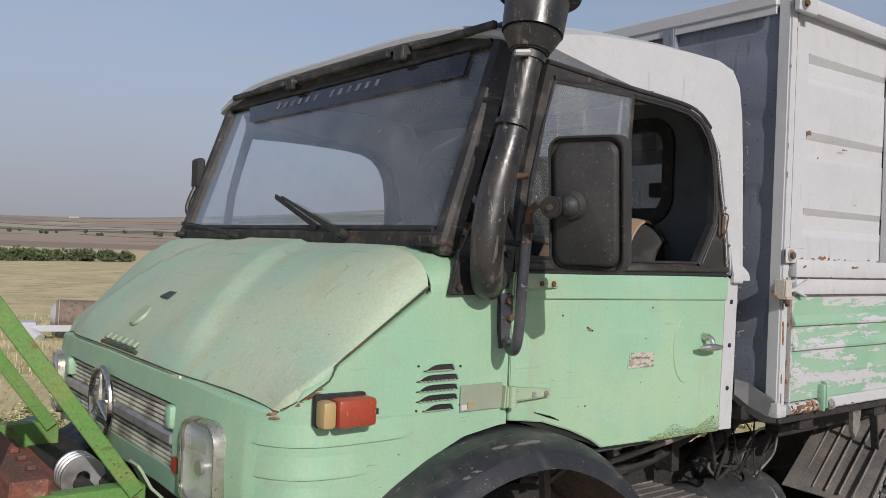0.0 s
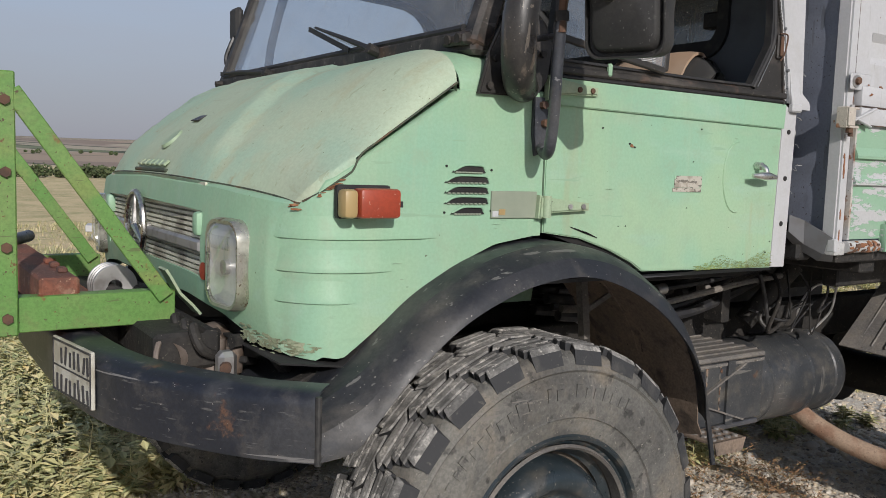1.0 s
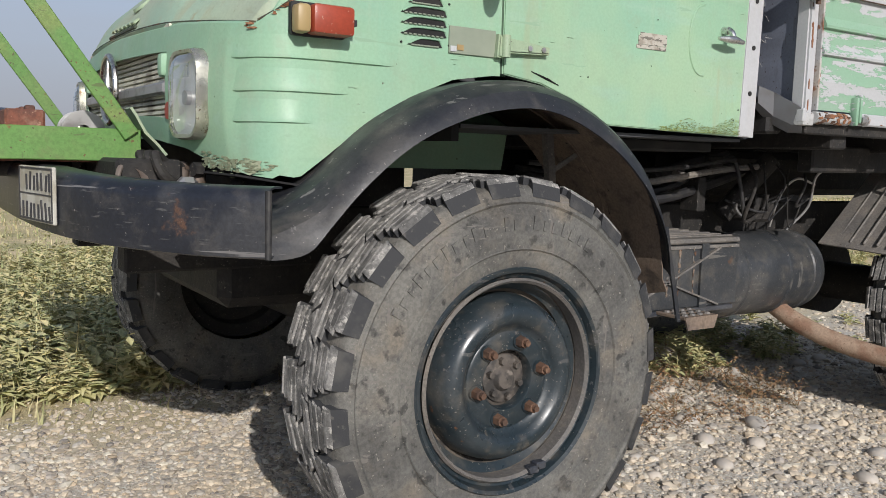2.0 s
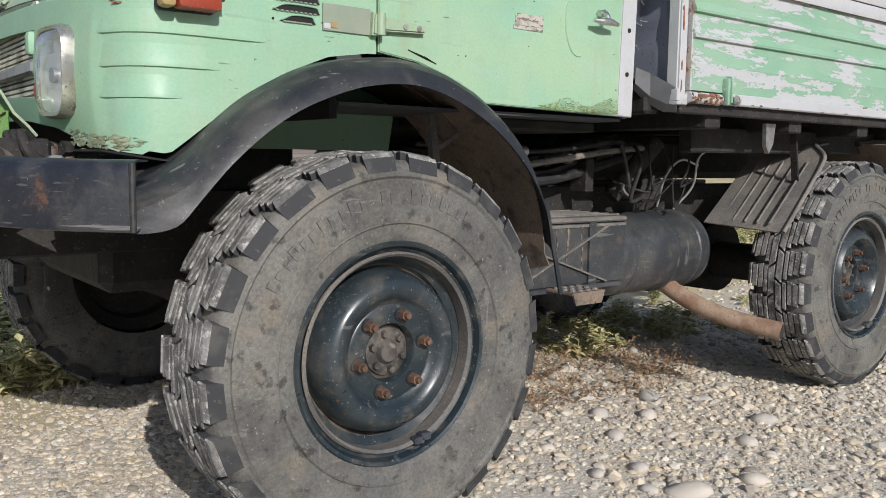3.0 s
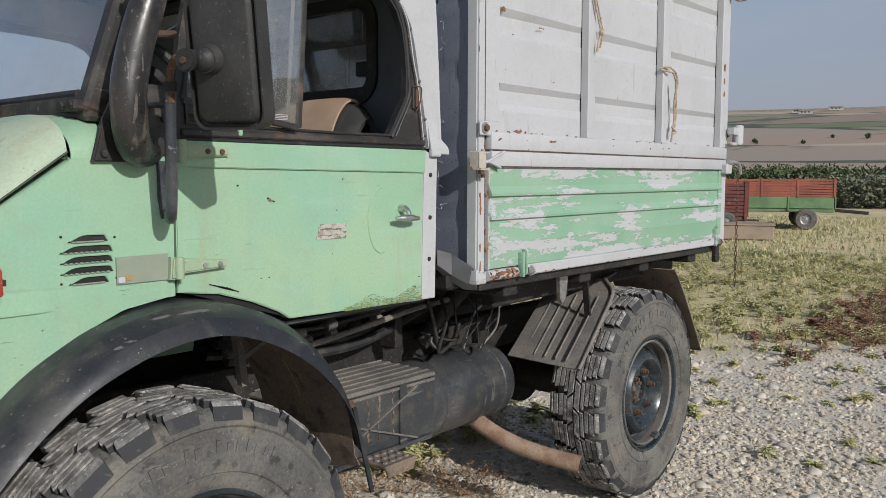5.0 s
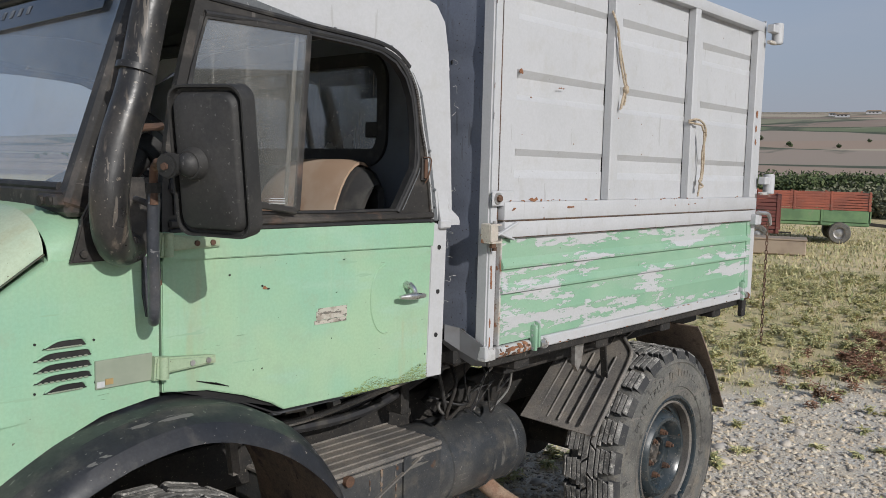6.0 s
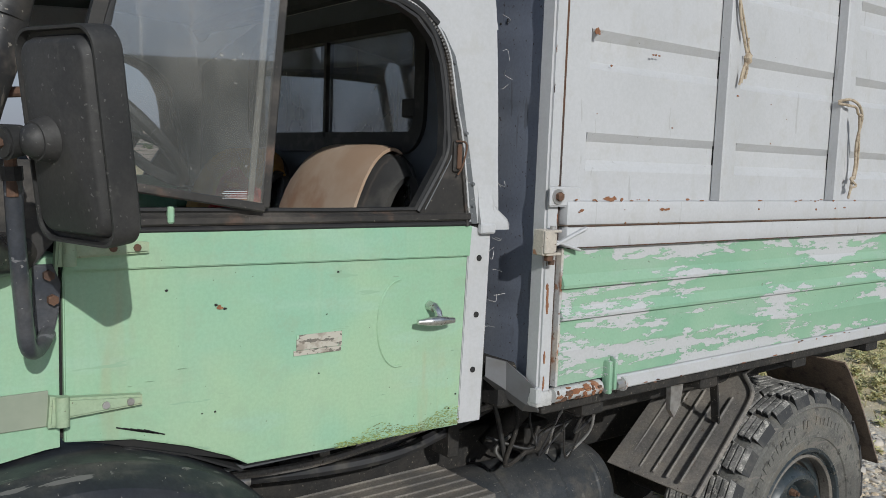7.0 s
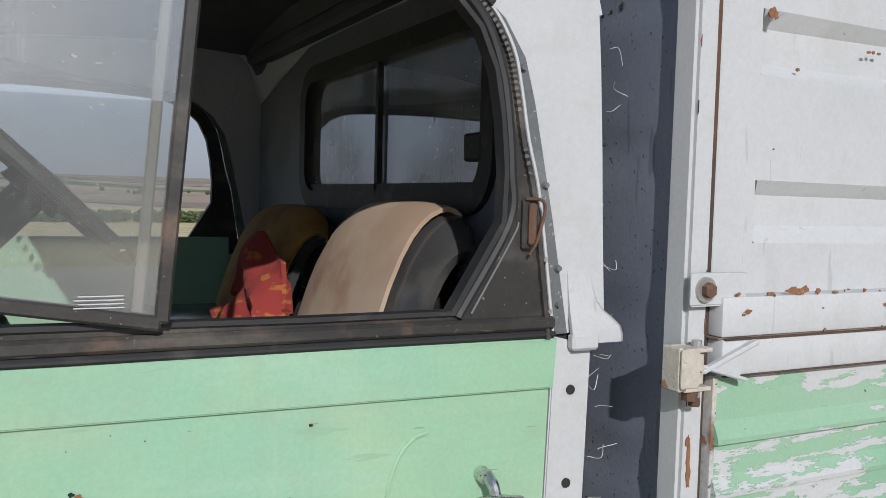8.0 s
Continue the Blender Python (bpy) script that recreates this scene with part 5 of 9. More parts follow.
def build_front_details():
    # bracket arm and red lamp beside the headlight
    bracket = grid([[(x, 0.405 + 0.03 * k, z) for k in range(3)] for x, z in ((-0.700, 1.055), (-0.690, 1.040), (-0.668, 1.000), (-0.640, 0.972), (-0.622, 0.950))], 0.006)
    part("tow_bracket", bracket, HINGE, truck, "bent cream-green bracket strip")
    part("red_side_lamp", rod((-0.60, 0.385, 1.05), (-0.628, 0.383, 1.05), 0.030, 0.026, 20, bevel=0.006), LENS_RED, truck, "dull red lamp")
    # louvres in the side; black plates stand in for the shade in their slots
    for k in range(5):
        z = 1.297 - 0.0222 * k
        inset = 0.018 if k in (0, 4) else 0.0
        x0, x1 = -0.240 + inset, -0.124 - inset * 0.6
        slot = part("louvre", plate([(x0, z - 0.007), (x1, z - 0.007), (x1, z - 0.001), (x1 - 0.008, z + 0.006), (x0 + 0.030, z + 0.007), (x0 + 0.012, z + 0.001)], -0.0025, 0.002), DARK, truck)
        part("louvre_lip", tube([(x0 + 0.004, -0.001, z - 0.004), (x0 + 0.03, -0.004, z + 0.008), ((x0 + x1) / 2 + 0.02, -0.006, z + 0.009), (x1 - 0.008, -0.004, z + 0.007), (x1, -0.001, z - 0.004)], 0.0022, 6, 4), GREEN, slot)
        bm = bmesh.new()
        for n_ in range(9):
            xx = x0 + 0.012 + (x1 - x0 - 0.024) * n_ / 8
            box(xx - 0.0038, xx + 0.0038, -0.0042, -0.001, z - 0.0085, z - 0.0050, 0.0008, bm=bm)
        part("louvre_teeth", bm, PATCH, slot)
    for x, z in ((-0.236, 1.303), (-0.118, 1.297), (-0.238, 1.205), (-0.116, 1.208)):
        part("rivet", rod((x, -0.003, z), (x, 0.002, z), 0.0025, seg=8), DARK, truck)
    patch = part("side_patch", box(-0.117, 0.010, -0.005, 0.001, 1.192, 1.252, 0.001), PATCH, truck, "beige repair plate riveted to the side")
    part("sticker", box(-0.115, -0.099, -0.007, -0.004, 1.196, 1.208), FILM, patch, "small torn sticker")
    part("sticker", box(-0.097, -0.080, -0.007, -0.004, 1.200, 1.212), LENS_AMBER, patch, "small torn sticker")
    # indicator
    ind = part("indicator", plate(rounded(-0.492, -0.374, 1.194, 1.260, 0.006, 2), -0.008, 0.004), SEAL, truck, "orange and amber side indicator lamp")
    part("red_lens", box(-0.462, -0.372, -0.052, -0.008, 1.196, 1.254, 0.008, seg=2), LENS_RED, ind, "faded orange-red lens")
    part("amber_lens", box(-0.494, -0.463, -0.046, -0.008, 1.196, 1.252, 0.009, seg=2), LENS_AMBER, ind, "yellowed amber lens")
    part("lens_notch", box(-0.3725, -0.366, -0.046, -0.02, 1.218, 1.230), SEAL, ind)


def build_bumper():
    """A bent steel channel across the front, black, with the plate beside the middle."""
    near = [(-0.600, -0.165), (-0.685, -0.085), (-0.775, 0.03), (-0.840, 0.13), (-0.885, 0.235), (-0.912, 0.38), (-0.922, 0.60), (-0.924, CENTRE)]
    line = [(p.x, p.y) for p in spline([(x, y, 0) for x, y in near], 5)]
    line += [(x, far_y(y)) for x, y in line[-2::-1]]
    rows = []
    for i, (x, y) in enumerate(line):
        a, b = line[max(i - 1, 0)], line[min(i + 1, len(line) - 1)]
        t = Vector((b[0] - a[0], b[1] - a[1])).normalized()
        nx, ny = -t.y, t.x
        if nx > 0 and i < len(line):
            nx, ny = -nx, -ny
        zc, zl = 0.900 + 0.022 * smoothstep(-0.1, 0.5, min(y, far_y(y))), 0.768 + 0.022 * smoothstep(-0.1, 0.5, min(y, far_y(y)))
        rows.append([(x + nx * d, y + ny * d, z) for d, z in ((-0.075, zc - 0.001), (-0.034, zc), (-0.019, zc - 0.003), (-0.007, zc - 0.010), (-0.001, zc - 0.020), (0.0, zc - 0.030), (0.0, zl + 0.012), (-0.003, zl + 0.003), (-0.012, zl), (-0.05, zl + 0.004))])
    bumper = part("bumper", grid(rows, 0.004), BUMPER, truck, "bent black steel bumper, scraped and rust-stained")
    # a black rod added for the dark gap between bumper end and mudguard
    part("end_gap_line", rod((-0.597, -0.164, 0.769), (-0.597, -0.164, 0.893), 0.006, seg=10), SEAL, bumper)
    d = Vector((-0.914, 0.433, 0)) - Vector((-0.879, 0.236, 0))
    c = Vector((-0.9005, 0.335, 0.862))
    ang = math.atan2(d.y, d.x)
    b = box(-0.105, 0.105, -0.004, 0.004, -0.058, 0.058, 0.002)
    mm = Matrix.Translation(c) @ Matrix.Rotation(ang, 4, "Z")
    b.transform(mm @ Matrix.Translation((0, 0.008, 0)))
    number = part("number_plate", b, PLATE, bumper, "dirty white number plate with dark bars")
    for x0, x1, z0, z1 in ((-0.102, 0.102, 0.051, 0.055), (-0.102, 0.102, -0.055, -0.051), (-0.102, -0.098, -0.051, 0.051), (0.098, 0.102, -0.051, 0.051), (-0.098, 0.098, -0.0015, 0.0015)):
        b = box(x0, x1, 0.0115, 0.0135, z0, z1)
        b.transform(mm)
        part("rim_line", b, INK, number)
    rng = random.Random(12)
    for k in range(15):
        row_, col = (0, k) if k < 7 else (1, k - 7)
        x0 = -0.088 + col * 0.0235 + rng.uniform(-0.002, 0.002)
        z0 = 0.008 if row_ == 0 else -0.050
        lean = rng.uniform(-0.006, 0.006)
        b = beam((x0, 0.0125, z0), (x0 + lean, 0.0125, z0 + rng.uniform(0.028, 0.040)), 0.0075, 0.003, up=(0, 1, 0))
        b.transform(mm)
        part("bar", b, INK, number)
    # rusty carrier and towing parts behind the bumper
    part("bumper_bracket", beam((-0.90, 0.6, 0.88), (-0.42, 0.6, 0.84), 0.07, 0.10, 0.01), GRIME, truck)
    part("bumper_bracket", beam((-0.90, far_y(0.6), 0.88), (-0.42, far_y(0.6), 0.84), 0.07, 0.10, 0.01), GRIME, truck)
    part("cross_beam", beam((-0.70, 0.25, 0.90), (-0.70, far_y(0.25), 0.90), 0.14, 0.08, 0.008), GRIME, truck, "dirty steel cross beam")
    pipe = part("winch_pipe", tube([(-0.745, 0.275, 0.885), (-0.70, 0.305, 0.888), (-0.60, 0.37, 0.89)], 0.046, 24, 4, caps=False), PIPE, truck, "rusty open steel pipe end")
    part("pipe_lip", tube([(-0.745 + 0.046 * (0.555 * math.cos(a)), 0.275 - 0.046 * -0.832 * math.cos(a), 0.885 + 0.046 * math.sin(a)) for a in (2 * math.pi * k / 24 for k in range(25))], 0.006, 8, 1), PIPE, pipe)
    part("pipe_floor", rod((-0.665, 0.328, 0.889), (-0.66, 0.331, 0.889), 0.044, seg=20), GRIME, pipe)
    for dx, dy, r in ((-0.03, 0.09, 0.030), (0.06, -0.02, 0.026), (0.09, -0.06, 0.022)):
        part("casting", rod((-0.70 + dx, 0.30 + dy, 0.845), (-0.69 + dx, 0.30 + dy, 0.925), r, r * 0.8, 14, bevel=0.006), PIPE, truck)
    part("clevis", box(-0.655, -0.615, 0.185, 0.225, 0.845, 0.905, 0.010), STEEL, truck, "bare steel clevis")
    part("clevis_pin", rod((-0.648, 0.17, 0.875), (-0.622, 0.24, 0.875), 0.012, seg=12), RUSTY, truck)
    for x, y in ((-0.79, 0.56), (-0.79, 0.66), (-0.62, 0.30), (-0.60, 0.22)):
        part("bolt", rod((x, y, 0.92), (x - 0.02, y - 0.005, 0.92), 0.016, seg=6), GRIME, truck)
    for y in (0.33, 0.40, 0.27):
        part("shackle", tube([(-0.66, y, 0.93), (-0.69, y - 0.02, 0.95), (-0.68, y - 0.04, 0.91), (-0.65, y - 0.03, 0.89)], 0.011, 8, 5), GRIME, truck)
    for k, (a, b) in enumerate((((-0.56, 0.12, 0.90), (-0.45, 0.20, 0.78)), ((-0.60, 0.22, 0.88), (-0.42, 0.42, 0.80)), ((-0.55, 0.05, 0.86), (-0.40, 0.10, 0.90)))):
        part("stay", beam(a, b, 0.03, 0.015, 0.003), GRIME, truck)


FENDER_IN = [(-0.640, 0.800), (-0.575, 0.838), (-0.458, 0.904), (-0.382, 0.977), (-0.317, 1.030), (-0.249, 1.070), (-0.179, 1.104), (-0.105, 1.126), (-0.028, 1.138), (0.053, 1.141), (0.157, 1.124), (0.265, 1.082), (0.365, 1.015), (0.445, 0.925), (0.505, 0.815), (0.535, 0.70)]
FENDER_LIP = [(-0.625, 0.775), (-0.576, 0.764), (-0.508, 0.775), (-0.462, 0.821), (-0.403, 0.885), (-0.335, 0.945), (-0.265, 0.993), (-0.184, 1.031), (-0.084, 1.062), (0.040, 1.073), (0.157, 1.047), (0.285, 0.983), (0.390, 0.894), (0.468, 0.794), (0.512, 0.72), (0.535, 0.665)]


def build_fender(flip):
    """The black mudguard: a flared sheet over the wheel, rounded over to a rolled edge."""
    inner = spline([(x, 0, z) for x, z in FENDER_IN], 4)
    lip = spline([(x, 0, z) for x, z in FENDER_LIP], 4)
    section = [(0.30, 0.0), (0.10, 0.0), (0.02, 0.0), (-0.020, 0.012), (-0.060, 0.050), (-0.070, 0.105), (-0.077, 0.165), (-0.096, 0.25), (-0.117, 0.44), (-0.130, 0.67), (-0.138, 0.89), (-0.140, 1.0), (-0.133, 1.0)]

    def put(x, y, z):
        return (x, far_y(y) if flip else y, z)

    rows = []
    for i, (a, b) in enumerate(zip(inner, lip)):
        tail = smoothstep(0.8, 1.0, i / (len(inner) - 1))
        rows.append([])
        for y, u in section:
            q = a.lerp(b, u)
            rows[-1].append(put(q.x, y * (1 - 0.3 * tail) if y < 0 else y, q.z))
    fender = part("wheel_arch", grid(rows, 0.004), FENDER, truck, "black steel mudguard with a rolled edge", smooth=17)
    under = []
    for p in inner[20:]:
        d = (Vector((0.0, 0, 0.46)) - p).normalized() * 0.012
        under.append([put(p.x + d.x, y, p.z + d.z) for y in (-0.075, 0.0, 0.1, 0.2, 0.30)])
    q = inner[-1]
    under += [[put(x, y, z - 0.02 * math.sin(y * 13) * k) for y in (-0.07, 0.0, 0.1, 0.2, 0.30)] for x, z, k in ((0.533, 0.66, 0.0), (0.552, 0.61, 1.0))]
    part("inner_liner", grid(under, 0.003), BROWN, fender, "rusty brown underside")
    y0 = -0.092
    rows = [[put(x, y0, z), put(x + 0.014, y0, z)] for x, z in ((0.505, 0.80), (0.525, 0.72), (0.548, 0.64), (0.572, 0.545))]
    part("mud_flap", grid(rows, 0.006), FENDER, fender)
    part("arch_stay", beam(put(0.325, 0.15, 0.86), put(0.298, 0.15, 1.07), 0.022, 0.022), DUSTY, fender)
    part("arch_stay", beam(put(0.318, 0.15, 0.93), put(0.392, 0.12, 0.985), 0.012, 0.012), DUSTY, fender)
    part("arch_seam", tube([put(p.x - 0.006, 0.112, p.z - 0.014) for p in inner[36:58:3]], 0.004, 6, 2), BROWN, fender)
    return fender


WHEEL_R = 0.466


def build_wheel(cx, y_out, inward, dish, name_label):
    """y_out: the tyre's outer face. inward: +1 when the truck's middle lies at greater y. dish: how far the disc lies behind that face."""
    wheel = thing("wheel", name_label, "wheel")
    wheel.parent = truck
    for key in ("category",):
        del wheel[key]
    c = (cx, y_out, 0.462)
    wdt = 0.25

    def turned(profile, **k):
        return lathe([(r, y * inward) for r, y in profile], c, **k)

    part("tyre", turned([(0.252, 0.012), (0.262, 0.004), (0.285, 0.000), (0.33, -0.010), (0.37, -0.008), (0.398, -0.002), (0.412, -0.003), (0.424, 0.000), (0.436, 0.008), (0.444, 0.026), (0.446, 0.070), (0.446, wdt / 2), (0.444, wdt - 0.04), (0.42, wdt - 0.012), (0.37, wdt + 0.008), (0.31, wdt + 0.004), (0.25, wdt - 0.02)], seg=96), RUBBER, wheel, "dusty black rubber tyre")
    # tread: lugs run in from each shoulder, cut by sipes into strips, and a zigzag of long strips down the middle
    rng = random.Random(int(cx * 10) + 3)
    verts, faces, kinds = [], [], []
    count = 24
    pitch = 2 * math.pi / count

    def strip(ya, yb, a0, a1, lean, top, shoulder=0):
        """One strip of a lug from ya to yb across and a0 to a1 round the wheel; shoulder marks the side that hangs over the sidewall."""
        mid, half = (ya + yb) / 2, (a1 - a0) / 2
        levels = []
        for level, (r, shrink) in enumerate(((0.430, 0.0), (top - 0.004, 0.0), (top, 0.0022))):
            ring = []
            for sy, sa in ((-1, -1), (1, -1), (1, 1), (-1, 1)):
                y = (ya if sy < 0 else yb) - sy * shrink
                a = (a0 + a1) / 2 + sa * (half - shrink / 0.46) + (y - mid) * lean + rng.uniform(-0.004, 0.004)
                rr = r
                if shoulder == sy:
                    rr, y = ((0.420, y + sy * 0.004), (r - 0.007, y - sy * 0.007), (r - 0.002, y - sy * 0.014))[level]
                ring.append(len(verts))
                verts.append((cx + rr * math.cos(a), y_out + y * inward, c[2] + rr * math.sin(a)))
            levels.append(ring)
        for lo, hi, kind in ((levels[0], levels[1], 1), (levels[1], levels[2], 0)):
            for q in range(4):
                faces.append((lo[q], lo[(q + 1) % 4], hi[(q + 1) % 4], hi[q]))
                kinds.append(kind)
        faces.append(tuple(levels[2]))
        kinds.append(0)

    for side in (0, 1):
        for k in range(count):
            a0 = pitch * (k + 0.5 * side)
            for n_, (ya, yb) in enumerate(((0.001, 0.026), (0.029, 0.051), (0.054, 0.074), (0.077, 0.093))):
                swing = pitch * ((0.0, 0.035, -0.01, 0.05)[n_] + rng.uniform(-0.02, 0.02))
                long = pitch * ((0.70, 0.73, 0.78, 0.88)[n_] + rng.uniform(-0.02, 0.02))
                low, high = (ya, yb) if side == 0 else (wdt - yb, wdt - ya)
                strip(low, high, a0 + swing, a0 + swing + long, 0.5 if side else -0.5, WHEEL_R - rng.uniform(0, 0.004), (-1 if side == 0 else 1) if n_ == 0 else 0)
            ya = 0.097 if side == 0 else 0.128
            strip(ya, ya + 0.026, a0 + pitch * 0.05, a0 + pitch * 0.97, 1.6 if side else -1.6, WHEEL_R - rng.uniform(0, 0.003))
    me = bpy.data.meshes.new("tread")
    me.from_pydata(verts, [], faces)
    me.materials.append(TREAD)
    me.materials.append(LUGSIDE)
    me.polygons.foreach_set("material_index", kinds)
    me.update()
    tread = new("tread", me)
    tread.parent = wheel
    tagged(tread, "worn chunky tread lugs cut by sipes")
    # raised bars of the maker's marks on the sidewall
    for k in range(22 if inward > 0 else 0):
        if k in (11, 14):
            continue
        a = radians(150 - k * 4.4)
        ca, sa = math.cos(a), math.sin(a)
        r0, r1 = 0.347, 0.370 if k % 3 else 0.377
        t = 0.0085 if k % 2 else 0.006
        vs = [(cx + r * ca - s * sa, c[2] + r * sa + s * ca) for r, s in ((r0, -t), (r0, t), (r1, t), (r1, -t))]
        part("raised_mark", plate(vs, y_out - 0.0112, y_out - 0.004), RUBBER, wheel, smooth=0)
    part("bead_ring", turned([(0.300, -0.004), (0.303, -0.008), (0.306, -0.004)], seg=96), RUBBER, wheel)
    part("shoulder_ring", turned([(0.402, -0.002), (0.408, -0.007), (0.414, -0.002)], seg=96), RUBBER, wheel)
    part("rim", turned([(0.244, 0.03), (0.258, 0.014), (0.262, 0.004), (0.258, -0.002), (0.250, 0.002), (0.244, 0.018), (0.236, 0.022), (0.228, 0.055), (0.205, 0.066)], seg=96), DISC, wheel, "black steel rim with a lock ring")
    part("brake_drum", turned([(0.246, 0.19), (0.20, 0.17), (0.19, 0.12), (0.001, 0.12)], seg=40), GRIME, wheel, "dark brake drum")
    part("lock_ring", turned([(0.236, 0.016), (0.231, 0.008), (0.225, 0.016), (0.225, 0.05)], seg=96), DUSTY, wheel)
    e = dish
    part("rim_well", turned([(0.229, 0.050), (0.222, 0.062), (0.208, 0.078), (0.188, 0.090)], seg=96), RIMDUST, wheel, "dusty brown rim well")
    part("disc", turned([(0.196, 0.086 + e * 0.2), (0.192, 0.056 + e * 0.3), (0.187, 0.036 + e * 0.3), (0.177, 0.016 + e * 0.35), (0.164, 0.003 + e * 0.4), (0.150, 0.000 + e * 0.5), (0.138, 0.005 + e * 0.7), (0.127, 0.017 + e * 0.9), (0.119, 0.027 + e), (0.113, 0.029 + e), (0.108, 0.026 + e), (0.070, 0.027 + e), (0.067, 0.031 + e), (0.066, 0.060 + e)], seg=96), DISC, wheel, "round black wheel disc")
    part("hub", turned([(0.067, 0.056 + e), (0.058, 0.052 + e), (0.056, 0.044 + e), (0.046, 0.040 + e), (0.030, 0.041 + e), (0.022, 0.030 + e), (0.001, 0.028 + e)], seg=40), HUBGREASE, wheel, "greasy hub")
    for k in range(6):
        a = radians(60 * k + 12)
        p = Vector((cx + 0.092 * math.cos(a), y_out + (0.028 + e) * inward, c[2] + 0.092 * math.sin(a)))
        part("nut_seat", rod(p, p + Vector((0, -0.006 * inward, 0)), 0.019, 0.017, 14), DISC, wheel)
        part("wheel_nut", rod(p, p + Vector((0, -0.026 * inward, 0)), 0.0155, 0.0125, 6), RUSTY, wheel, "rusty wheel nut")
        part("stud", rod(p + Vector((0, -0.024 * inward, 0)), p + Vector((0, -0.036 * inward, 0)), 0.0075, seg=8), RUSTY, wheel)
        a += radians(30)
        p = Vector((cx + 0.043 * math.cos(a), y_out + (0.042 + e) * inward, c[2] + 0.043 * math.sin(a)))
        part("hub_bolt", rod(p, p + Vector((0, -0.012 * inward, 0)), 0.0095, 0.008, 6), HUBGREASE, wheel)
    a = radians(-72)
    for d in (0.0, 0.09):
        p = Vector((cx + 0.229 * math.cos(a + d), y_out + 0.012 * inward, c[2] + 0.229 * math.sin(a + d)))
        part("rim_lug", box(p.x - 0.014, p.x + 0.014, p.y - 0.012, p.y + 0.012, p.z - 0.009, p.z + 0.009, 0.003), BLACK, wheel)
    return wheel


def build_chassis():
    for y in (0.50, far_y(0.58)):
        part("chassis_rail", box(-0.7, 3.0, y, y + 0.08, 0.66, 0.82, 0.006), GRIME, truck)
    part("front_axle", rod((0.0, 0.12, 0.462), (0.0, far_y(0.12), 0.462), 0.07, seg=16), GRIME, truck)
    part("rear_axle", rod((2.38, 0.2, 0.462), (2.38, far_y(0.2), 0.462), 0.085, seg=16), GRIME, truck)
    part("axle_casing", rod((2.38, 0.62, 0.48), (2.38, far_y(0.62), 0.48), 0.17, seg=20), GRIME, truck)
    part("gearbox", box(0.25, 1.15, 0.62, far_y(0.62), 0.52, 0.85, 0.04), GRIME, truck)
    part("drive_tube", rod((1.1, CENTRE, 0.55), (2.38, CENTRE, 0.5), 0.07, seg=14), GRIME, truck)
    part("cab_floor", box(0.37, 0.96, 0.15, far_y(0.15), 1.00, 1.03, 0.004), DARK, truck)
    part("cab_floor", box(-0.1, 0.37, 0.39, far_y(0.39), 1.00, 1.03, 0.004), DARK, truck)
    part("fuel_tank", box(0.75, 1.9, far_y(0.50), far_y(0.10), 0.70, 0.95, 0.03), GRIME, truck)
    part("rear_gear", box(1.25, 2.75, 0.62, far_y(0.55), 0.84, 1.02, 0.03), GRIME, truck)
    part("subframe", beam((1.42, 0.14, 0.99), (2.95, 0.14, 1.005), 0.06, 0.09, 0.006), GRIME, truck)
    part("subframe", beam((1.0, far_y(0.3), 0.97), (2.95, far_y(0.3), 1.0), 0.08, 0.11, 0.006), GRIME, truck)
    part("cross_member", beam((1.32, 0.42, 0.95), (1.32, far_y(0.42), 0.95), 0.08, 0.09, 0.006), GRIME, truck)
    part("lift_strut", rod((1.36, 0.42, 0.78), (1.52, 0.34, 0.99), 0.035, seg=14), GRIME, truck)
    # cables and pipes along the rail
    rng = random.Random(4)
    for k in range(7):
        z = 0.84 + 0.022 * (k % 4)
        y = 0.40 + 0.028 * k
        pts = [(0.45, y, z + 0.03), (0.75, y + rng.uniform(-0.02, 0.02), z), (1.0, y + rng.uniform(-0.03, 0.03), z + rng.uniform(-0.01, 0.03)), (1.25, y, z + 0.05 + 0.02 * (k % 3)), (1.5, y + 0.04, z + 0.10)]
        part("cable", tube(pts, 0.012 if k % 2 else 0.017, 8, 5), HOSE, truck)
    part("pipe_end", rod((0.80, 0.34, 0.935), (0.84, 0.34, 0.94), 0.018, seg=14), STEEL, truck, "pale plastic pipe end")
    for k, pts in enumerate(([(1.56, 0.36, 0.74), (1.57, 0.33, 0.86), (1.62, 0.30, 0.92), (1.70, 0.28, 0.90)], [(1.62, 0.33, 0.73), (1.67, 0.28, 0.82), (1.66, 0.25, 0.93), (1.72, 0.22, 0.97)], [(1.30, 0.36, 0.84), (1.42, 0.30, 0.80), (1.50, 0.32, 0.83), (1.60, 0.30, 0.86)])):
        part("brake_line", tube(pts, 0.0045, 8, 6), STEEL if k < 2 else HOSE, truck)
    for k in range(6):
        x = 1.27 + 0.075 * k
        z = rng.uniform(0.74, 0.82)
        pts = [(x, 0.30, 0.97), (x + rng.uniform(-0.04, 0.04), 0.27 + rng.uniform(-0.03, 0.03), 0.90), (x + rng.uniform(-0.06, 0.06), 0.29, z), (x + rng.uniform(0.02, 0.10), 0.31, z + 0.03), (x + rng.uniform(0.05, 0.14), 0.31, 0.86)]
        part("brake_line", tube(pts, rng.choice((0.003, 0.0045, 0.007)), 8, 5), (HOSE, GRIME, HOSE, HOSE, GRIME, HOSE)[k % 6], truck)
    for k in range(6):
        x = 0.52 + 0.11 * k
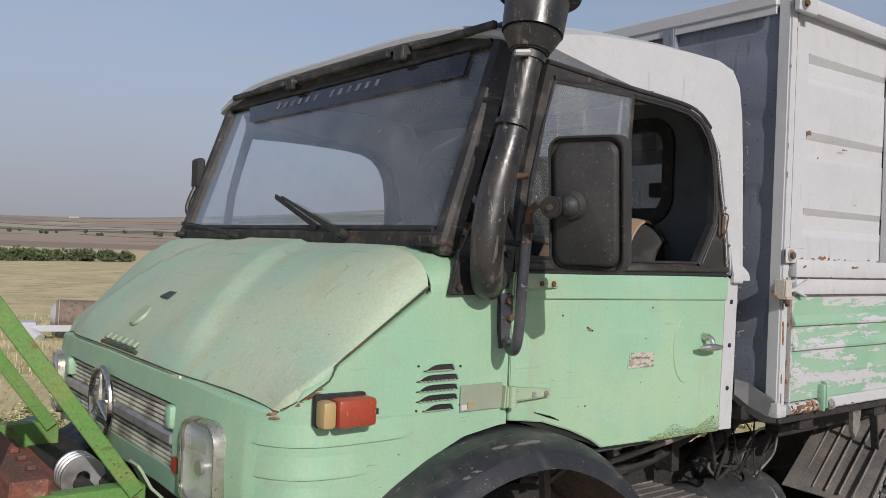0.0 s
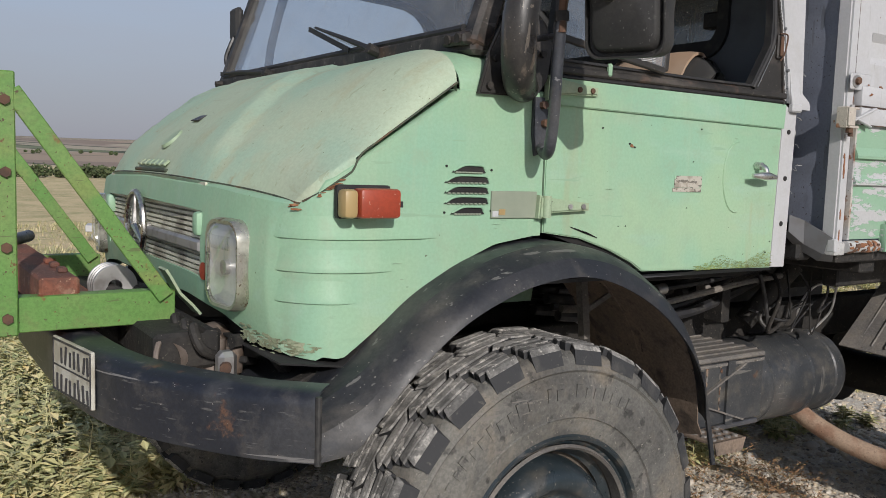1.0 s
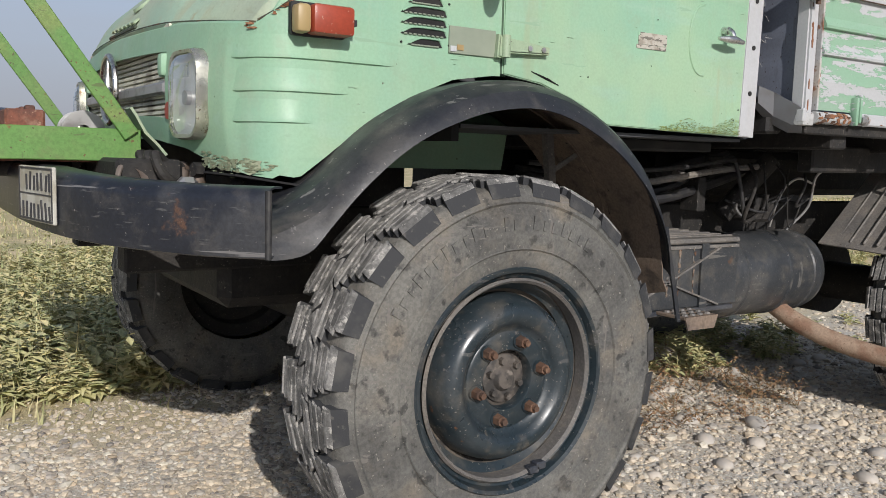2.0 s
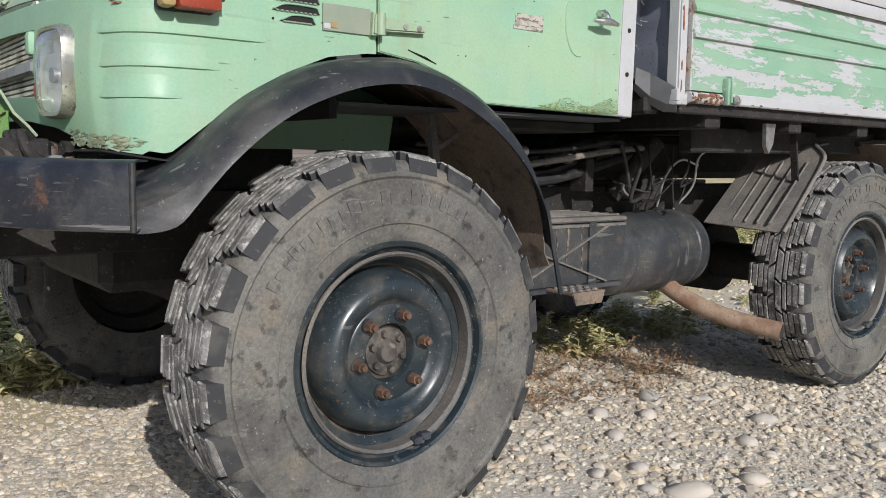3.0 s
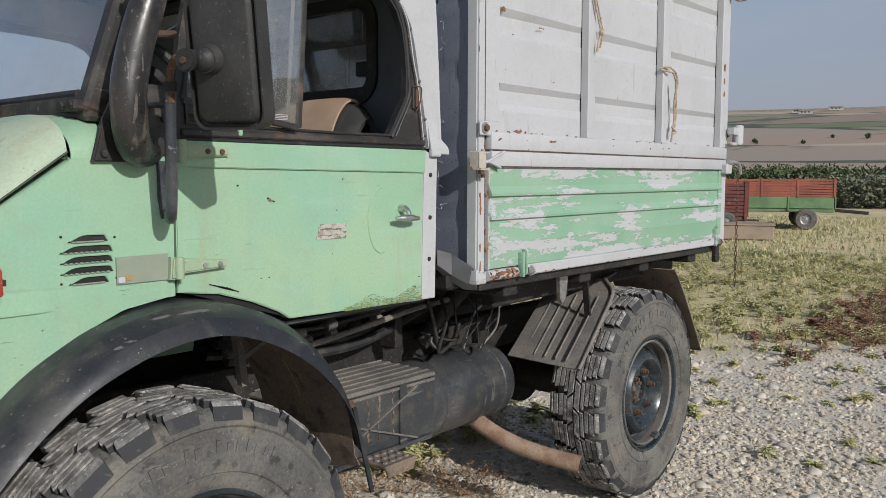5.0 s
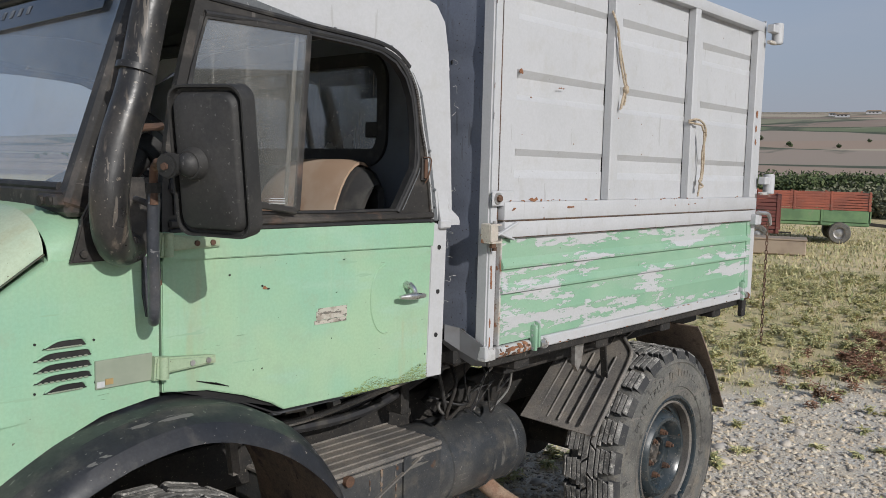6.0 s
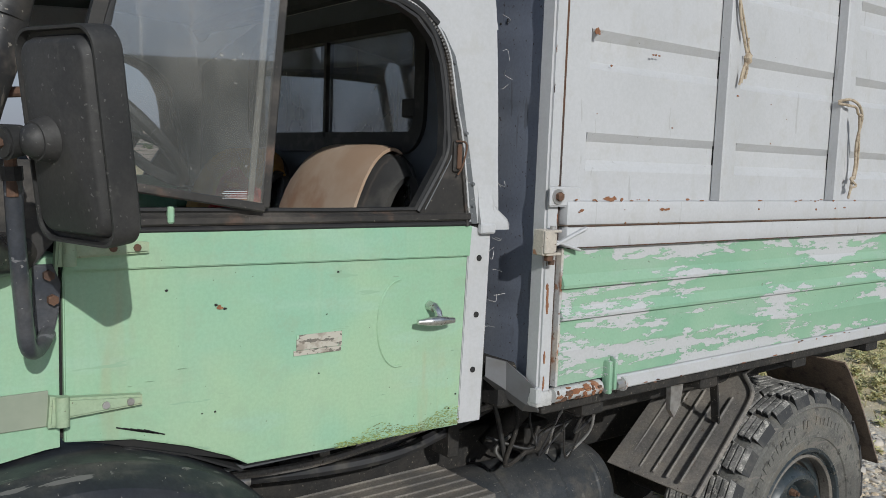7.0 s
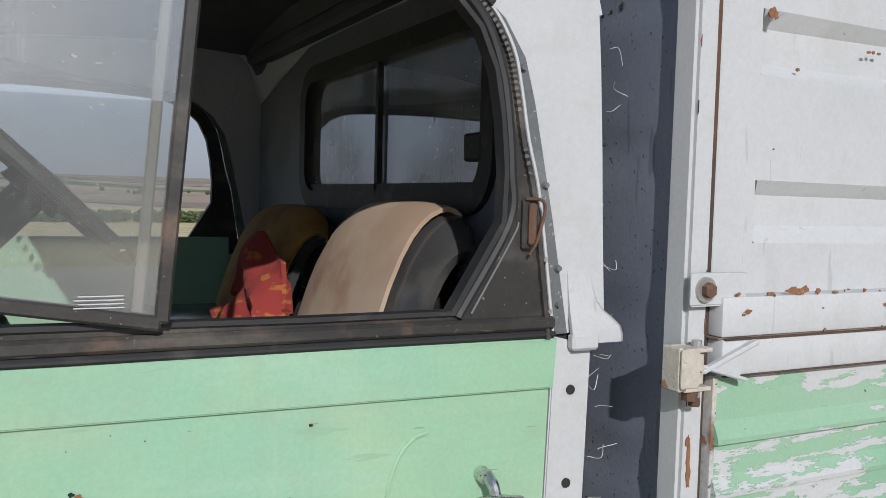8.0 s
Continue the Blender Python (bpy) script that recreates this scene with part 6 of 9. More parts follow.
        part("clamp", rod((x, 0.385, 0.86 + 0.012 * k), (x + 0.03, 0.385, 0.862 + 0.012 * k), 0.02, seg=12), (STEEL, GRIME, DUSTY)[k % 3], truck)
    part("cable", tube([(0.40, 0.33, 0.905), (0.70, 0.335, 0.885), (1.0, 0.33, 0.915), (1.22, 0.32, 0.945), (1.40, 0.31, 0.96)], 0.011, 8, 6), DUSTY, truck, "dusty grey cable")
    part("cable", tube([(0.40, 0.35, 0.955), (0.72, 0.345, 0.935), (1.05, 0.35, 0.950), (1.30, 0.33, 0.985)], 0.008, 8, 6), HOSE, truck)
    part("fitting", rod((0.62, 0.33, 0.935), (0.70, 0.33, 0.930), 0.017, 0.015, 12), DUSTY, truck, "pale dusty pipe fitting")
    part("bracket", box(1.16, 1.20, 0.36, 0.44, 0.80, 0.92, 0.004), GRIME, truck)
    part("valve", box(1.44, 1.55, 0.33, 0.45, 0.76, 0.86, 0.012), GRIME, truck)
    part("hook_bracket", plate([(1.64, 1.05), (1.70, 1.05), (1.69, 0.98), (1.665, 0.945), (1.645, 0.97)], -0.035, -0.02), STEEL, truck, "bare steel hook under the bed")
    # battery box with the ribbed step on top
    bx = part("battery_box", box(0.62, 1.25, 0.245, 0.58, 0.490, 0.705, 0.008), TANK, truck, "black steel battery box with a ribbed step lid")
    lid = part("step_lid", box(0.61, 1.24, 0.235, 0.59, 0.705, 0.722, 0.005), DUSTY, bx)
    for k in range(7):
        y = 0.26 + 0.047 * k
        part("step_rib", box(0.63, 1.23, y, y + 0.016, 0.722, 0.729, 0.003), DUSTY, bx)
    for p, q in (((0.70, 0.50), (1.14, 0.69)), ((0.70, 0.65), (1.14, 0.50))):
        part("brace", beam((p[0], 0.240, p[1]), (q[0], 0.240, q[1]), 0.006, 0.013, up=(0, 1, 0)), DUSTY, bx)
    part("box_bolt", rod((0.80, 0.245, 0.690), (0.80, 0.225, 0.690), 0.018, seg=12), RUSTY, bx, "rusty bolt")
    part("box_strap", box(1.05, 1.085, 0.236, 0.246, 0.49, 0.705), TANK, bx)
    rng = random.Random(14)
    for x in (0.90, 0.955, 1.02):
        for k in range(9):
            z = 0.695 - 0.018 * k - 0.008 * rng.random()
            part("rust_run", splat(x + rng.gauss(0, 0.003), 0.2445, z, rng.uniform(0.002, 0.007), rng.uniform(0.006, 0.014), rng, 0.0008), rng.choice((BROWN, DUSTY, RUSTY)), bx, smooth=0)
    part("box_rim", beam((0.66, 0.243, 0.52), (0.66, 0.243, 0.70), 0.012, 0.006), DUSTY, bx)
    part("box_rim", beam((0.66, 0.243, 0.694), (1.24, 0.243, 0.694), 0.006, 0.010), DUSTY, bx)
    part("box_edge", box(0.56, 1.22, 0.235, 0.255, 0.478, 0.494, 0.003), BLACK, bx)
    step = part("foot_step", box(0.85, 1.00, 0.12, 0.24, 0.486, 0.496, 0.002), BROWN, truck, "rusty perforated step")
    part("step_edge", plate([(0.85, 0.496), (1.00, 0.496), (0.985, 0.455), (0.865, 0.455)], 0.118, 0.124), BROWN, step)
    for k in range(4):
        for j in range(3):
            part("grip", rod((0.873 + 0.034 * k, 0.142 + 0.036 * j, 0.496), (0.873 + 0.034 * k, 0.142 + 0.036 * j, 0.502), 0.011, 0.009, 8), DUSTY, step)
    # air tank
    a = Vector((1.22, 0.43, 0.562))
    bm = bmesh.new()
    prof = [(0.0, 0.02), (0.09, 0.0), (0.135, 0.008), (0.150, 0.035), (0.155, 0.06), (0.155, 0.14), (0.160, 0.144), (0.160, 0.154), (0.155, 0.158), (0.1545, 0.26), (0.1575, 0.29), (0.155, 0.32), (0.155, 0.395), (0.161, 0.400), (0.161, 0.408), (0.155, 0.413), (0.154, 0.55), (0.159, 0.556), (0.159, 0.572), (0.155, 0.578), (0.155, 0.60), (0.148, 0.632), (0.13, 0.652), (0.07, 0.662), (0.0, 0.664)]
    seg = 48
    rings = [[bm.verts.new((a.x + t * 0.93, a.y + r * math.cos(g), a.z + r * math.sin(g))) for g in (2 * math.pi * k / seg for k in range(seg))] if r else [bm.verts.new((a.x + t * 0.93, a.y, a.z))] for r, t in prof]
    for p, q in zip(rings, rings[1:]):
        for k in range(seg):
            if len(p) == 1:
                bm.faces.new((p[0], q[k], q[(k + 1) % seg]))
            elif len(q) == 1:
                bm.faces.new((p[k], p[(k + 1) % seg], q[0]))
            else:
                bm.faces.new((p[k], p[(k + 1) % seg], q[(k + 1) % seg], q[k]))
    tank = part("air_tank", bm, TANK, truck, "dusty black compressed-air tank")
    # exhaust
    ex = part("exhaust_pipe", tube([(1.62, 0.50, 0.62), (1.62, 0.44, 0.50), (1.64, 0.33, 0.415), (1.675, 0.20, 0.355), (1.72, 0.07, 0.320), (1.765, -0.065, 0.300)], 0.034, 18, 6), EXHAUST, truck, "rusty pale brown exhaust pipe")
    d = (Vector((1.765, -0.065, 0.300)) - Vector((1.72, 0.07, 0.320))).normalized()
    part("pipe_mouth", rod(Vector((1.765, -0.065, 0.300)), Vector((1.765, -0.065, 0.300)) + d * 0.002, 0.029, seg=18), DARK, ex)
    # mudguards of the rear wheel
    p0, p1 = Vector((1.81, 0, 0.662)), Vector((2.17, 0, 0.985))
    n = Vector((-(p1 - p0).z, 0, (p1 - p0).x)).normalized()
    rows = []
    for k in range(17):
        t = k / 16
        q = p0.lerp(p1, t) - n * (0.003 * math.sin(math.pi * t))
        near = -0.005 + 0.07 * max(0.0, (t - 0.80) / 0.20) ** 2
        rows.append([(q.x + 0.035 * (1 - u) * (1 - t), near + (0.32 - near) * u, q.z + 0.014 * (1 - t) * u - 0.008 * (1 - t) * (1 - u)) for u in (0.0, 0.05, 0.2, 0.4, 0.6, 0.8, 1.0)])
    rows.append([(2.34, 0.10 + 0.22 * u, 1.0) for u in (0.0, 0.05, 0.2, 0.4, 0.6, 0.8, 1.0)])
    flap = part("front_mudguard", grid(rows, 0.006), DUSTY, truck, "dusty ribbed mudguard before the wheel")
    for k in range(5):
        y = 0.055 + 0.052 * k
        part("rib", beam(p0.lerp(p1, 0.08) + Vector((0, y, 0.012 * y)) - n * 0.006, p0.lerp(p1, 0.80) + Vector((0, y, 0)) - n * 0.002, 0.007, 0.010, 0.002), DUSTY, flap)
    part("edge_roll", tube([Vector(row[0]) + n * 0.003 for row in rows[::2]], 0.008, 8, 3), DUSTY, flap)
    part("front_mudguard", grid([[(x, far_y(y), z) for x, y, z in row] for row in rows], 0.006), DUSTY, truck, "dusty ribbed mudguard before the wheel")
    part("stay_bar", beam((2.02, 0.06, 0.845), (1.98, 0.06, 1.06), 0.03, 0.008, 0.002), GRIME, flap)
    rows = []
    for k in range(13):
        t = k / 12
        x = 2.60 + 0.33 * t
        z = 1.00 - 0.43 * t ** 1.15
        rows.append([(x, yy, z) for yy in (-0.06, 0.03, 0.12, 0.21, 0.30)])
    part("rear_mudguard", grid(rows, 0.006), BROWN, truck, "rusty brown mudguard behind the wheel")
    part("rear_mudguard", grid([[(x, far_y(y), z) for x, y, z in row] for row in rows], 0.006), BROWN, truck, "rusty brown mudguard behind the wheel")
    part("mudguard_stay", beam((2.58, 0.1, 1.0), (2.95, 0.1, 1.03), 0.02, 0.02), GRIME, truck)


build_nose()
build_hood()
build_grille()
build_headlight(False)
build_headlight(True)
build_front_details()
build_bumper()
build_fender(False)
build_fender(True)
build_wheel(0.0, -0.135, 1, 0.0, "front wheel with chunky tyre and rusty nuts")
build_wheel(0.0, far_y(-0.135), -1, 0.0, "front wheel with chunky tyre and rusty nuts")
build_wheel(2.38, -0.06, 1, 0.035, "rear wheel with chunky tyre and a deep black rim")
build_wheel(2.38, far_y(-0.06), -1, 0.035, "rear wheel with chunky tyre and a deep black rim")
build_chassis()

# ---- cab: doors, windows, roof, inside ----
WINDOW = [(0.062, 1.548), (0.058, 1.62), (0.072, 1.74), (0.104, 1.87), (0.140, 1.985), (0.30, 1.988), (0.45, 1.986), (0.60, 1.980), (0.68, 1.972), (0.735, 1.950), (0.775, 1.912), (0.800, 1.86), (0.812, 1.80), (0.819, 1.73), (0.817, 1.662), (0.745, 1.545), (0.55, 1.544), (0.30, 1.546)]
DOOR_TOP = [(0.035, 1.508), (0.036, 1.62), (0.052, 1.75), (0.088, 1.90), (0.120, 2.022), (0.30, 2.010), (0.45, 2.001), (0.61, 1.993), (0.69, 1.985), (0.745, 1.967), (0.790, 1.936), (0.822, 1.889), (0.836, 1.840), (0.850, 1.772), (0.871, 1.693), (0.899, 1.512), (0.55, 1.511), (0.30, 1.512)]
TRIM_EDGE = [(0.105, 2.072), (0.30, 2.038), (0.45, 2.014), (0.61, 2.001), (0.70, 1.991), (0.765, 1.963), (0.812, 1.927), (0.845, 1.879), (0.862, 1.822), (0.876, 1.760), (0.897, 1.665), (0.927, 1.512)]
ROOF_SIDE = [(0.082, 2.088), (0.30, 2.126), (0.48, 2.141), (0.70, 2.148), (0.83, 2.148), (0.905, 2.130), (0.942, 2.085), (0.960, 2.00), (0.971, 1.88), (0.979, 1.76), (0.984, 1.66), (0.994, 1.512)]


def build_door(flip):
    """Lower skin in two pressings, the black window frame above, hinges and handle."""
    def put(bm):
        if flip:
            bm.transform(Matrix.Translation((0, 2 * CENTRE, 0)) @ Matrix.Diagonal((1, -1, 1, 1)))
        return bm

    low = [(0.035, 1.454), (0.901, 1.444), (0.890, 1.045), (0.368, 1.055), (0.33, 1.078), (0.25, 1.112), (0.15, 1.143), (0.036, 1.158)]
    high = [(0.035, 1.512), (0.906, 1.507), (0.902, 1.439), (0.035, 1.449)]
    door = part("door", put(plate(low, 0.0, 0.03, 0.0025)), GREEN, truck, "pale green steel door with a chrome handle")
    part("door_upper_skin", put(plate(high, -0.0075, 0.03, 0.002)), GREEN, door)
    part("door_gap", put(plate([(0.026, 1.53), (0.975, 1.52), (0.972, 1.05), (0.36, 1.06), (0.026, 1.165)], 0.012, 0.028)), DARK, door)
    part("window_frame", put(ring_plate(DOOR_TOP, WINDOW, -0.004, 0.014)), FRAME, door, "black window frame with worn paint")
    inner = [(x + (0.43 - x) * 0.018, z + (1.77 - z) * 0.025) for x, z in WINDOW]
    part("window_seal", put(ring_plate(WINDOW, inner, -0.010, 0.012)), SEAL, door)
    part("seal_bead", put(tube([(x + 0.005 * (1 if x > 0.7 else 0), -0.006, z + (0.005 if z > 1.9 else -0.003 if z < 1.56 else 0)) for x, z in WINDOW[4:16]], 0.0075, 8, 5)), SEAL, door, "shiny black rubber bead")
    part("bright_edge", put(tube([(0.838, -0.006, 1.664), (0.829, -0.007, 1.644), (0.770, -0.007, 1.546)], 0.0016, 6, 4)), TRIM, door)
    part("sill_strip", put(box(0.05, 0.90, -0.012, 0.0, 1.520, 1.538, 0.004)), FRAME, door, "rusty brown sill strip")
    part("sill_rubber", put(box(0.05, 0.905, -0.009, 0.004, 1.508, 1.519, 0.004)), SEAL, door)
    if flip:
        part("inner_panel", put(box(0.10, 0.86, 0.032, 0.04, 1.08, 1.56, 0.003)), GREEN, door)
        return
    # handle
    part("handle_plate", rod((0.795, -0.002, 1.333), (0.795, -0.020, 1.330), 0.011, 0.009, 14), CHROME, door, "chrome handle boss")
    part("handle", tube([(0.742, -0.032, 1.305), (0.775, -0.037, 1.305), (0.80, -0.039, 1.305), (0.838, -0.036, 1.302)], [0.005, 0.010, 0.011, 0.006], 12, 6), CHROME, door, "chrome door handle")
    part("handle_neck", tube([(0.795, -0.016, 1.336), (0.797, -0.03, 1.325), (0.798, -0.036, 1.312)], [0.008, 0.008, 0.007], 10, 5), CHROME, door)
    # recess pressing behind the handle
    arc = [(0.715 + 0.055 * math.cos(radians(a)), -0.0005, 1.300 + 0.095 * math.sin(radians(a))) for a in range(90, 281, 19)]
    part("handle_recess_edge", tube(arc, 0.0028, 6, 3), GREEN, door)
    # hinges
    for x0, x1, z, h in ((0.022, 0.160, 1.219, 0.027), (0.035, 0.172, 1.486, 0.028)):
        hinge = part("hinge", plate([(x0 - 0.016, z - h), (x0 + 0.008, z - h), (x0 + 0.012, z - h * 0.55), (x1, z - h * 0.35), (x1, z + h * 0.3), (x0 + 0.012, z + h * 0.75), (x0 - 0.012, z + h * 0.95)], -0.020, -0.001, 0.004), HINGE, door, "pale green strap hinge")
        part("hinge_pin", rod((x0 + 0.006, -0.020, z - h * 0.95), (x0 + 0.006, -0.020, z + h * 0.9), 0.011, seg=12), HINGE, hinge)
        for xx in (x0 + 0.075, x1 - 0.022):
            part("hinge_bolt", rod((xx, -0.018, z), (xx, -0.024, z), 0.0065, seg=8), RUSTY if z > 1.4 else STEEL, hinge)
    # torn label, rust holes, moss
    part("torn_label", box(0.468, 0.572, -0.0018, 0.001, 1.268, 1.298), LABEL, door, "torn faded label")
    part("label_strip", box(0.462, 0.57, -0.0024, 0.001, 1.257, 1.267), LABEL, door)
    rng = random.Random(2)
    for x, z, r in ((0.307, 1.367, 0.006), (0.318, 1.364, 0.004), (0.300, 1.372, 0.003), (0.208, 1.405, 0.003), (0.56, 1.42, 0.0025), (0.30, 1.17, 0.0025), (0.275, 1.17, 0.002), (0.52, 1.215, 0.002), (0.535, 1.335, 0.002), (0.86, 1.09, 0.003), (0.88, 1.12, 0.003)):
        part("rust_spot", splat(x, -0.0002, z, r * 1.1, r * 0.8, rng, 0.0006), STAIN if r > 0.005 else DARK, door, smooth=0)
    bm = bmesh.new()
    for _ in range(1100):
        x = 0.56 + 0.33 * rng.random() ** 0.8
        top = 0.010 + 0.036 * smoothstep(0.5, 0.75, x) * (0.6 + 0.4 * math.sin(x * 31))
        z = 1.050 + top * rng.random() ** 1.6
        s = rng.uniform(0.0006, 0.0019)
        a = rng.gauss(0.25, 0.5)
        bm.faces.new([bm.verts.new((x + s * k * math.cos(a + t), -rng.uniform(0.001, 0.004), z + s * math.sin(a + t) * 0.6)) for t, k in ((0, 2.4), (1.57, 1), (3.14, 2.4), (4.71, 1))])
    part("moss", bm, MOSS, door, "green moss along the bottom edge", smooth=0)
    for k in range(5):
        part("scratch", beam((0.12 + 0.012 * k, -0.0012, 1.17 - 0.003 * k), (0.165 + 0.010 * k, -0.0012, 1.155 - 0.003 * k), 0.002, 0.0022, up=(0, 1, 0)), DARK, door)
    # the front pane swung outward, with its own frame
    top_l, top_r, bot_r, bot_l = Vector((0.135, 0.0, 1.985)), Vector((0.423, -0.015, 1.985)), Vector((0.385, -0.022, 1.552)), Vector((0.055, -0.004, 1.602))
    wing = part("wing_window", grid([[top_l, top_r], [bot_l, bot_r]], 0.004), SIDE_GLASS, door, "dusty wing window swung outward")
    wing.visible_shadow = False
    for p, q, wd, mat_ in ((top_r, bot_r, 0.017, FRAME), (bot_r, bot_l, 0.017, FRAME), (top_l, top_r, 0.016, FRAME), (top_l, bot_l, 0.012, SEAL)):
        part("pane_frame", beam(p, q, 0.012, wd, 0.003, up=(0, 0, 1) if abs((q - p).z) < 0.2 else (1, 0, 0)), mat_, door)
    part("pane_rail", beam(top_r + Vector((-0.024, 0.014, 0)), bot_r + Vector((-0.022, 0.018, 0)), 0.006, 0.012, 0.002, up=(1, 0, 0)), RAIL, door, "dusty brown guide rail")
    part("pane_clip", box(0.205, 0.217, -0.016, -0.004, 1.525, 1.555, 0.003), GREEN, door)
    for k in range(4):
        part("small_print", box(0.300 + 0.004 * (k % 2), 0.348, -0.0250, -0.0243, 1.570 + 0.0040 * k, 1.5712 + 0.0040 * k), FILM, door)


def build_windscreen():
    """Dark frame leaning back, one wide pane, wipers and a sun strip."""
    lo, hi = Vector((-0.135, 0, 1.560)), Vector((0.052, 0, 2.100))
    up = (hi - lo)

    def at(y, t, off=0.0):
        n = Vector((-up.z, 0, up.x)).normalized()
        return Vector((0, y, 0)) + lo + up * t + n * off

    y0, y1 = 0.035, far_y(0.035)
    frame_ = part("windscreen_frame", beam(at(y0, 0.03), at(y1, 0.03), 0.05, 0.06, 0.01), FRAME, truck, "worn dark windscreen frame")
    part("frame_top", beam(at(y0, 0.985), at(y1, 0.985), 0.05, 0.062, 0.01), FRAME, frame_)
    for y, t in ((y0, 0), (y1, 0)):
        part("frame_post", beam(at(y + (0.02 if y < CENTRE else -0.02), 0.0), at(y + (0.03 if y < CENTRE else -0.03), 1.0), 0.055, 0.05, 0.01, up=(0, 1, 0)), FRAME, frame_)
    for t in (0.072, 0.94):
        part("rubber_seal", tube([at(y0 + 0.05, t, 0.022), at(y1 - 0.05, t, 0.022)], 0.010, 8, 2), SEAL, frame_)
    pane = part("windscreen", grid([[at(y0 + 0.02, 0.05, 0.012), at(y1 - 0.02, 0.05, 0.012)], [at(y0 + 0.02, 0.96, 0.012), at(y1 - 0.02, 0.96, 0.012)]], 0.005), GLASS, truck, "dusty windscreen with a dark sun strip")
    pane.visible_shadow = False
    strip = part("sun_strip", grid([[at(0.17, 0.80, 0.020), at(1.42, 0.80, 0.020)], [at(0.17, 0.93, 0.020), at(1.47, 0.93, 0.020)]], 0.001), STRIPGLASS, pane, "dark see-through sun strip with faint pale bars")
    strip.visible_shadow = False
    rng = random.Random(3)
    for k in range(13):
        if k == 6:
            continue
        y = 1.22 - k * 0.052
        part("strip_bar", grid([[at(y, 0.852, 0.0225), at(y - 0.020, 0.852, 0.0225)], [at(y - 0.006, 0.890, 0.0225), at(y - 0.026, 0.890, 0.0225)]], 0.0006), FAINT, pane)
    # wipers
    for ya, yb, ta, tb in ((0.46, 0.90, 0.035, 0.245), (1.16, 1.62, 0.02, 0.085)):
        w = part("wiper", tube([at(ya, ta, 0.045), at((ya + yb) / 2, (ta + tb) / 2, 0.052), at(yb, tb, 0.036)], [0.009, 0.006, 0.004], 8, 4), SEAL, truck, "black wiper arm")
        part("blade", beam(at(ya + 0.16, ta + 0.035, 0.032), at(yb + 0.06, tb + 0.01, 0.030), 0.006, 0.014), SEAL, w)
        part("wiper_pivot", rod(at(ya, ta, 0.01), at(ya, ta, 0.055), 0.014, seg=10), GRIME, w)
    rows = []
    for x, drop in ((-0.205, 0.014), (-0.182, 0.006), (-0.172, 0.0), (-0.14, -0.002), (-0.10, -0.003), (-0.06, -0.003), (-0.02, -0.003)):
        line = [hood_point(1.0, math.copysign(1 - (1 - abs(k / 24 - 1)) ** 2.2, k - 24)) for k in range(49)]
        rows.append([(x, 0.001, 1.455), *[(x, p.y, p.z - drop - 0.012 * smoothstep(0.3, 0.1, abs(p.y - CENTRE))) for p in line], (x, far_y(0.001), 1.455)])
    part("cowl", grid(rows, 0.004), GREEN, truck, "green cowl with rust along the frame")
    for y in (0.06, 0.10, far_y(0.08)):
        part("frame_bolt", rod((-0.15, y, 1.582), (-0.180, y, 1.578), 0.011, seg=8), GRIME, frame_)
    part("frame_clamp", box(-0.175, -0.11, 0.04, 0.13, 1.566, 1.592, 0.006), FRAME, frame_)
    part("pillar_bracket", plate([(-0.168, 1.458), (-0.012, 1.460), (0.020, 1.50), (0.03, 1.58), (0.0, 1.63), (-0.10, 1.63), (-0.142, 1.548), (-0.150, 1.520)], -0.014, -0.003, 0.003), FRAME, truck, "dark plate that carries the snorkel")
    for x, z in ((-0.144, 1.476), (-0.128, 1.535), (0.000, 1.555)):
        part("plate_bolt", rod((x, -0.012, z), (x, -0.022, z), 0.008, seg=8), GRIME, truck)


def roof_z(x, y):
    w = min(1.0, abs(y - CENTRE) / (CENTRE - 0.012))
    crown = lerp([(0.0, 2.150), (0.1, 2.175), (0.35, 2.222), (0.7, 2.245), (0.88, 2.230), (0.945, 2.185), (0.98, 2.06)], x)
    edge = lerp([(0.0, 2.085), (0.08, 2.092), (0.3, 2.130), (0.5, 2.144), (0.7, 2.151), (0.84, 2.150), (0.905, 2.130), (0.942, 2.085), (0.962, 2.00), (0.98, 1.94)], x)
    return edge + (crown - edge) * (1 - w ** 4.5)


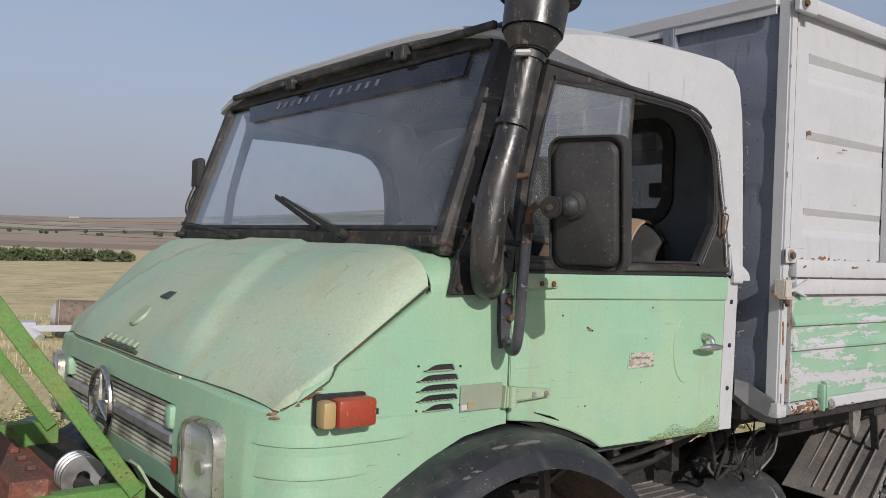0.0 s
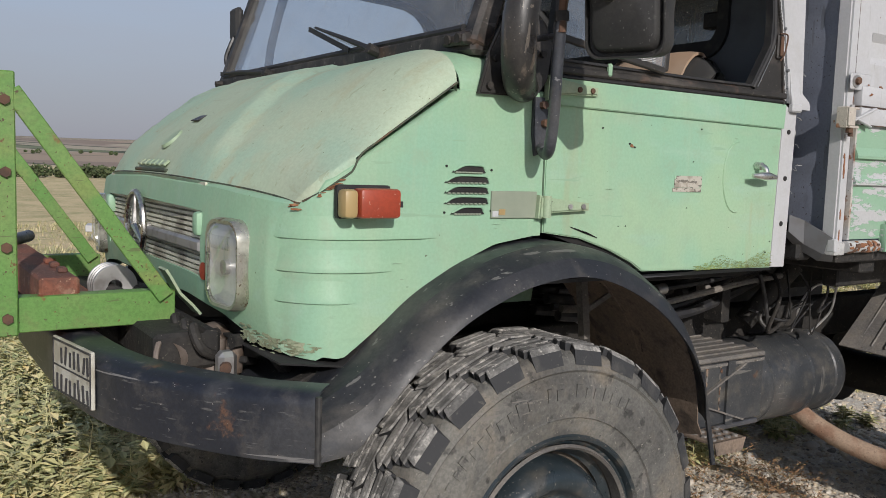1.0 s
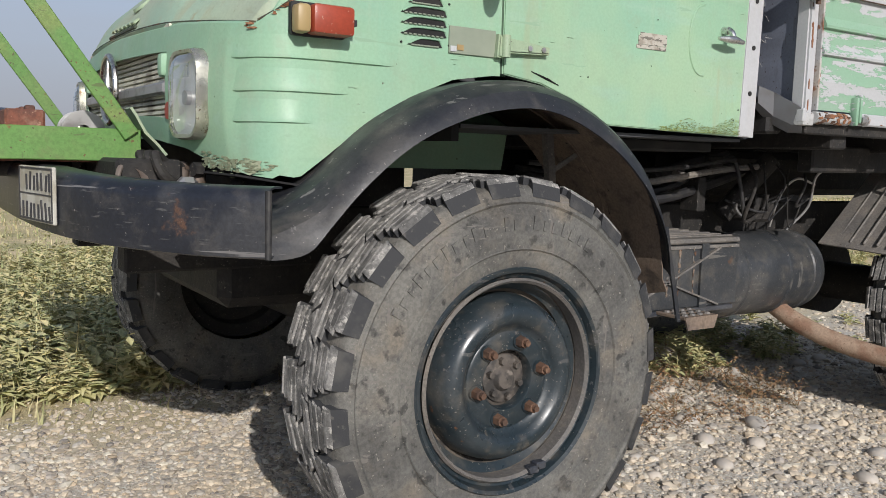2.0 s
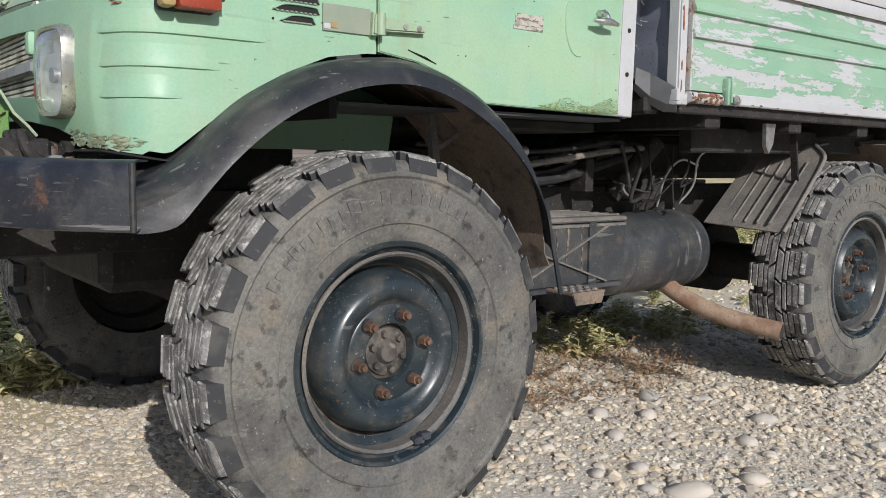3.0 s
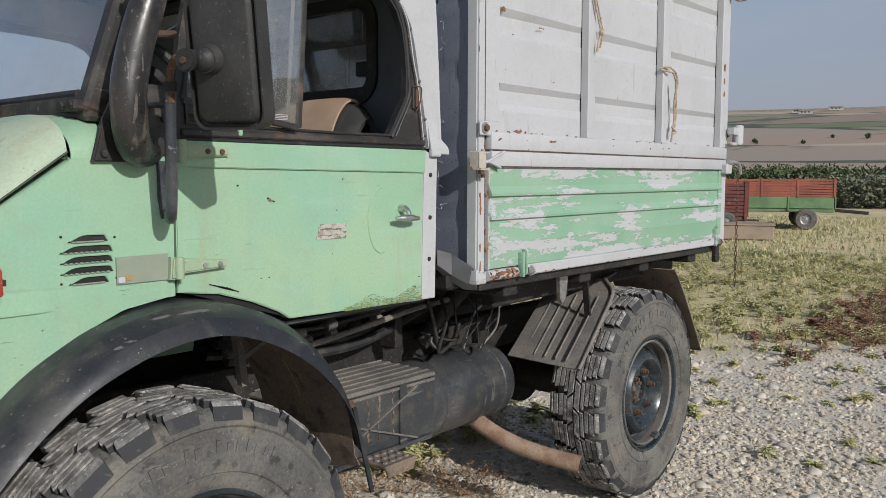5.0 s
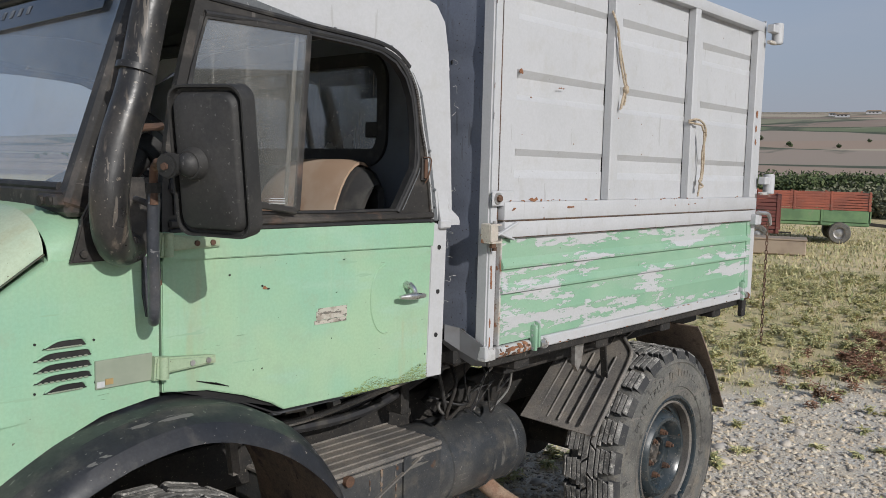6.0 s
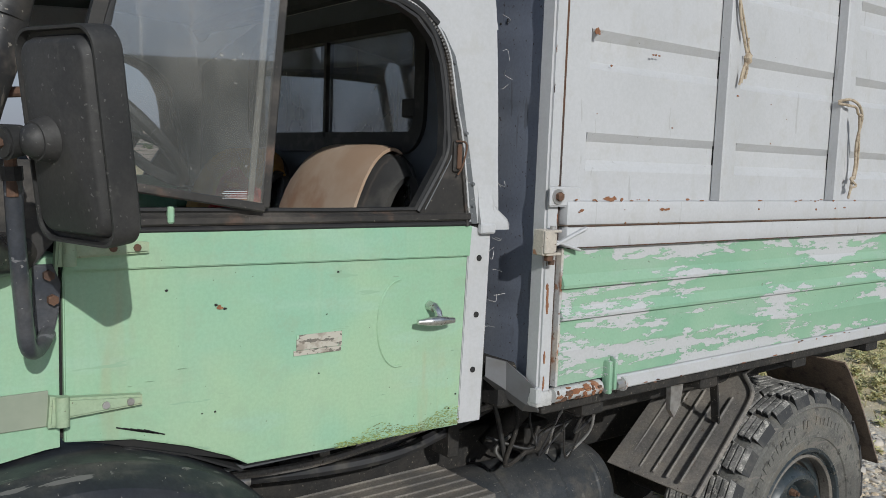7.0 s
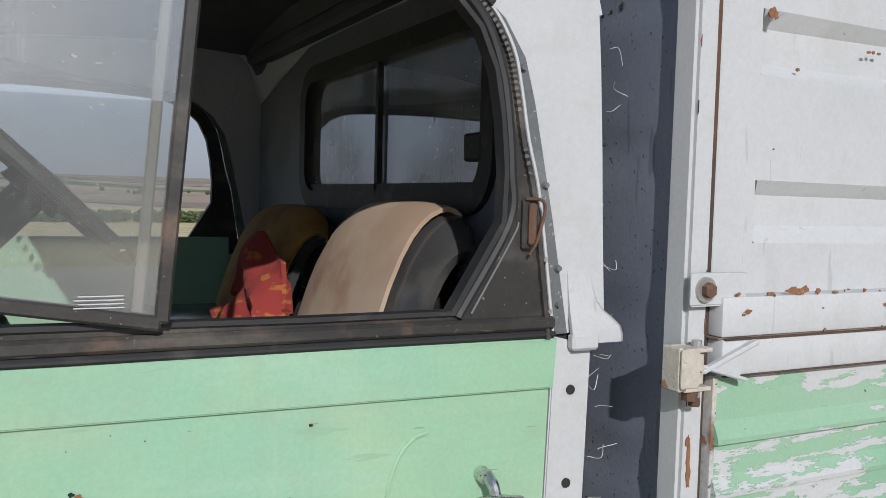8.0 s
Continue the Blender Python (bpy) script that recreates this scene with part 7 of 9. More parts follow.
def build_roof():
    xs = [0.012, 0.03, 0.06, 0.12, 0.22, 0.35, 0.5, 0.65, 0.78, 0.85, 0.90, 0.935, 0.96, 0.976]
    rows = [[(x, 0.012 + (2 * CENTRE - 0.024) * (1 - math.cos(math.pi * k / 40)) / 2, roof_z(x, 0.012 + (2 * CENTRE - 0.024) * (1 - math.cos(math.pi * k / 40)) / 2)) for k in range(41)] for x in xs]
    roof = part("roof", grid(rows, 0.02), WHITE, truck, "white plastic hardtop with a rounded rear corner")
    lip = [[(0.012, p[1], p[2]), (0.004, p[1], p[2] - 0.008), (0.004, p[1], p[2] - 0.022), (0.02, p[1], p[2] - 0.03)] for p in rows[0]]
    part("front_lip", grid(lip, 0.004), WHITE, roof)
    for a, b in ((0.06, 0.40), (0.52, 1.06), (1.16, 1.58)):
        part("roof_clip_strip", box(-0.006, 0.012, a, b, 2.098, 2.118, 0.004), FRAME, roof)
    for y in (0.46, 1.11):
        part("roof_clamp", box(-0.010, 0.03, y - 0.025, y + 0.025, 2.08, 2.122, 0.005), FRAME, roof)
    part("header", box(0.02, 0.08, 0.03, far_y(0.03), 2.075, 2.115, 0.008), FRAME, roof)
    for flip in (False, True):
        def put(bm):
            if flip:
                bm.transform(Matrix.Translation((0, 2 * CENTRE, 0)) @ Matrix.Diagonal((1, -1, 1, 1)))
            return bm
        # white side between the door opening and the roof, lower end flared
        side = part("side_panel", put(ring_plate(ROOF_SIDE, TRIM_EDGE, 0.004, 0.026, closed=False)), WHITE, roof, "white side of the hardtop")
        part("trim_strip", put(ring_plate(TRIM_EDGE, [(x + 0.004, z) for x, z in DOOR_TOP[4:16]], 0.0005, 0.02, closed=False)), TRIM, roof, "grey riveted trim strip")
        back = [(1.512, 0.994), (1.66, 0.984), (1.76, 0.979), (1.88, 0.971), (2.00, 0.960), (2.085, 0.942), (2.13, 0.905)]
        part("rear_corner", put(grid([[(lerp(back, z) + dx, y, z) for dx, y in ((-0.012, 0.0055), (0.004, 0.009), (0.011, 0.022), (0.013, 0.06))] for z in (1.58, 1.64, 1.7, 1.8, 1.9, 1.95, 2.0, 2.05, 2.085, 2.11)], 0.005)), WHITE, roof)
        flare = [(1.60, 0.973, 0.004), (1.575, 0.976, 0.002), (1.556, 0.982, 0.0), (1.541, 0.993, -0.002), (1.530, 1.008, -0.004), (1.520, 1.019, -0.006), (1.508, 1.024, -0.007), (1.497, 1.025, -0.006)]
        part("flare", put(grid([[(0.926 + 0.06 * (1.60 - z), y, z), (x - 0.008, y, z), (x, y + 0.006, z), (x + 0.007, y + 0.03, z)] for z, x, y in flare], 0.006)), WHITE, roof)
        part("gutter_seal", put(tube([(x, -0.003, z + 0.006) for x, z in DOOR_TOP[4:11]], 0.007, 8, 4)), SEAL, roof, "black rubber gutter seal")
        part("edge_bead", put(tube([(x + 0.001, -0.004, z) for x, z in DOOR_TOP[8:16]], 0.0028, 6, 4)), WHITE, roof, "thin white edge bead")
        teeth = [(p.x - 0.0085, -0.006, p.z - 0.004) for p in spline([(x, 0, z) for x, z in DOOR_TOP[8:16]], 14)]
        part("ribbed_strip", put(tube(teeth, [0.0040 if k % 2 else 0.0058 for k in range(len(teeth))], 6, 1)), FRAME, roof, "ribbed dark sealing strip")
        for x, z, r in ((0.840, 1.866, 0.0062), (0.8815, 1.714, 0.0062), (0.9065, 1.602, 0.0062), (0.908, 1.552, 0.004), (0.720, 1.990, 0.004), (0.52, 2.010, 0.004)):
            part("rivet", put(rod((x, 0.002, z), (x, -0.006, z), r, r * 0.6, 10)), TRIM, roof)
        for x, z in ((0.879, 1.615), (0.889, 1.545)):
            part("strip_screw", put(rod((x, -0.008, z), (x, -0.0125, z), 0.0034, seg=8)), STEEL, roof)
        part("catch_plate", put(box(0.842, 0.866, -0.012, -0.002, 1.628, 1.696, 0.003)), FRAME, roof)
        part("catch", put(box(0.848, 0.860, -0.019, -0.011, 1.634, 1.690, 0.003)), RUSTY, roof, "rusty catch")
        part("catch_loop", put(tube([(0.843, -0.014, 1.695), (0.862, -0.022, 1.694), (0.868, -0.022, 1.680), (0.857, -0.022, 1.640), (0.850, -0.016, 1.622)], 0.0022, 6, 5)), RUSTY, roof)
        # white corner strip below, with its holes
        strip_ = part("corner_post", put(plate([(0.908, 1.508), (0.972, 1.492), (0.962, 1.044), (0.894, 1.046)], 0.004, 0.03, 0.002)), WHITE, truck, "white corner strip with bolt holes")
        for z, x in ((1.432, 0.938), (1.300, 0.936), (1.170, 0.932)):
            part("bolt_hole", put(rod((x, 0.006, z), (x, 0.0015, z), 0.007, seg=10)), DARK, strip_)
        part("strip_latch", put(box(0.93, 0.975, -0.012, 0.006, 1.488, 1.512, 0.004)), WHITE, strip_)
    part("headlining", grid([[(x, y, roof_z(x, y) - 0.03) for y in (0.06, 0.2, 0.5, CENTRE, far_y(0.5), far_y(0.2), far_y(0.06))] for x in (0.04, 0.3, 0.6, 0.9, 0.955)], 0.004), LINING, roof)


def build_cab_inside():
    # rear wall with its sliding window
    y0, y1, z0, z1 = 0.270, 1.215, 1.695, 1.995
    n = 6
    outer = []
    for k, (py, pz) in enumerate(rounded(y0, y1, z0, z1, 0.07, n)):
        a = math.atan2(pz - (z0 + z1) / 2, (py - CENTRE) * 0.4)
        outer.append((0.03 if py < CENTRE else far_y(0.03), 2.17 if pz > (z0 + z1) / 2 else 1.04))
    inner = rounded(y0, y1, z0, z1, 0.07, n)
    def turned(bm):
        bm.transform(Matrix(((0, -1, 0, 0), (1, 0, 0, 0), (0, 0, 1, 0), (0, 0, 0, 1))))
        return bm
    # corner points pulled to the wall's four corners, edge points to its sides
    outer = []
    for i, (py, pz) in enumerate(inner):
        corner = i // (n + 1)
        t = (i % (n + 1)) / n
        c = [(far_y(0.045), 1.975), (0.045, 1.975), (0.03, 1.04), (far_y(0.03), 1.04)][corner]
        outer.append(c if 0.2 < t < 0.8 else ((c[0], min(pz, c[1])) if (t <= 0.2) == (corner in (0, 2)) else (py, 2.095 if corner < 2 else c[1])))
    wall = part("rear_wall", turned(ring_plate(outer, inner, -0.966, -0.952)), REARWALL, truck, "grey cab rear wall with a sliding window")
    grown = rounded(y0 - 0.03, y1 + 0.03, z0 - 0.03, z1 + 0.03, 0.095, n)
    part("window_rubber", turned(ring_plate(grown, rounded(y0 + 0.012, y1 - 0.012, z0 + 0.012, z1 - 0.012, 0.06, n), -0.985, -0.94)), SEAL, wall)
    pane = part("rear_window", turned(plate(rounded(y0, y1, z0, z1, 0.07, n), -0.968, -0.962)), REAR_GLASS, wall)
    pane.visible_shadow = False
    part("window_bar", box(0.950, 0.962, 0.738, 0.752, z0, z1), SEAL, wall)
    part("window_bar", box(0.950, 0.962, y0, y1, z0 + 0.012, z0 + 0.028), SEAL, wall)
    part("window_latch", box(0.938, 0.962, 0.275, 0.335, 1.758, 1.806, 0.004), PLASTIC, wall, "black window latch")
    part("roof_rail", box(0.90, 0.955, 0.06, far_y(0.06), 2.085, 2.13, 0.012), LINING, wall)
    # seats
    for k, yc in enumerate((0.46, 1.12)):
        seat = part("seat", box(0.42, 0.86, yc - 0.25, yc + 0.25, 1.26, 1.40, 0.04, seg=3), VINYL, truck, "seat with a black vinyl shell and a tan cover")
        rows = []
        for i in range(15):
            t = i / 14
            a = t * math.pi
            top = 1.682 if k == 0 else 1.665
            prof = []
            for j in range(13):
                u = j / 12 * 2 - 1
                hgt = (top - 1.36) * (1 - abs(u) ** 5 * 0.2)
                x = 0.80 - 0.075 * math.cos(a) * (1 - 0.3 * abs(u) ** 3) + 0.05 * 0
                z = 1.36 + hgt * (math.sin(a) ** 0.36 if 0 < t < 1 else 0)
                prof.append((x + 0.12 * (z - 1.36) / 0.38, yc + u * 0.245, z))
            rows.append(prof)
        part("seat_shell", grid([[(x + 0.006, yc + (y - yc) * 1.0, z - 0.006) for x, y, z in r] for r in rows], 0.02), VINYL, seat)
        if k == 0:
            part("seat_cover", grid([[(x - 0.006, y, z + 0.006) for x, y, z in r[2:]] for r in rows[:11]], 0.008), CLOTH, seat, "worn tan cloth cover")
        else:
            part("seat_cover", grid([[(x - 0.008, y, z + 0.006) for x, y, z in r] for r in rows[:11]], 0.008), OCHRE, seat, "ochre cloth cover")
    rng = random.Random(6)
    rows = []
    for i in range(12):
        t = i / 11
        rows.append([(0.74 - 0.07 * t + 0.02 * math.sin(9 * t + 5 * u), 0.72 + 0.36 * u, 1.38 + 0.22 * math.sin(math.pi * (0.12 + 0.8 * u)) * (1 - t) + 0.02 * math.sin(14 * u)) for u in [j / 12 for j in range(13)]])
    part("red_blanket", grid(rows, 0.01), REDCLOTH, truck, "crumpled red and orange blanket on the seat")
    # dashboard and wheel
    part("dashboard", box(-0.06, 0.14, 0.06, far_y(0.06), 1.36, 1.545, 0.03, seg=2), LINING, truck, "dark dashboard")
    hub = Vector((0.29, 0.50, 1.70))
    axis_ = Vector((-0.69, 0, -0.72)).normalized()
    u = Vector((0, 1, 0))
    v = axis_.cross(u)
    ring_ = [hub + 0.17 * (math.cos(a) * u + math.sin(a) * v) for a in (2 * math.pi * k / 32 for k in range(33))]
    sw = part("steering_wheel", tube(ring_, 0.014, 8, 1), PLASTIC, truck, "black steering wheel")
    for a in (20, 160, 270):
        d = math.cos(radians(a)) * u + math.sin(radians(a)) * v
        part("wheel_spoke", beam(hub, hub + d * 0.165, 0.016, 0.01), PLASTIC, sw)
    part("wheel_hub", rod(hub - axis_ * 0.02, hub + axis_ * 0.03, 0.04, 0.05, 16), PLASTIC, sw)
    part("steering_column", rod(hub + axis_ * 0.02, hub + axis_ * 0.36, 0.03, seg=12), PLASTIC, sw)
    part("instrument_pod", rod((0.04, 0.50, 1.56), (0.10, 0.50, 1.59), 0.06, seg=18), LINING, truck)
    part("cab_tunnel", box(0.0, 0.9, 0.72, 0.94, 1.03, 1.30, 0.03), LINING, truck)
    part("floor_mat", box(-0.05, 0.95, 0.04, far_y(0.04), 1.031, 1.04), LINING, truck)
    part("firewall", box(-0.075, -0.055, 0.04, far_y(0.04), 1.0, 1.55), DARK, truck)


def build_snorkel():
    pts = [(-0.03, 0.01, 1.482), (-0.085, -0.045, 1.487), (-0.118, -0.080, 1.53), (-0.124, -0.088, 1.61), (-0.104, -0.086, 1.70), (-0.074, -0.086, 1.79), (-0.060, -0.088, 1.85), (-0.040, -0.090, 1.95), (-0.022, -0.090, 2.02)]
    sn = part("snorkel", tube(pts, [0.034, 0.036, 0.0375, 0.0375, 0.037, 0.036, 0.035, 0.035, 0.035], 24, 8), SNORKEL, truck, "black bent intake pipe up the screen post")
    d = Vector((0.02, 0.005, 0.10)).normalized()
    top = Vector((-0.022, -0.090, 2.018))
    part("collar", rod(top - d * 0.01, top + d * 0.035, 0.044, 0.068, 28, bevel=0.004), SNORKEL, sn)
    part("filter_bowl", rod(top + d * 0.03, top + d * 0.125, 0.070, 0.074, 32, bevel=0.008), SNORKEL, sn, "black cyclone filter bowl")
    part("filter_lid", rod(top + d * 0.125, top + d * 0.148, 0.098, 0.102, 32, bevel=0.005), SNORKEL, sn)
    part("filter_cap", rod(top + d * 0.148, top + d * 0.25, 0.100, 0.085, 32, bevel=0.02), SNORKEL, sn)
    part("pipe_clamp", rod((-0.028, -0.091, 1.99), (-0.025, -0.091, 2.004), 0.039, seg=24), SNORKEL, sn)
    part("clamp_screw", rod((-0.085, -0.11, 1.997), (-0.055, -0.125, 2.0), 0.008, seg=8), STEEL, sn)
    part("pipe_joint", rod((-0.068, -0.088, 1.836), (-0.065, -0.088, 1.848), 0.039, seg=24), SNORKEL, sn)
    part("stub", rod((-0.075, -0.070, 1.727), (-0.003, -0.074, 1.735), 0.008, seg=10), RUSTY, sn, "rusty stub")


def build_mirror():
    """A big plastic-backed mirror on a bent tube arm, turned away from the road."""
    c = Vector((-0.018, -0.280, 1.665))
    h, w = 0.143, 0.085
    right, up_ = Vector((0.335, -0.942, -0.01)).normalized(), Vector((-0.122, -0.053, 0.99)).normalized()
    up_ = (up_ - right * up_.dot(right)).normalized()
    back = right.cross(up_).normalized()

    def place(a, b, d):
        return c + right * a + up_ * b + back * d

    outline = rounded(-w, w, -h, h, 0.03, 6)
    bm = bmesh.new()
    rings = []
    for k, d in ((0.94, -0.030), (1.0, -0.024), (1.0, 0.010), (0.985, 0.015), (0.945, 0.015), (0.925, 0.004), (0.86, 0.003), (0.79, 0.018), (0.74, 0.021)):
        kz = 1 - (1 - k) * w / h
        rings.append([bm.verts.new(place(a * k, b * kz, d)) for a, b in outline])
    for p, q in zip(rings, rings[1:]):
        for i in range(len(p)):
            j = (i + 1) % len(p)
            bm.faces.new((p[i], p[j], q[j], q[i]))
    bm.faces.new(rings[-1])
    mirror = part("side_mirror", bm, PLASTIC, truck, "large black plastic side mirror on a bent arm")
    bm = bmesh.new()
    bm.faces.new([bm.verts.new(place(a * 0.93, b * 0.96, -0.024)) for a, b in outline])
    silver = Mat("mirror_silver", (0.85, 0.86, 0.87), 0.03, 1.0)
    part("mirror_glass", bm, silver.done(), mirror)
    bc = place(-0.027, -0.002, 0.028)
    bm = bmesh.new()
    bmesh.ops.create_uvsphere(bm, u_segments=18, v_segments=12, radius=0.024, matrix=Matrix.Translation(bc + back * 0.006))
    rod(bc - back * 0.014, bc + back * 0.012, 0.034, 0.026, 22, bm)
    part("ball_joint", bm, PLASTIC, mirror, "round ball joint")
    clamp = bc + back * 0.022 - right * 0.028
    part("joint_clamp", rod(clamp - Vector((0, 0, 0)) + back * 0.018, clamp - back * 0.016, 0.024, 0.020, 14, bevel=0.004), PLASTIC, mirror)
    part("clamp_bolt", rod(clamp + back * 0.018, clamp + back * 0.024, 0.007, seg=6), RUSTY, mirror)
    arm = [clamp + back * 0.0, clamp - right * 0.03 + up_ * 0.004, Vector((-0.076, -0.178, 1.657)), Vector((-0.071, -0.158, 1.640)), Vector((-0.067, -0.152, 1.58))]
    part("upper_arm", tube(arm, 0.0085, 10, 6), RUSTY, mirror, "rusty bent rod")
    part("arm_nut", rod((-0.068, -0.15, 1.622), (-0.067, -0.15, 1.602), 0.015, seg=8), GRIME, mirror)
    part("arm", tube([(-0.067, -0.15, 1.612), (-0.060, -0.135, 1.52), (-0.050, -0.12, 1.42), (-0.040, -0.10, 1.352), (-0.019, -0.063, 1.335), (0.008, -0.015, 1.350)], 0.0125, 12, 6), BLACK, mirror, "black bent tube arm")
    part("arm_plate", plate([(-0.012, 1.462), (0.018, 1.462), (0.030, 1.43), (0.027, 1.385), (0.016, 1.338), (-0.004, 1.332), (-0.012, 1.38)], -0.010, -0.001, 0.002), BLACK, mirror, "black steel foot plate")
    for x, z in ((0.010, 1.445), (0.016, 1.405), (0.006, 1.350)):
        part("plate_bolt", rod((x, -0.008, z), (x, -0.022, z), 0.009, seg=6), RUSTY, mirror)
    part("arm_stay", tube([(-0.03, -0.01, 1.585), (-0.045, -0.08, 1.58), (-0.064, -0.145, 1.575)], 0.007, 8, 5), BLACK, mirror)
    # the far mirror, seen past the screen
    part("far_mirror", box(-0.085, -0.055, far_y(-0.05), far_y(0.03), 1.76, 1.88, 0.010), PLASTIC, truck, "black far side mirror")
    part("far_mirror_arm", tube([(-0.09, far_y(0.04), 1.62), (-0.11, far_y(-0.01), 1.68), (-0.075, far_y(-0.01), 1.78)], 0.009, 8, 5), SNORKEL, truck)


for flip_ in (False, True):
    build_door(flip_)
build_windscreen()
build_roof()
build_cab_inside()
build_snorkel()
build_mirror()


# ---- the cargo bed on the truck ----
BED0, BED1 = 1.054, 3.06
BOARD_Y, RAIL_Y, DROP_Y, POST_Y = -0.073, -0.109, -0.099, -0.091      # front faces of the near side
bed = thing("cargo_bed", "white and green drop-side cargo bed with high peeling boards", "cargo bed")
STANCHIONS = ((1.705, 1.752), (2.328, 2.374), (2.972, 3.058))
BANDS = ((1.641, 1.667, 1.711, 1.732), (1.882, 1.902, 1.953, 1.975), (2.126, 2.151, 2.198, 2.219))


def pressed_board():
    """The high sheet, with a shallow pressed trough at three heights in each bay; a trough runs out behind the next stanchion."""
    bays = ((1.100, 1.194, 1.740), (1.740, 1.816, 2.350), (2.350, 2.474, 3.0))
    xs, zs = {1.100, 3.055}, {1.56, 2.345}
    for a, b, c in bays:
        xs |= {a + 0.004, b, b + 0.004, c}
    for band in BANDS:
        zs |= set(band)
    xs, zs = sorted(xs), sorted(zs)
    rows = []
    for z in zs:
        row = []
        for x in xs:
            inside = any(b + 0.003 <= x <= c - 0.0005 for a, b, c in bays)
            deep = max(lerp([(p, 0.0), (q, 0.027), (r, 0.027), (s, 0.0)], z) for p, q, r, s in BANDS)
            row.append((x, BOARD_Y + (deep if inside else 0.0), z))
        rows.append(row)
    return grid(rows, 0.006)


def drop_side():
    """Three overlapping pressings: each swells outward to a sharp lower edge."""
    rows = []
    for z, out in ((1.130, 0.0), (1.150, 0.001), (1.196, 0.002), (1.212, 0.004), (1.230, 0.001), (1.2865, 0.0), (1.2885, 0.011), (1.296, 0.012), (1.318, 0.001), (1.3625, 0.0), (1.3645, 0.011), (1.372, 0.012), (1.396, 0.001), (1.462, 0.0)):
        rows.append([(x, DROP_Y - out, z) for x in (1.106, 1.5, 2.0, 2.5, 3.005)])
    return grid(rows, 0.008)


def build_bed_side(flip):
    def put(bm):
        if flip:
            bm.transform(Matrix.Translation((0, 2 * CENTRE, 0)) @ Matrix.Diagonal((1, -1, 1, 1)))
        return bm

    side = part("drop_side", put(drop_side()), PEELING, bed, "green drop side with peeling paint over white", smooth=15)
    part("side_top_rail", put(box(1.1055, 3.010, RAIL_Y - 0.002, BOARD_Y + 0.01, 1.460, 1.5105, 0.004, seg=2)), WHITE, side)
    for z in (1.5095, 1.4588):
        part("rail_seam", put(box(1.110, 3.005, RAIL_Y - 0.0034, RAIL_Y + 0.002, z, z + 0.0022)), SEAMRUST, side)
    part("side_end", put(box(2.972, 3.012, DROP_Y - 0.008, BOARD_Y, 1.128, 1.459, 0.003)), PEELING, side)
    part("side_end", put(box(1.102, 1.110, DROP_Y - 0.002, BOARD_Y, 1.128, 1.459, 0.001)), RUSTY_WHITE, side)
    part("bottom_rail", put(box(1.285, 3.02, DROP_Y - 0.010, DROP_Y + 0.012, 1.093, 1.129, 0.004)), WHITE, bed, "white lower strip with rust")
    part("pivot_tube", put(rod((1.096, DROP_Y + 0.004, 1.108), (1.262, DROP_Y + 0.004, 1.108), 0.018, seg=16)), RUSTY_WHITE, bed, "rust-stained pivot tube")
    part("rail_beam", put(box(1.08, 3.03, BOARD_Y - 0.012, BOARD_Y + 0.02, 1.060, 1.118, 0.004)), GRIME, bed)
    for x in (1.270, 2.925):
        lug = part("side_hinge", put(box(x, x + 0.014, DROP_Y - 0.024, DROP_Y + 0.0, 1.090, 1.175, 0.005, seg=2)), PEELING, bed, "green hinge lug")
        part("lug_web", put(box(x + 0.022, x + 0.034, DROP_Y - 0.022, DROP_Y + 0.0, 1.098, 1.184, 0.005, seg=2)), PEELING, lug)
        part("lug_back", put(box(x, x + 0.034, DROP_Y - 0.006, DROP_Y + 0.001, 1.095, 1.172, 0.002)), PEELING, lug)
        part("hinge_bolt", put(rod((x + 0.036, DROP_Y - 0.012, 1.108), (x + 0.062, DROP_Y - 0.012, 1.108), 0.013, seg=10)), STEEL, lug)
        part("hinge_washer", put(rod((x + 0.060, DROP_Y - 0.012, 1.108), (x + 0.066, DROP_Y - 0.012, 1.108), 0.018, seg=14)), RUSTY_WHITE, lug)
    # high board, with its own frame standing proud of the sheet
    upper = part("upper_board", put(pressed_board()), WHITE, bed, "high white board with pressed bands and rust spots", smooth=15)
    part("lower_band", put(box(1.1055, 3.056, RAIL_Y, BOARD_Y + 0.012, 1.5135, 1.569, 0.003, seg=2)), WHITE, upper)
    part("upper_band", put(box(1.1055, 3.056, RAIL_Y, BOARD_Y + 0.012, 2.332, 2.376, 0.003, seg=2)), WHITE, upper)
    part("end_band", put(box(1.1055, 1.122, BOARD_Y - 0.010, BOARD_Y + 0.004, 1.5695, 2.3315, 0.003)), WHITE, upper)
    for x0, x1 in STANCHIONS:
        post = part("stanchion", put(box(x0, x1, RAIL_Y + 0.001, BOARD_Y - 0.0015, 1.5675, 2.3335, 0.003)), WHITE, upper)
        # black boxes stand in for the shade where troughs pass behind the stanchion
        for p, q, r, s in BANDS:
            part("trough_shade", put(box(x0 - 0.002, x0 + 0.03, BOARD_Y + 0.0005, BOARD_Y + 0.0235, p + 0.012, s - 0.010, 0.004)), DARK, post)
    part("board_seam", put(box(1.101, 3.05, RAIL_Y + 0.003, BOARD_Y, 1.5108, 1.5132)), BROWN, bed)
    # front corner post: a folded channel, its narrow side towards the cab
    post = part("corner_post", put(plate([(1.054, 1.100), (1.097, 1.100), (1.097, 2.392), (1.056, 2.392)], POST_Y, POST_Y + 0.04, 0.006)), WHITE, bed, "white front corner post, rusty at the foot")
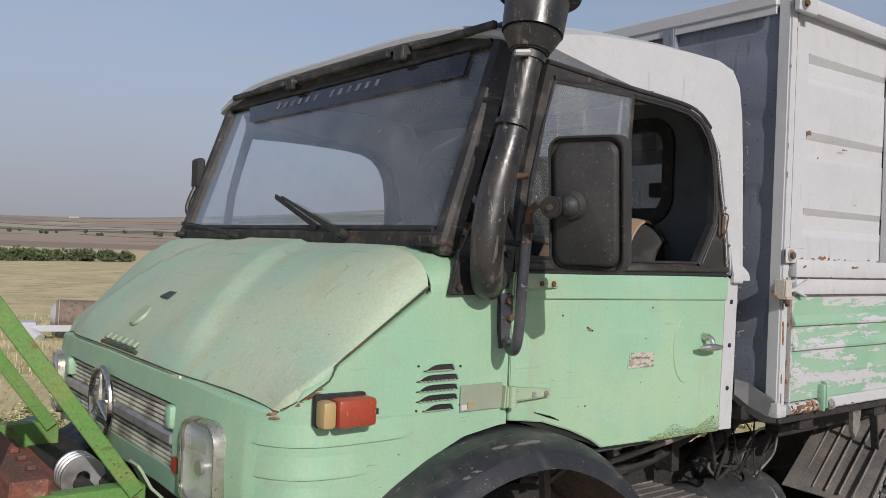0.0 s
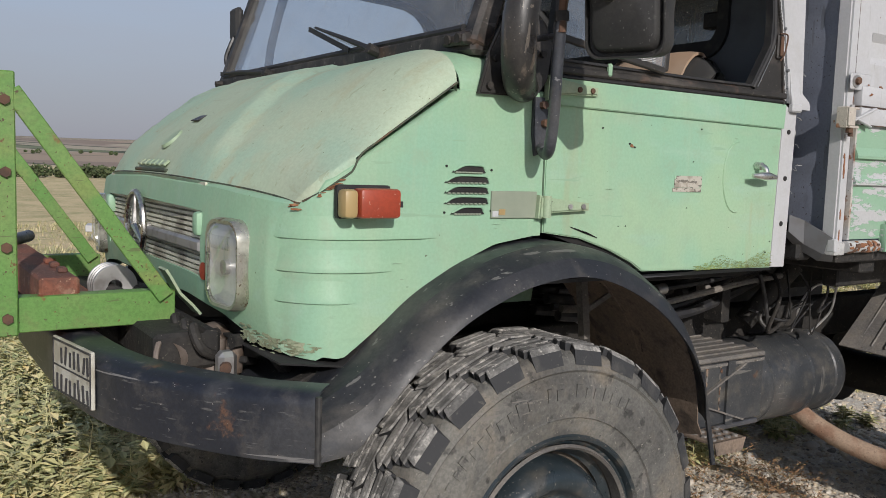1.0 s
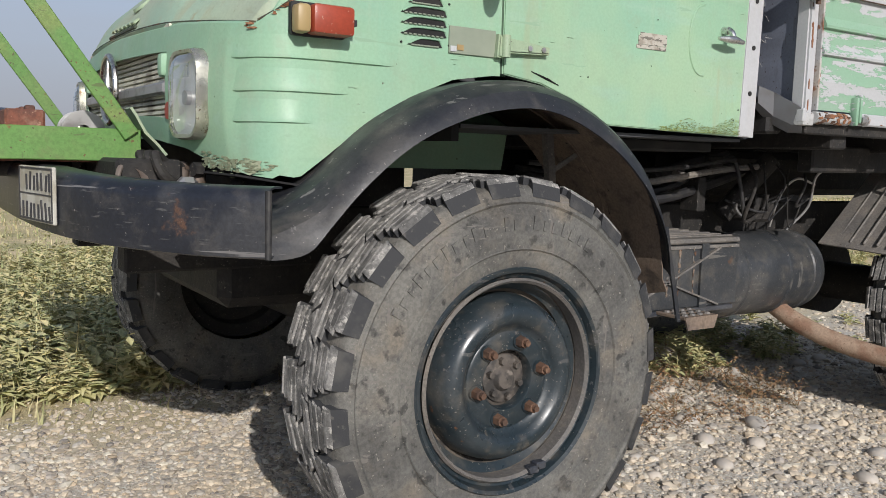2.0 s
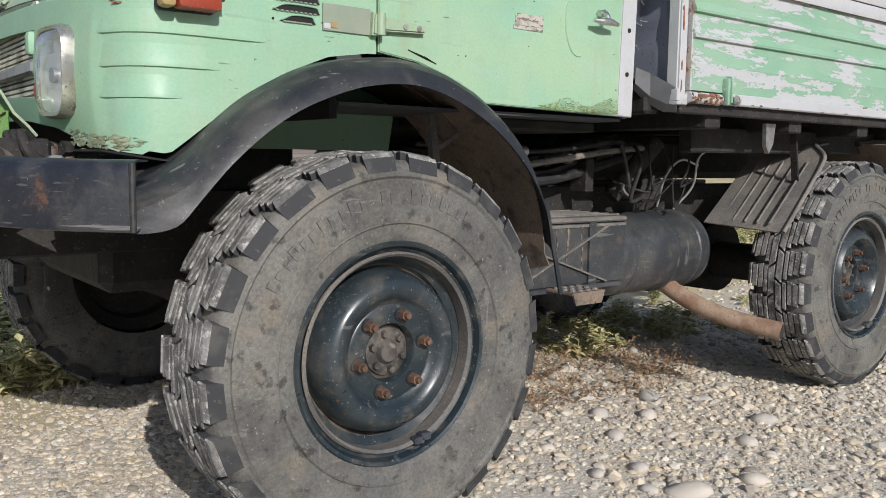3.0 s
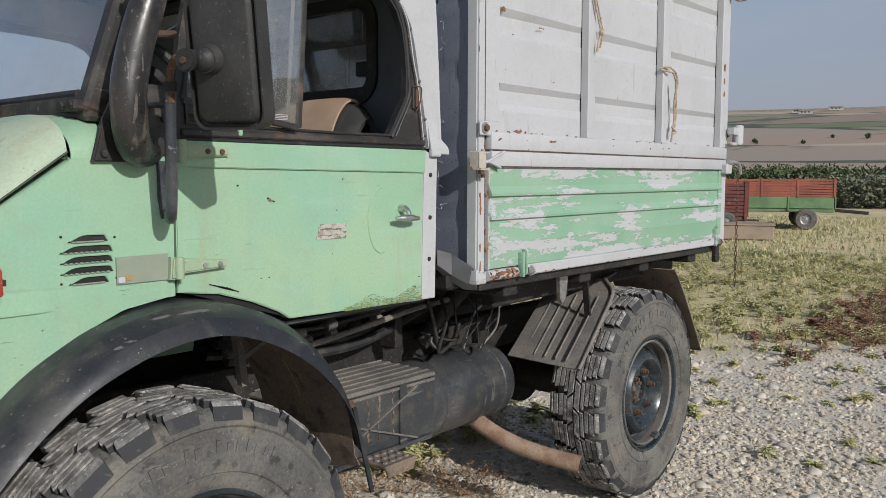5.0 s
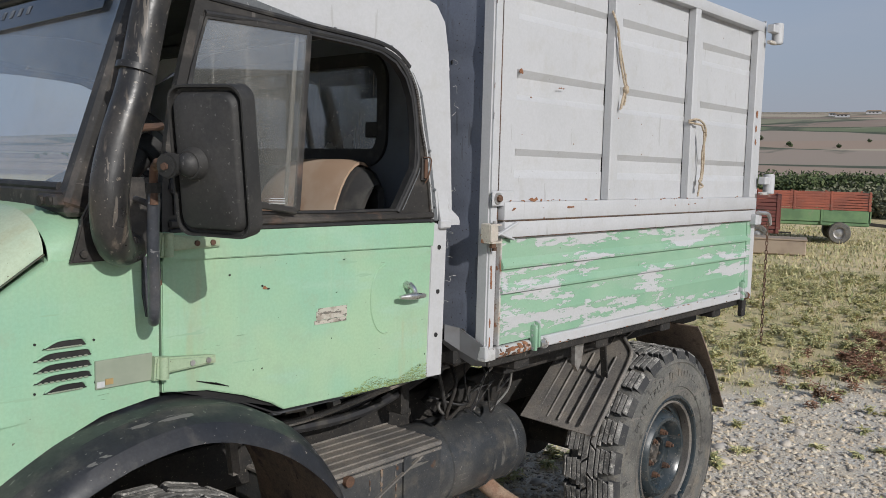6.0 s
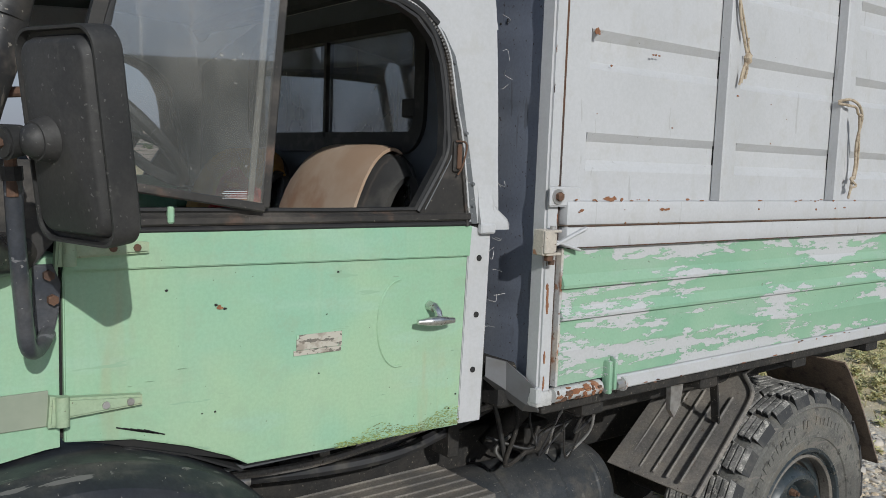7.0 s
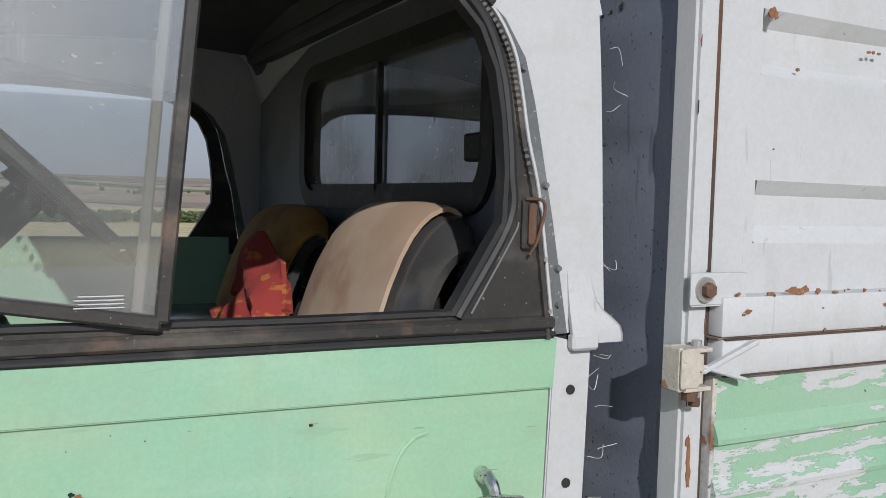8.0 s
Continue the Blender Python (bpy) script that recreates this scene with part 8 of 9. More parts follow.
    part("post_fold", put(plate([(1.0972, 1.13), (1.1050, 1.13), (1.1050, 2.375), (1.0972, 2.375)], POST_Y + 0.007, POST_Y + 0.045)), SEAMRUST, post)
    part("post_foot", put(box(1.047, 1.103, POST_Y - 0.006, POST_Y + 0.05, 1.083, 1.122, 0.007, seg=2)), RUSTY_WHITE, post)
    part("foot_fold", put(box(1.046, 1.062, POST_Y - 0.008, POST_Y + 0.02, 1.092, 1.132, 0.004)), WHITE, post)
    rear = part("rear_post", put(plate([(3.012, 1.088), (3.058, 1.088), (3.064, 2.386), (3.0585, 2.386), (3.0585, 1.512), (3.012, 1.5105)], RAIL_Y + 0.004, RAIL_Y + 0.05)), WHITE, bed, "white rear corner post")
    part("tail_edge", put(plate([(3.0585, 1.10), (3.068, 1.10), (3.080, 2.37), (3.066, 2.37)], RAIL_Y + 0.012, RAIL_Y + 0.05)), RUSTY_WHITE, rear)
    for z in (1.563, 2.325):
        plate_ = part("hinge_plate", put(box(1.050, 1.152, POST_Y - 0.014 if z < 2 else RAIL_Y - 0.012, RAIL_Y + 0.008, z - 0.006, z + 0.040, 0.003)), WHITE, bed, "white hinge plate with a bolt")
        front = POST_Y - 0.014 if z < 2 else RAIL_Y - 0.012
        part("plate_bolt", put(rod((1.074, front, z + 0.017), (1.074, front - 0.013, z + 0.017), 0.0105, seg=6)), RUSTY, plate_)
        part("washer", put(rod((1.074, front + 0.001, z + 0.017), (1.074, front - 0.004, z + 0.017), 0.0175, seg=18)), STEEL, plate_)


def build_bed():
    for flip in (False, True):
        build_bed_side(flip)
    part("bed_floor", box(BED0 + 0.05, BED1 - 0.03, BOARD_Y + 0.02, far_y(BOARD_Y + 0.02), 1.085, 1.115, 0.003), BEDGREY, bed)
    # spring catch on the near post
    y = POST_Y
    catch = part("side_catch", box(1.020, 1.028, y - 0.030, y + 0.004, 1.447, 1.506, 0.002), RUSTY_WHITE, bed, "worn white spring catch")
    part("catch_face", box(1.020, 1.052, y - 0.036, y - 0.030, 1.452, 1.504, 0.002), RUSTY_WHITE, catch)
    part("catch_back", box(1.028, 1.054, y - 0.006, y - 0.001, 1.450, 1.506, 0.001), RUSTY_WHITE, catch)
    for zz in (1.447, 1.499):
        part("catch_tab", box(1.028, 1.074, y - 0.034, y - 0.004, zz, zz + 0.006, 0.001), RUSTY_WHITE, catch)
    part("catch_pin", rod((1.060, y - 0.018, 1.436), (1.060, y - 0.018, 1.513), 0.007, seg=10), STEEL, catch)
    part("catch_spring", rod((1.060, y - 0.018, 1.456), (1.060, y - 0.018, 1.496), 0.0105, seg=12), RUSTY_WHITE, catch)
    part("catch_lever", beam((1.066, y - 0.022, 1.470), (1.162, RAIL_Y - 0.010, 1.508), 0.012, 0.007, 0.002), WHITE, catch, "white lever")
    part("lever_fork", beam((1.066, y - 0.022, 1.478), (1.145, RAIL_Y - 0.008, 1.455), 0.012, 0.006, 0.002), WHITE, catch)
    part("lever_web", plate([(1.072, 1.476), (1.150, 1.505), (1.135, 1.458)], RAIL_Y - 0.007, RAIL_Y - 0.003), WHITE, catch)
    part("catch_nut", rod((1.047, y - 0.022, 1.447), (1.047, y - 0.022, 1.434), 0.011, seg=6), RUSTY, catch)
    part("catch_nut", rod((1.060, y - 0.018, 1.436), (1.060, y - 0.018, 1.424), 0.008, seg=6), RUSTY, catch)
    rear = part("rear_catch", box(2.992, 3.055, RAIL_Y - 0.030, RAIL_Y + 0.01, 1.44, 1.49, 0.005), WHITE, bed, "white rear catch")
    part("catch_hook", tube([(3.0, RAIL_Y - 0.03, 1.50), (3.08, RAIL_Y - 0.05, 1.49), (3.11, RAIL_Y - 0.05, 1.44)], 0.009, 8, 5), STEEL, rear)
    for z in (1.60, 2.30):
        hg = part("gate_hinge", rod((3.115, RAIL_Y - 0.030, z - 0.015), (3.115, RAIL_Y - 0.030, z + 0.080), 0.026, seg=16, bevel=0.004), WHITE, bed, "white barrel hinge of the tailgate")
        part("hinge_arm", box(3.03, 3.11, RAIL_Y - 0.035, RAIL_Y - 0.012, z - 0.020, z - 0.006, 0.003), RUSTY_WHITE, hg)
        part("hinge_arm", box(3.03, 3.11, RAIL_Y - 0.045, RAIL_Y - 0.012, z + 0.030, z + 0.066, 0.003), WHITE, hg)
    for x, z, w_, h_ in ((3.0, 1.955, 0.012, 0.020), (2.998, 1.885, 0.010, 0.016), (3.0, 1.825, 0.009, 0.013)):
        part("rust_patch", splat(x, RAIL_Y + 0.0008, z, w_, h_, random.Random(int(z * 1000))), STAIN, bed, smooth=0)
    # front wall in the shade, pressed in bands
    rows = []
    for z in [1.10 + 0.015 * k for k in range(85)]:
        press = max(smoothstep(0.045, 0.018, abs(z - c)) for c in (1.30, 1.525, 1.765, 2.0, 2.235))
        rows.append([(1.078 + 0.0035 * press, POST_Y + 0.038, z), (1.078 + 0.0035 * press, far_y(POST_Y + 0.038), z)])
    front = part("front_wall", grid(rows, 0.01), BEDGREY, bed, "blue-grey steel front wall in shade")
    part("wall_top_rail", box(1.040, 1.094, POST_Y + 0.041, far_y(POST_Y + 0.041), 2.345, 2.392, 0.005), WHITE, front)
    part("rail_lip", box(1.046, 1.052, POST_Y + 0.045, far_y(POST_Y + 0.045), 2.320, 2.346, 0.002), WHITE, front)
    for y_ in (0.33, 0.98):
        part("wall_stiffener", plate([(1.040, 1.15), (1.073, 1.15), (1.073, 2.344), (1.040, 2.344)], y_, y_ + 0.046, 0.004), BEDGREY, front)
    for yy, z, h_ in ((0.10, 2.03, 0.020), (0.075, 2.035, 0.012), (0.085, 1.985, 0.014), (0.11, 1.985, 0.006), (0.13, 1.982, 0.006)):
        part("vent_slot", box(1.0695, 1.0745, yy, yy + 0.006, z, z + h_, 0.0015), DARK, front)
    # corner gusset of the bed frame
    part("corner_gusset", grid([[(0.975, 0.010, 1.196), (1.030, -0.006, 1.180), (1.045, -0.060, 1.150), (1.052, -0.086, 1.134)],
                                [(0.978, 0.010, 1.150), (1.034, -0.006, 1.112), (1.050, -0.060, 1.088), (1.060, -0.086, 1.086)],
                                [(0.990, 0.030, 1.140), (1.040, 0.014, 1.096), (1.060, -0.040, 1.066), (1.085, -0.070, 1.066)]], 0.005), GUSSET, bed, "grey folded corner gusset", smooth=12)
    part("frame_channel", box(1.02, 1.09, 0.0, far_y(0.0), 1.06, 1.17, 0.008), GRIME, bed)
    # tailgate and bearers
    part("tailgate", box(3.03, 3.057, BOARD_Y + 0.01, far_y(BOARD_Y + 0.01), 1.10, 2.34, 0.005), BEDGREY, bed, "grey tailgate")
    for k in range(4):
        part("cross_bearer", box(1.25 + 0.5 * k, 1.33 + 0.5 * k, BOARD_Y + 0.012, far_y(BOARD_Y + 0.012), 1.02, 1.085, 0.005), GRIME, bed)
    part("rear_hook", box(2.95, 2.99, RAIL_Y - 0.004, RAIL_Y + 0.02, 1.01, 1.09, 0.004), GRIME, bed)
    bm = bmesh.new()
    for k in range(26):
        z = 1.44 - 0.022 * k
        ringp = [(3.095 + (0.006 * math.cos(a) if k % 2 else 0), RAIL_Y - 0.045 + (0 if k % 2 else 0.006 * math.cos(a)), z + 0.013 * math.sin(a)) for a in (2 * math.pi * i / 8 for i in range(9))]
        tube(ringp, 0.0022, 5, 1, bm)
    part("chain", bm, RUSTY, bed, "rusty hanging chain")
    # rust: a broken line where sheet and band meet, flecks and runs
    rng = random.Random(9)
    for _ in range(30):
        x, z = 1.13 + 1.83 * rng.random() ** 1.6, rng.choice((1.5705, 1.5705, 1.513, 1.545)) + rng.uniform(-0.002, 0.004)
        s = rng.uniform(0.0012, 0.0036)
        part("rust_fleck", splat(x, RAIL_Y + 0.0006, z, s * rng.uniform(1, 3), s, rng), STAIN, bed, smooth=0)
    for _ in range(16):
        x, z = rng.uniform(1.14, 2.95), rng.uniform(1.59, 2.3)
        if any(p - 0.004 < z < s + 0.004 for p, q, r, s in BANDS) or any(a - 0.03 < x < b + 0.01 for a, b in STANCHIONS):
            continue
        s = rng.uniform(0.0010, 0.0028)
        part("rust_fleck", splat(x, BOARD_Y + 0.0006, z, s * rng.uniform(1, 2.5), s, rng), STAIN, bed, smooth=0)
    for x, z, w_, h_ in ((1.246, 1.5735, 0.021, 0.005), (1.262, 1.576, 0.010, 0.006), (1.240, 1.577, 0.008, 0.006), (1.292, 1.573, 0.006, 0.005), (1.195, 1.572, 0.009, 0.003), (1.452, 1.549, 0.011, 0.005), (1.466, 1.548, 0.016, 0.003), (1.478, 1.549, 0.006, 0.003), (1.33, 1.571, 0.007, 0.002), (1.62, 1.571, 0.010, 0.002), (1.9, 1.571, 0.012, 0.002), (2.12, 1.572, 0.014, 0.002)):
        part("rust_stain", splat(x, RAIL_Y + 0.0004, z, w_, h_, rng, 0.0016), STAIN, bed, smooth=0)
    for x, z, w_, h_ in ((1.212, 1.972, 0.008, 0.008), (1.219, 1.968, 0.005, 0.006), (1.424, 1.937, 0.005, 0.002), (1.436, 1.938, 0.004, 0.003), (1.449, 1.937, 0.005, 0.002), (1.269, 1.895, 0.004, 0.003), (1.520, 1.759, 0.004, 0.002)):
        part("rust_stain", splat(x, BOARD_Y + 0.0005, z, w_, h_, rng), STAIN, bed, smooth=0)
    for z, h_ in ((1.345, 0.026), (1.32, 0.018), (1.37, 0.010), (1.20, 0.016), (1.14, 0.022)):
        part("rust_run", splat(1.066 + 0.006 * rng.random(), POST_Y + 0.0003, z, 0.004, h_, rng), STAIN, bed, smooth=0)
    for _ in range(26):
        x = 1.098 + 0.155 * rng.random() ** 1.2
        a = radians(rng.uniform(-70, 60))
        bm = splat(0, 0, 0, rng.uniform(0.004, 0.014), rng.uniform(0.003, 0.008), rng)
        bm.transform(Matrix.Translation((x, DROP_Y + 0.004 - 0.0184 * math.cos(a), 1.108 + 0.0184 * math.sin(a))) @ Matrix.Rotation(-a, 4, "X"))
        part("rust_stain", bm, rng.choice((STAIN, STAIN, RUSTY)), bed, smooth=0)
    for _ in range(22):
        part("rust_fleck", splat(rng.uniform(1.29, 3.0), DROP_Y - 0.0100, rng.choice((1.097, 1.125)) + rng.uniform(-0.003, 0.003), rng.uniform(0.004, 0.016), rng.uniform(0.001, 0.0025), rng), rng.choice((STAIN, RUSTY)), bed, smooth=0)
    for _ in range(7):
        part("rust_fleck", splat(rng.choice((1.062, 1.090)) + rng.uniform(-0.002, 0.002), POST_Y + 0.0003, rng.uniform(1.1, 2.3), rng.uniform(0.0006, 0.0014), rng.uniform(0.003, 0.012), rng), rng.choice((STAIN, RUSTY)), bed, smooth=0)


def build_ropes():
    y = RAIL_Y - 0.008
    one = tagged(part("rope", tube([(1.700, y + 0.02, 2.225), (1.706, y - 0.002, 2.16), (1.722, y - 0.004, 2.07), (1.750, y - 0.004, 2.00), (1.766, y - 0.006, 1.955), (1.756, y, 1.915)], 0.0040, 8, 6), ROPE), "short knotted end of pale rope on the stanchion", "rope")
    bm = bmesh.new()
    bmesh.ops.create_icosphere(bm, subdivisions=2, radius=0.015, matrix=Matrix.Translation((1.764, y - 0.008, 1.958)) @ Matrix.Diagonal((0.9, 0.7, 1.2, 1)))
    for v in bm.verts:
        v.co += Vector((math.sin(v.co.z * 420) * 0.002, math.sin(v.co.x * 500) * 0.002, math.cos(v.co.x * 380) * 0.002))
    part("knot", bm, ROPE, one)
    for dx in (-0.014, -0.008, 0.004):
        part("frayed_end", tube([(1.762, y - 0.006, 1.952), (1.760 + dx, y - 0.008, 1.93), (1.757 + dx * 1.4, y - 0.004, 1.900 + dx)], 0.0036, 7, 5), ROPE, one)
    part("frayed_end", tube([(1.766, y - 0.006, 1.962), (1.762, y - 0.008, 1.985), (1.768, y - 0.004, 2.015)], 0.0022, 6, 5), ROPE, one)
    part("strand", tube([(1.704, y, 2.15), (1.745, y - 0.006, 2.04), (1.770, y - 0.01, 1.965)], 0.0030, 7, 6), ROPE, one)
    two = tagged(part("rope", tube([(2.318, y + 0.016, 1.884), (2.336, y - 0.004, 1.890), (2.375, y - 0.006, 1.888), (2.412, y - 0.008, 1.872), (2.440, y - 0.004, 1.835), (2.450, y + 0.012, 1.76), (2.462, y + 0.016, 1.69), (2.452, y + 0.016, 1.64), (2.436, y + 0.012, 1.61)], 0.0046, 8, 6), ROPE), "pale rope tied round the stanchion and hanging down", "rope")
    part("rope_loop", tube([(2.318, y + 0.016, 1.878), (2.338, y - 0.008, 1.872), (2.380, y - 0.012, 1.868), (2.400, y - 0.010, 1.850), (2.430, y - 0.006, 1.845)], 0.0044, 8, 6), ROPE, two)
    part("strand", tube([(2.425, y - 0.002, 1.850), (2.462, y + 0.010, 1.76), (2.472, y + 0.014, 1.69), (2.460, y + 0.014, 1.64)], 0.0040, 7, 6), ROPE, two)
    part("rope_end", tube([(2.456, y + 0.014, 1.65), (2.425, y + 0.008, 1.640), (2.455, y + 0.004, 1.620), (2.428, y + 0.006, 1.610), (2.414, y + 0.006, 1.578)], 0.0042, 7, 6), ROPE, two)


def build_cobwebs():
    rng = random.Random(14)
    web = thing("cobweb", "torn grey cobwebs between cab and bed", "cobweb")
    for _ in range(16):
        z = rng.uniform(1.25, 2.0)
        x0 = 1.0 - 0.03 * rng.random()
        y0 = 0.0 + 0.02 * rng.random()
        pts = [(x0, y0, z), (x0 + rng.uniform(0.008, 0.03), y0 + rng.uniform(0, 0.015), z + rng.uniform(-0.012, 0.008)), (x0 + rng.uniform(0.03, 0.05), y0 + 0.02, z + rng.uniform(-0.02, 0.02))]
        part("strand", tube(pts, 0.0006, 3, 4), WEB, web)


def build_nose_patch():
    rng = random.Random(41)
    for y, w in ((0.060, 0.050), (0.118, 0.060), (0.175, 0.045)):
        a = lerp(NOSE_LINE, y + 0.02) - lerp(NOSE_LINE, y - 0.02)
        bm = splat(0, 0, 0, w * 0.7, 0.016, rng, 0.0002)
        bm.transform(Matrix.Translation((lerp(NOSE_LINE, y) - 0.0036, y - 0.001, 0.930 + 0.07 * (y - 0.05))) @ Matrix.Rotation(math.atan2(0.04, a) - math.pi, 4, "Z"))
        part("dirt_patch", bm, SMEAR, truck, smooth=0)
    for k in range(150):
        y = 0.022 + 0.19 * rng.random()
        z = 0.930 + 0.07 * (y - 0.05) + rng.gauss(0, 0.009)
        bm = splat(0, 0, 0, rng.uniform(0.003, 0.013), rng.uniform(0.0009, 0.0028), rng, 0.0002)
        a = lerp(NOSE_LINE, y + 0.02) - lerp(NOSE_LINE, y - 0.02)
        bm.transform(Matrix.Translation((lerp(NOSE_LINE, y) - 0.0050, y - 0.001, z)) @ Matrix.Rotation(math.atan2(0.04, a) - math.pi, 4, "Z"))
        part("dirt_patch", bm, CAKED, truck, smooth=0)


def build_scuffs():
    rng = random.Random(52)
    for k in range(22):
        x = 0.25 + 0.65 * rng.random() ** 0.6
        z = 1.506 - 0.034 * rng.random() ** 2.2
        part("scuff", splat(x, -0.0030, z, rng.uniform(0.003, 0.022), rng.uniform(0.0004, 0.0014), rng, 0.0006), SCUFF, truck, smooth=0)
    for k in range(12):
        x, z = rng.uniform(0.06, 0.88), rng.uniform(1.08, 1.43)
        part("scuff", splat(x, 0.0, z, rng.uniform(0.002, 0.012), rng.uniform(0.0004, 0.0012), rng, 0.0006), SCUFF, truck, smooth=0)
    for k in range(7):
        x = rng.uniform(-0.40, 0.0)
        z = rng.uniform(lerp(ARCH, x) + 0.03, min(1.19, lerp(HOOD_EDGE, x) - 0.03))
        part("scuff", splat(x, 0.0, z, rng.uniform(0.002, 0.014), rng.uniform(0.0005, 0.0016), rng, 0.0006), SCUFF, truck, smooth=0)


build_scuffs()
build_nose_patch()
build_bed()
build_ropes()
build_cobwebs()


# ---- the green implement frame on the nose ----
def build_implement_frame():
    fr = thing("implement_frame", "green and rust-red steel implement frame bolted before the grille", "implement frame")
    ys = (0.420, 1.20)
    for k, y in enumerate(ys):
        side = part("side_rail", box(-1.010, -0.678, y, y + 0.012, 0.932, 1.005, 0.002), IMPLEMENT, fr)
        part("rail_flange", box(-1.010, -0.678, y + 0.012, y + 0.05, 0.998, 1.005, 0.002), IMPLEMENT, side)
        up_ = part("upright", box(-1.038, -0.998, y - 0.012, y + 0.0, 0.928, 1.462, 0.003), IMPLEMENT, fr)
        part("upright_flange", box(-1.038, -1.031, y, y + 0.035, 0.928, 1.462, 0.002), IMPLEMENT, up_)
        part("diagonal", beam((-1.005, y - 0.006, 1.425), (-0.700, y - 0.006, 0.990), 0.036, 0.010, 0.002, up=(0, 1, 0)), IMPLEMENT, fr)
        for z in (1.405, 1.262, 1.110, 0.965):
            part("bolt", rod((-1.018, y - 0.012, z), (-1.018, y - 0.020, z), 0.011, seg=6), RUSTY, fr)
    beam_ = part("cross_beam", box(-0.955, -0.875, 0.44, 1.20, 0.965, 1.04, 0.005), BEAM, fr, "rust-red square beam")
    part("rear_beam", box(-0.86, -0.80, 0.44, 1.20, 0.94, 0.965, 0.004), BEAM, fr)
    part("base_sheet", box(-1.0, -0.72, 0.44, 1.20, 0.928, 0.938, 0.002), BEAM, fr, "rusty base sheet")
    for y in (0.52, 0.62, 0.70):
        part("beam_lug", box(-0.905, -0.885, y, y + 0.03, 1.04, 1.052, 0.003), BEAM, beam_)
    pulley = part("pulley", lathe([(0.016, -0.034), (0.040, -0.036), (0.050, -0.036), (0.050, -0.028), (0.036, -0.022), (0.050, -0.014), (0.050, -0.008), (0.036, -0.002), (0.050, 0.006), (0.050, 0.012), (0.036, 0.018), (0.050, 0.026), (0.050, 0.034), (0.016, 0.034)], (-0.775, 0.60, 0.998), seg=36), STEEL, fr, "bare steel belt pulley")
    part("shaft", rod((-0.78, 0.44, 0.985), (-0.78, 0.75, 0.985), 0.018, seg=12), GRIME, fr)
    part("bearing_block", box(-0.74, -0.69, 0.50, 0.60, 0.95, 1.0, 0.012), GRIME, fr)
    part("drawbar", rod((-1.10, 0.75, 0.905), (-0.85, 0.75, 0.905), 0.02, seg=12), GRIME, fr)
    part("loose_pipe", rod((-1.0, 1.02, 1.05), (-0.86, 1.30, 1.055), 0.018, seg=12), SNORKEL, fr)


build_implement_frame()


# ---- farm gear in the field ----
def wheel_small(name, parent, c, r, w):
    tyre = part(name, lathe([(r * 0.55, -w / 2), (r * 0.9, -w / 2), (r, -w * 0.3), (r, w * 0.3), (r * 0.9, w / 2), (r * 0.55, w / 2)], c, seg=32), RUBBER, parent, "black tyre")
    part("rim", lathe([(r * 0.56, -w * 0.4), (r * 0.4, -w * 0.1), (0.001, -w * 0.2)], c, seg=24), STEEL, tyre)


def paint(name, base, dark, scale=2.0):
    g = Mat(name, base, 0.65)
    g.blotch(dark, scale, 0.42, 0.65, 0.9).blotch((0.32, 0.25, 0.20), scale * 4, 0.6, 0.75, 0.6, shift=3)
    return g.done()


TRAILER_RED = paint("trailer_red", (0.34, 0.10, 0.06), (0.23, 0.075, 0.05))
TRAILER_GREEN = paint("trailer_green", (0.15, 0.26, 0.12), (0.10, 0.18, 0.09))
TRAILER_MAROON = paint("wagon_maroon", (0.15, 0.045, 0.035), (0.09, 0.035, 0.03))
CONCRETE = paint("tan_trough", (0.34, 0.27, 0.20), (0.26, 0.20, 0.15))
BLUE = paint("blue_plastic", (0.05, 0.11, 0.25), (0.04, 0.08, 0.18))


def placed(ob, x, y, turn):
    ob.matrix_basis = pose(x, y, ground_height(x, y), 0, 0, turn)
    return ob


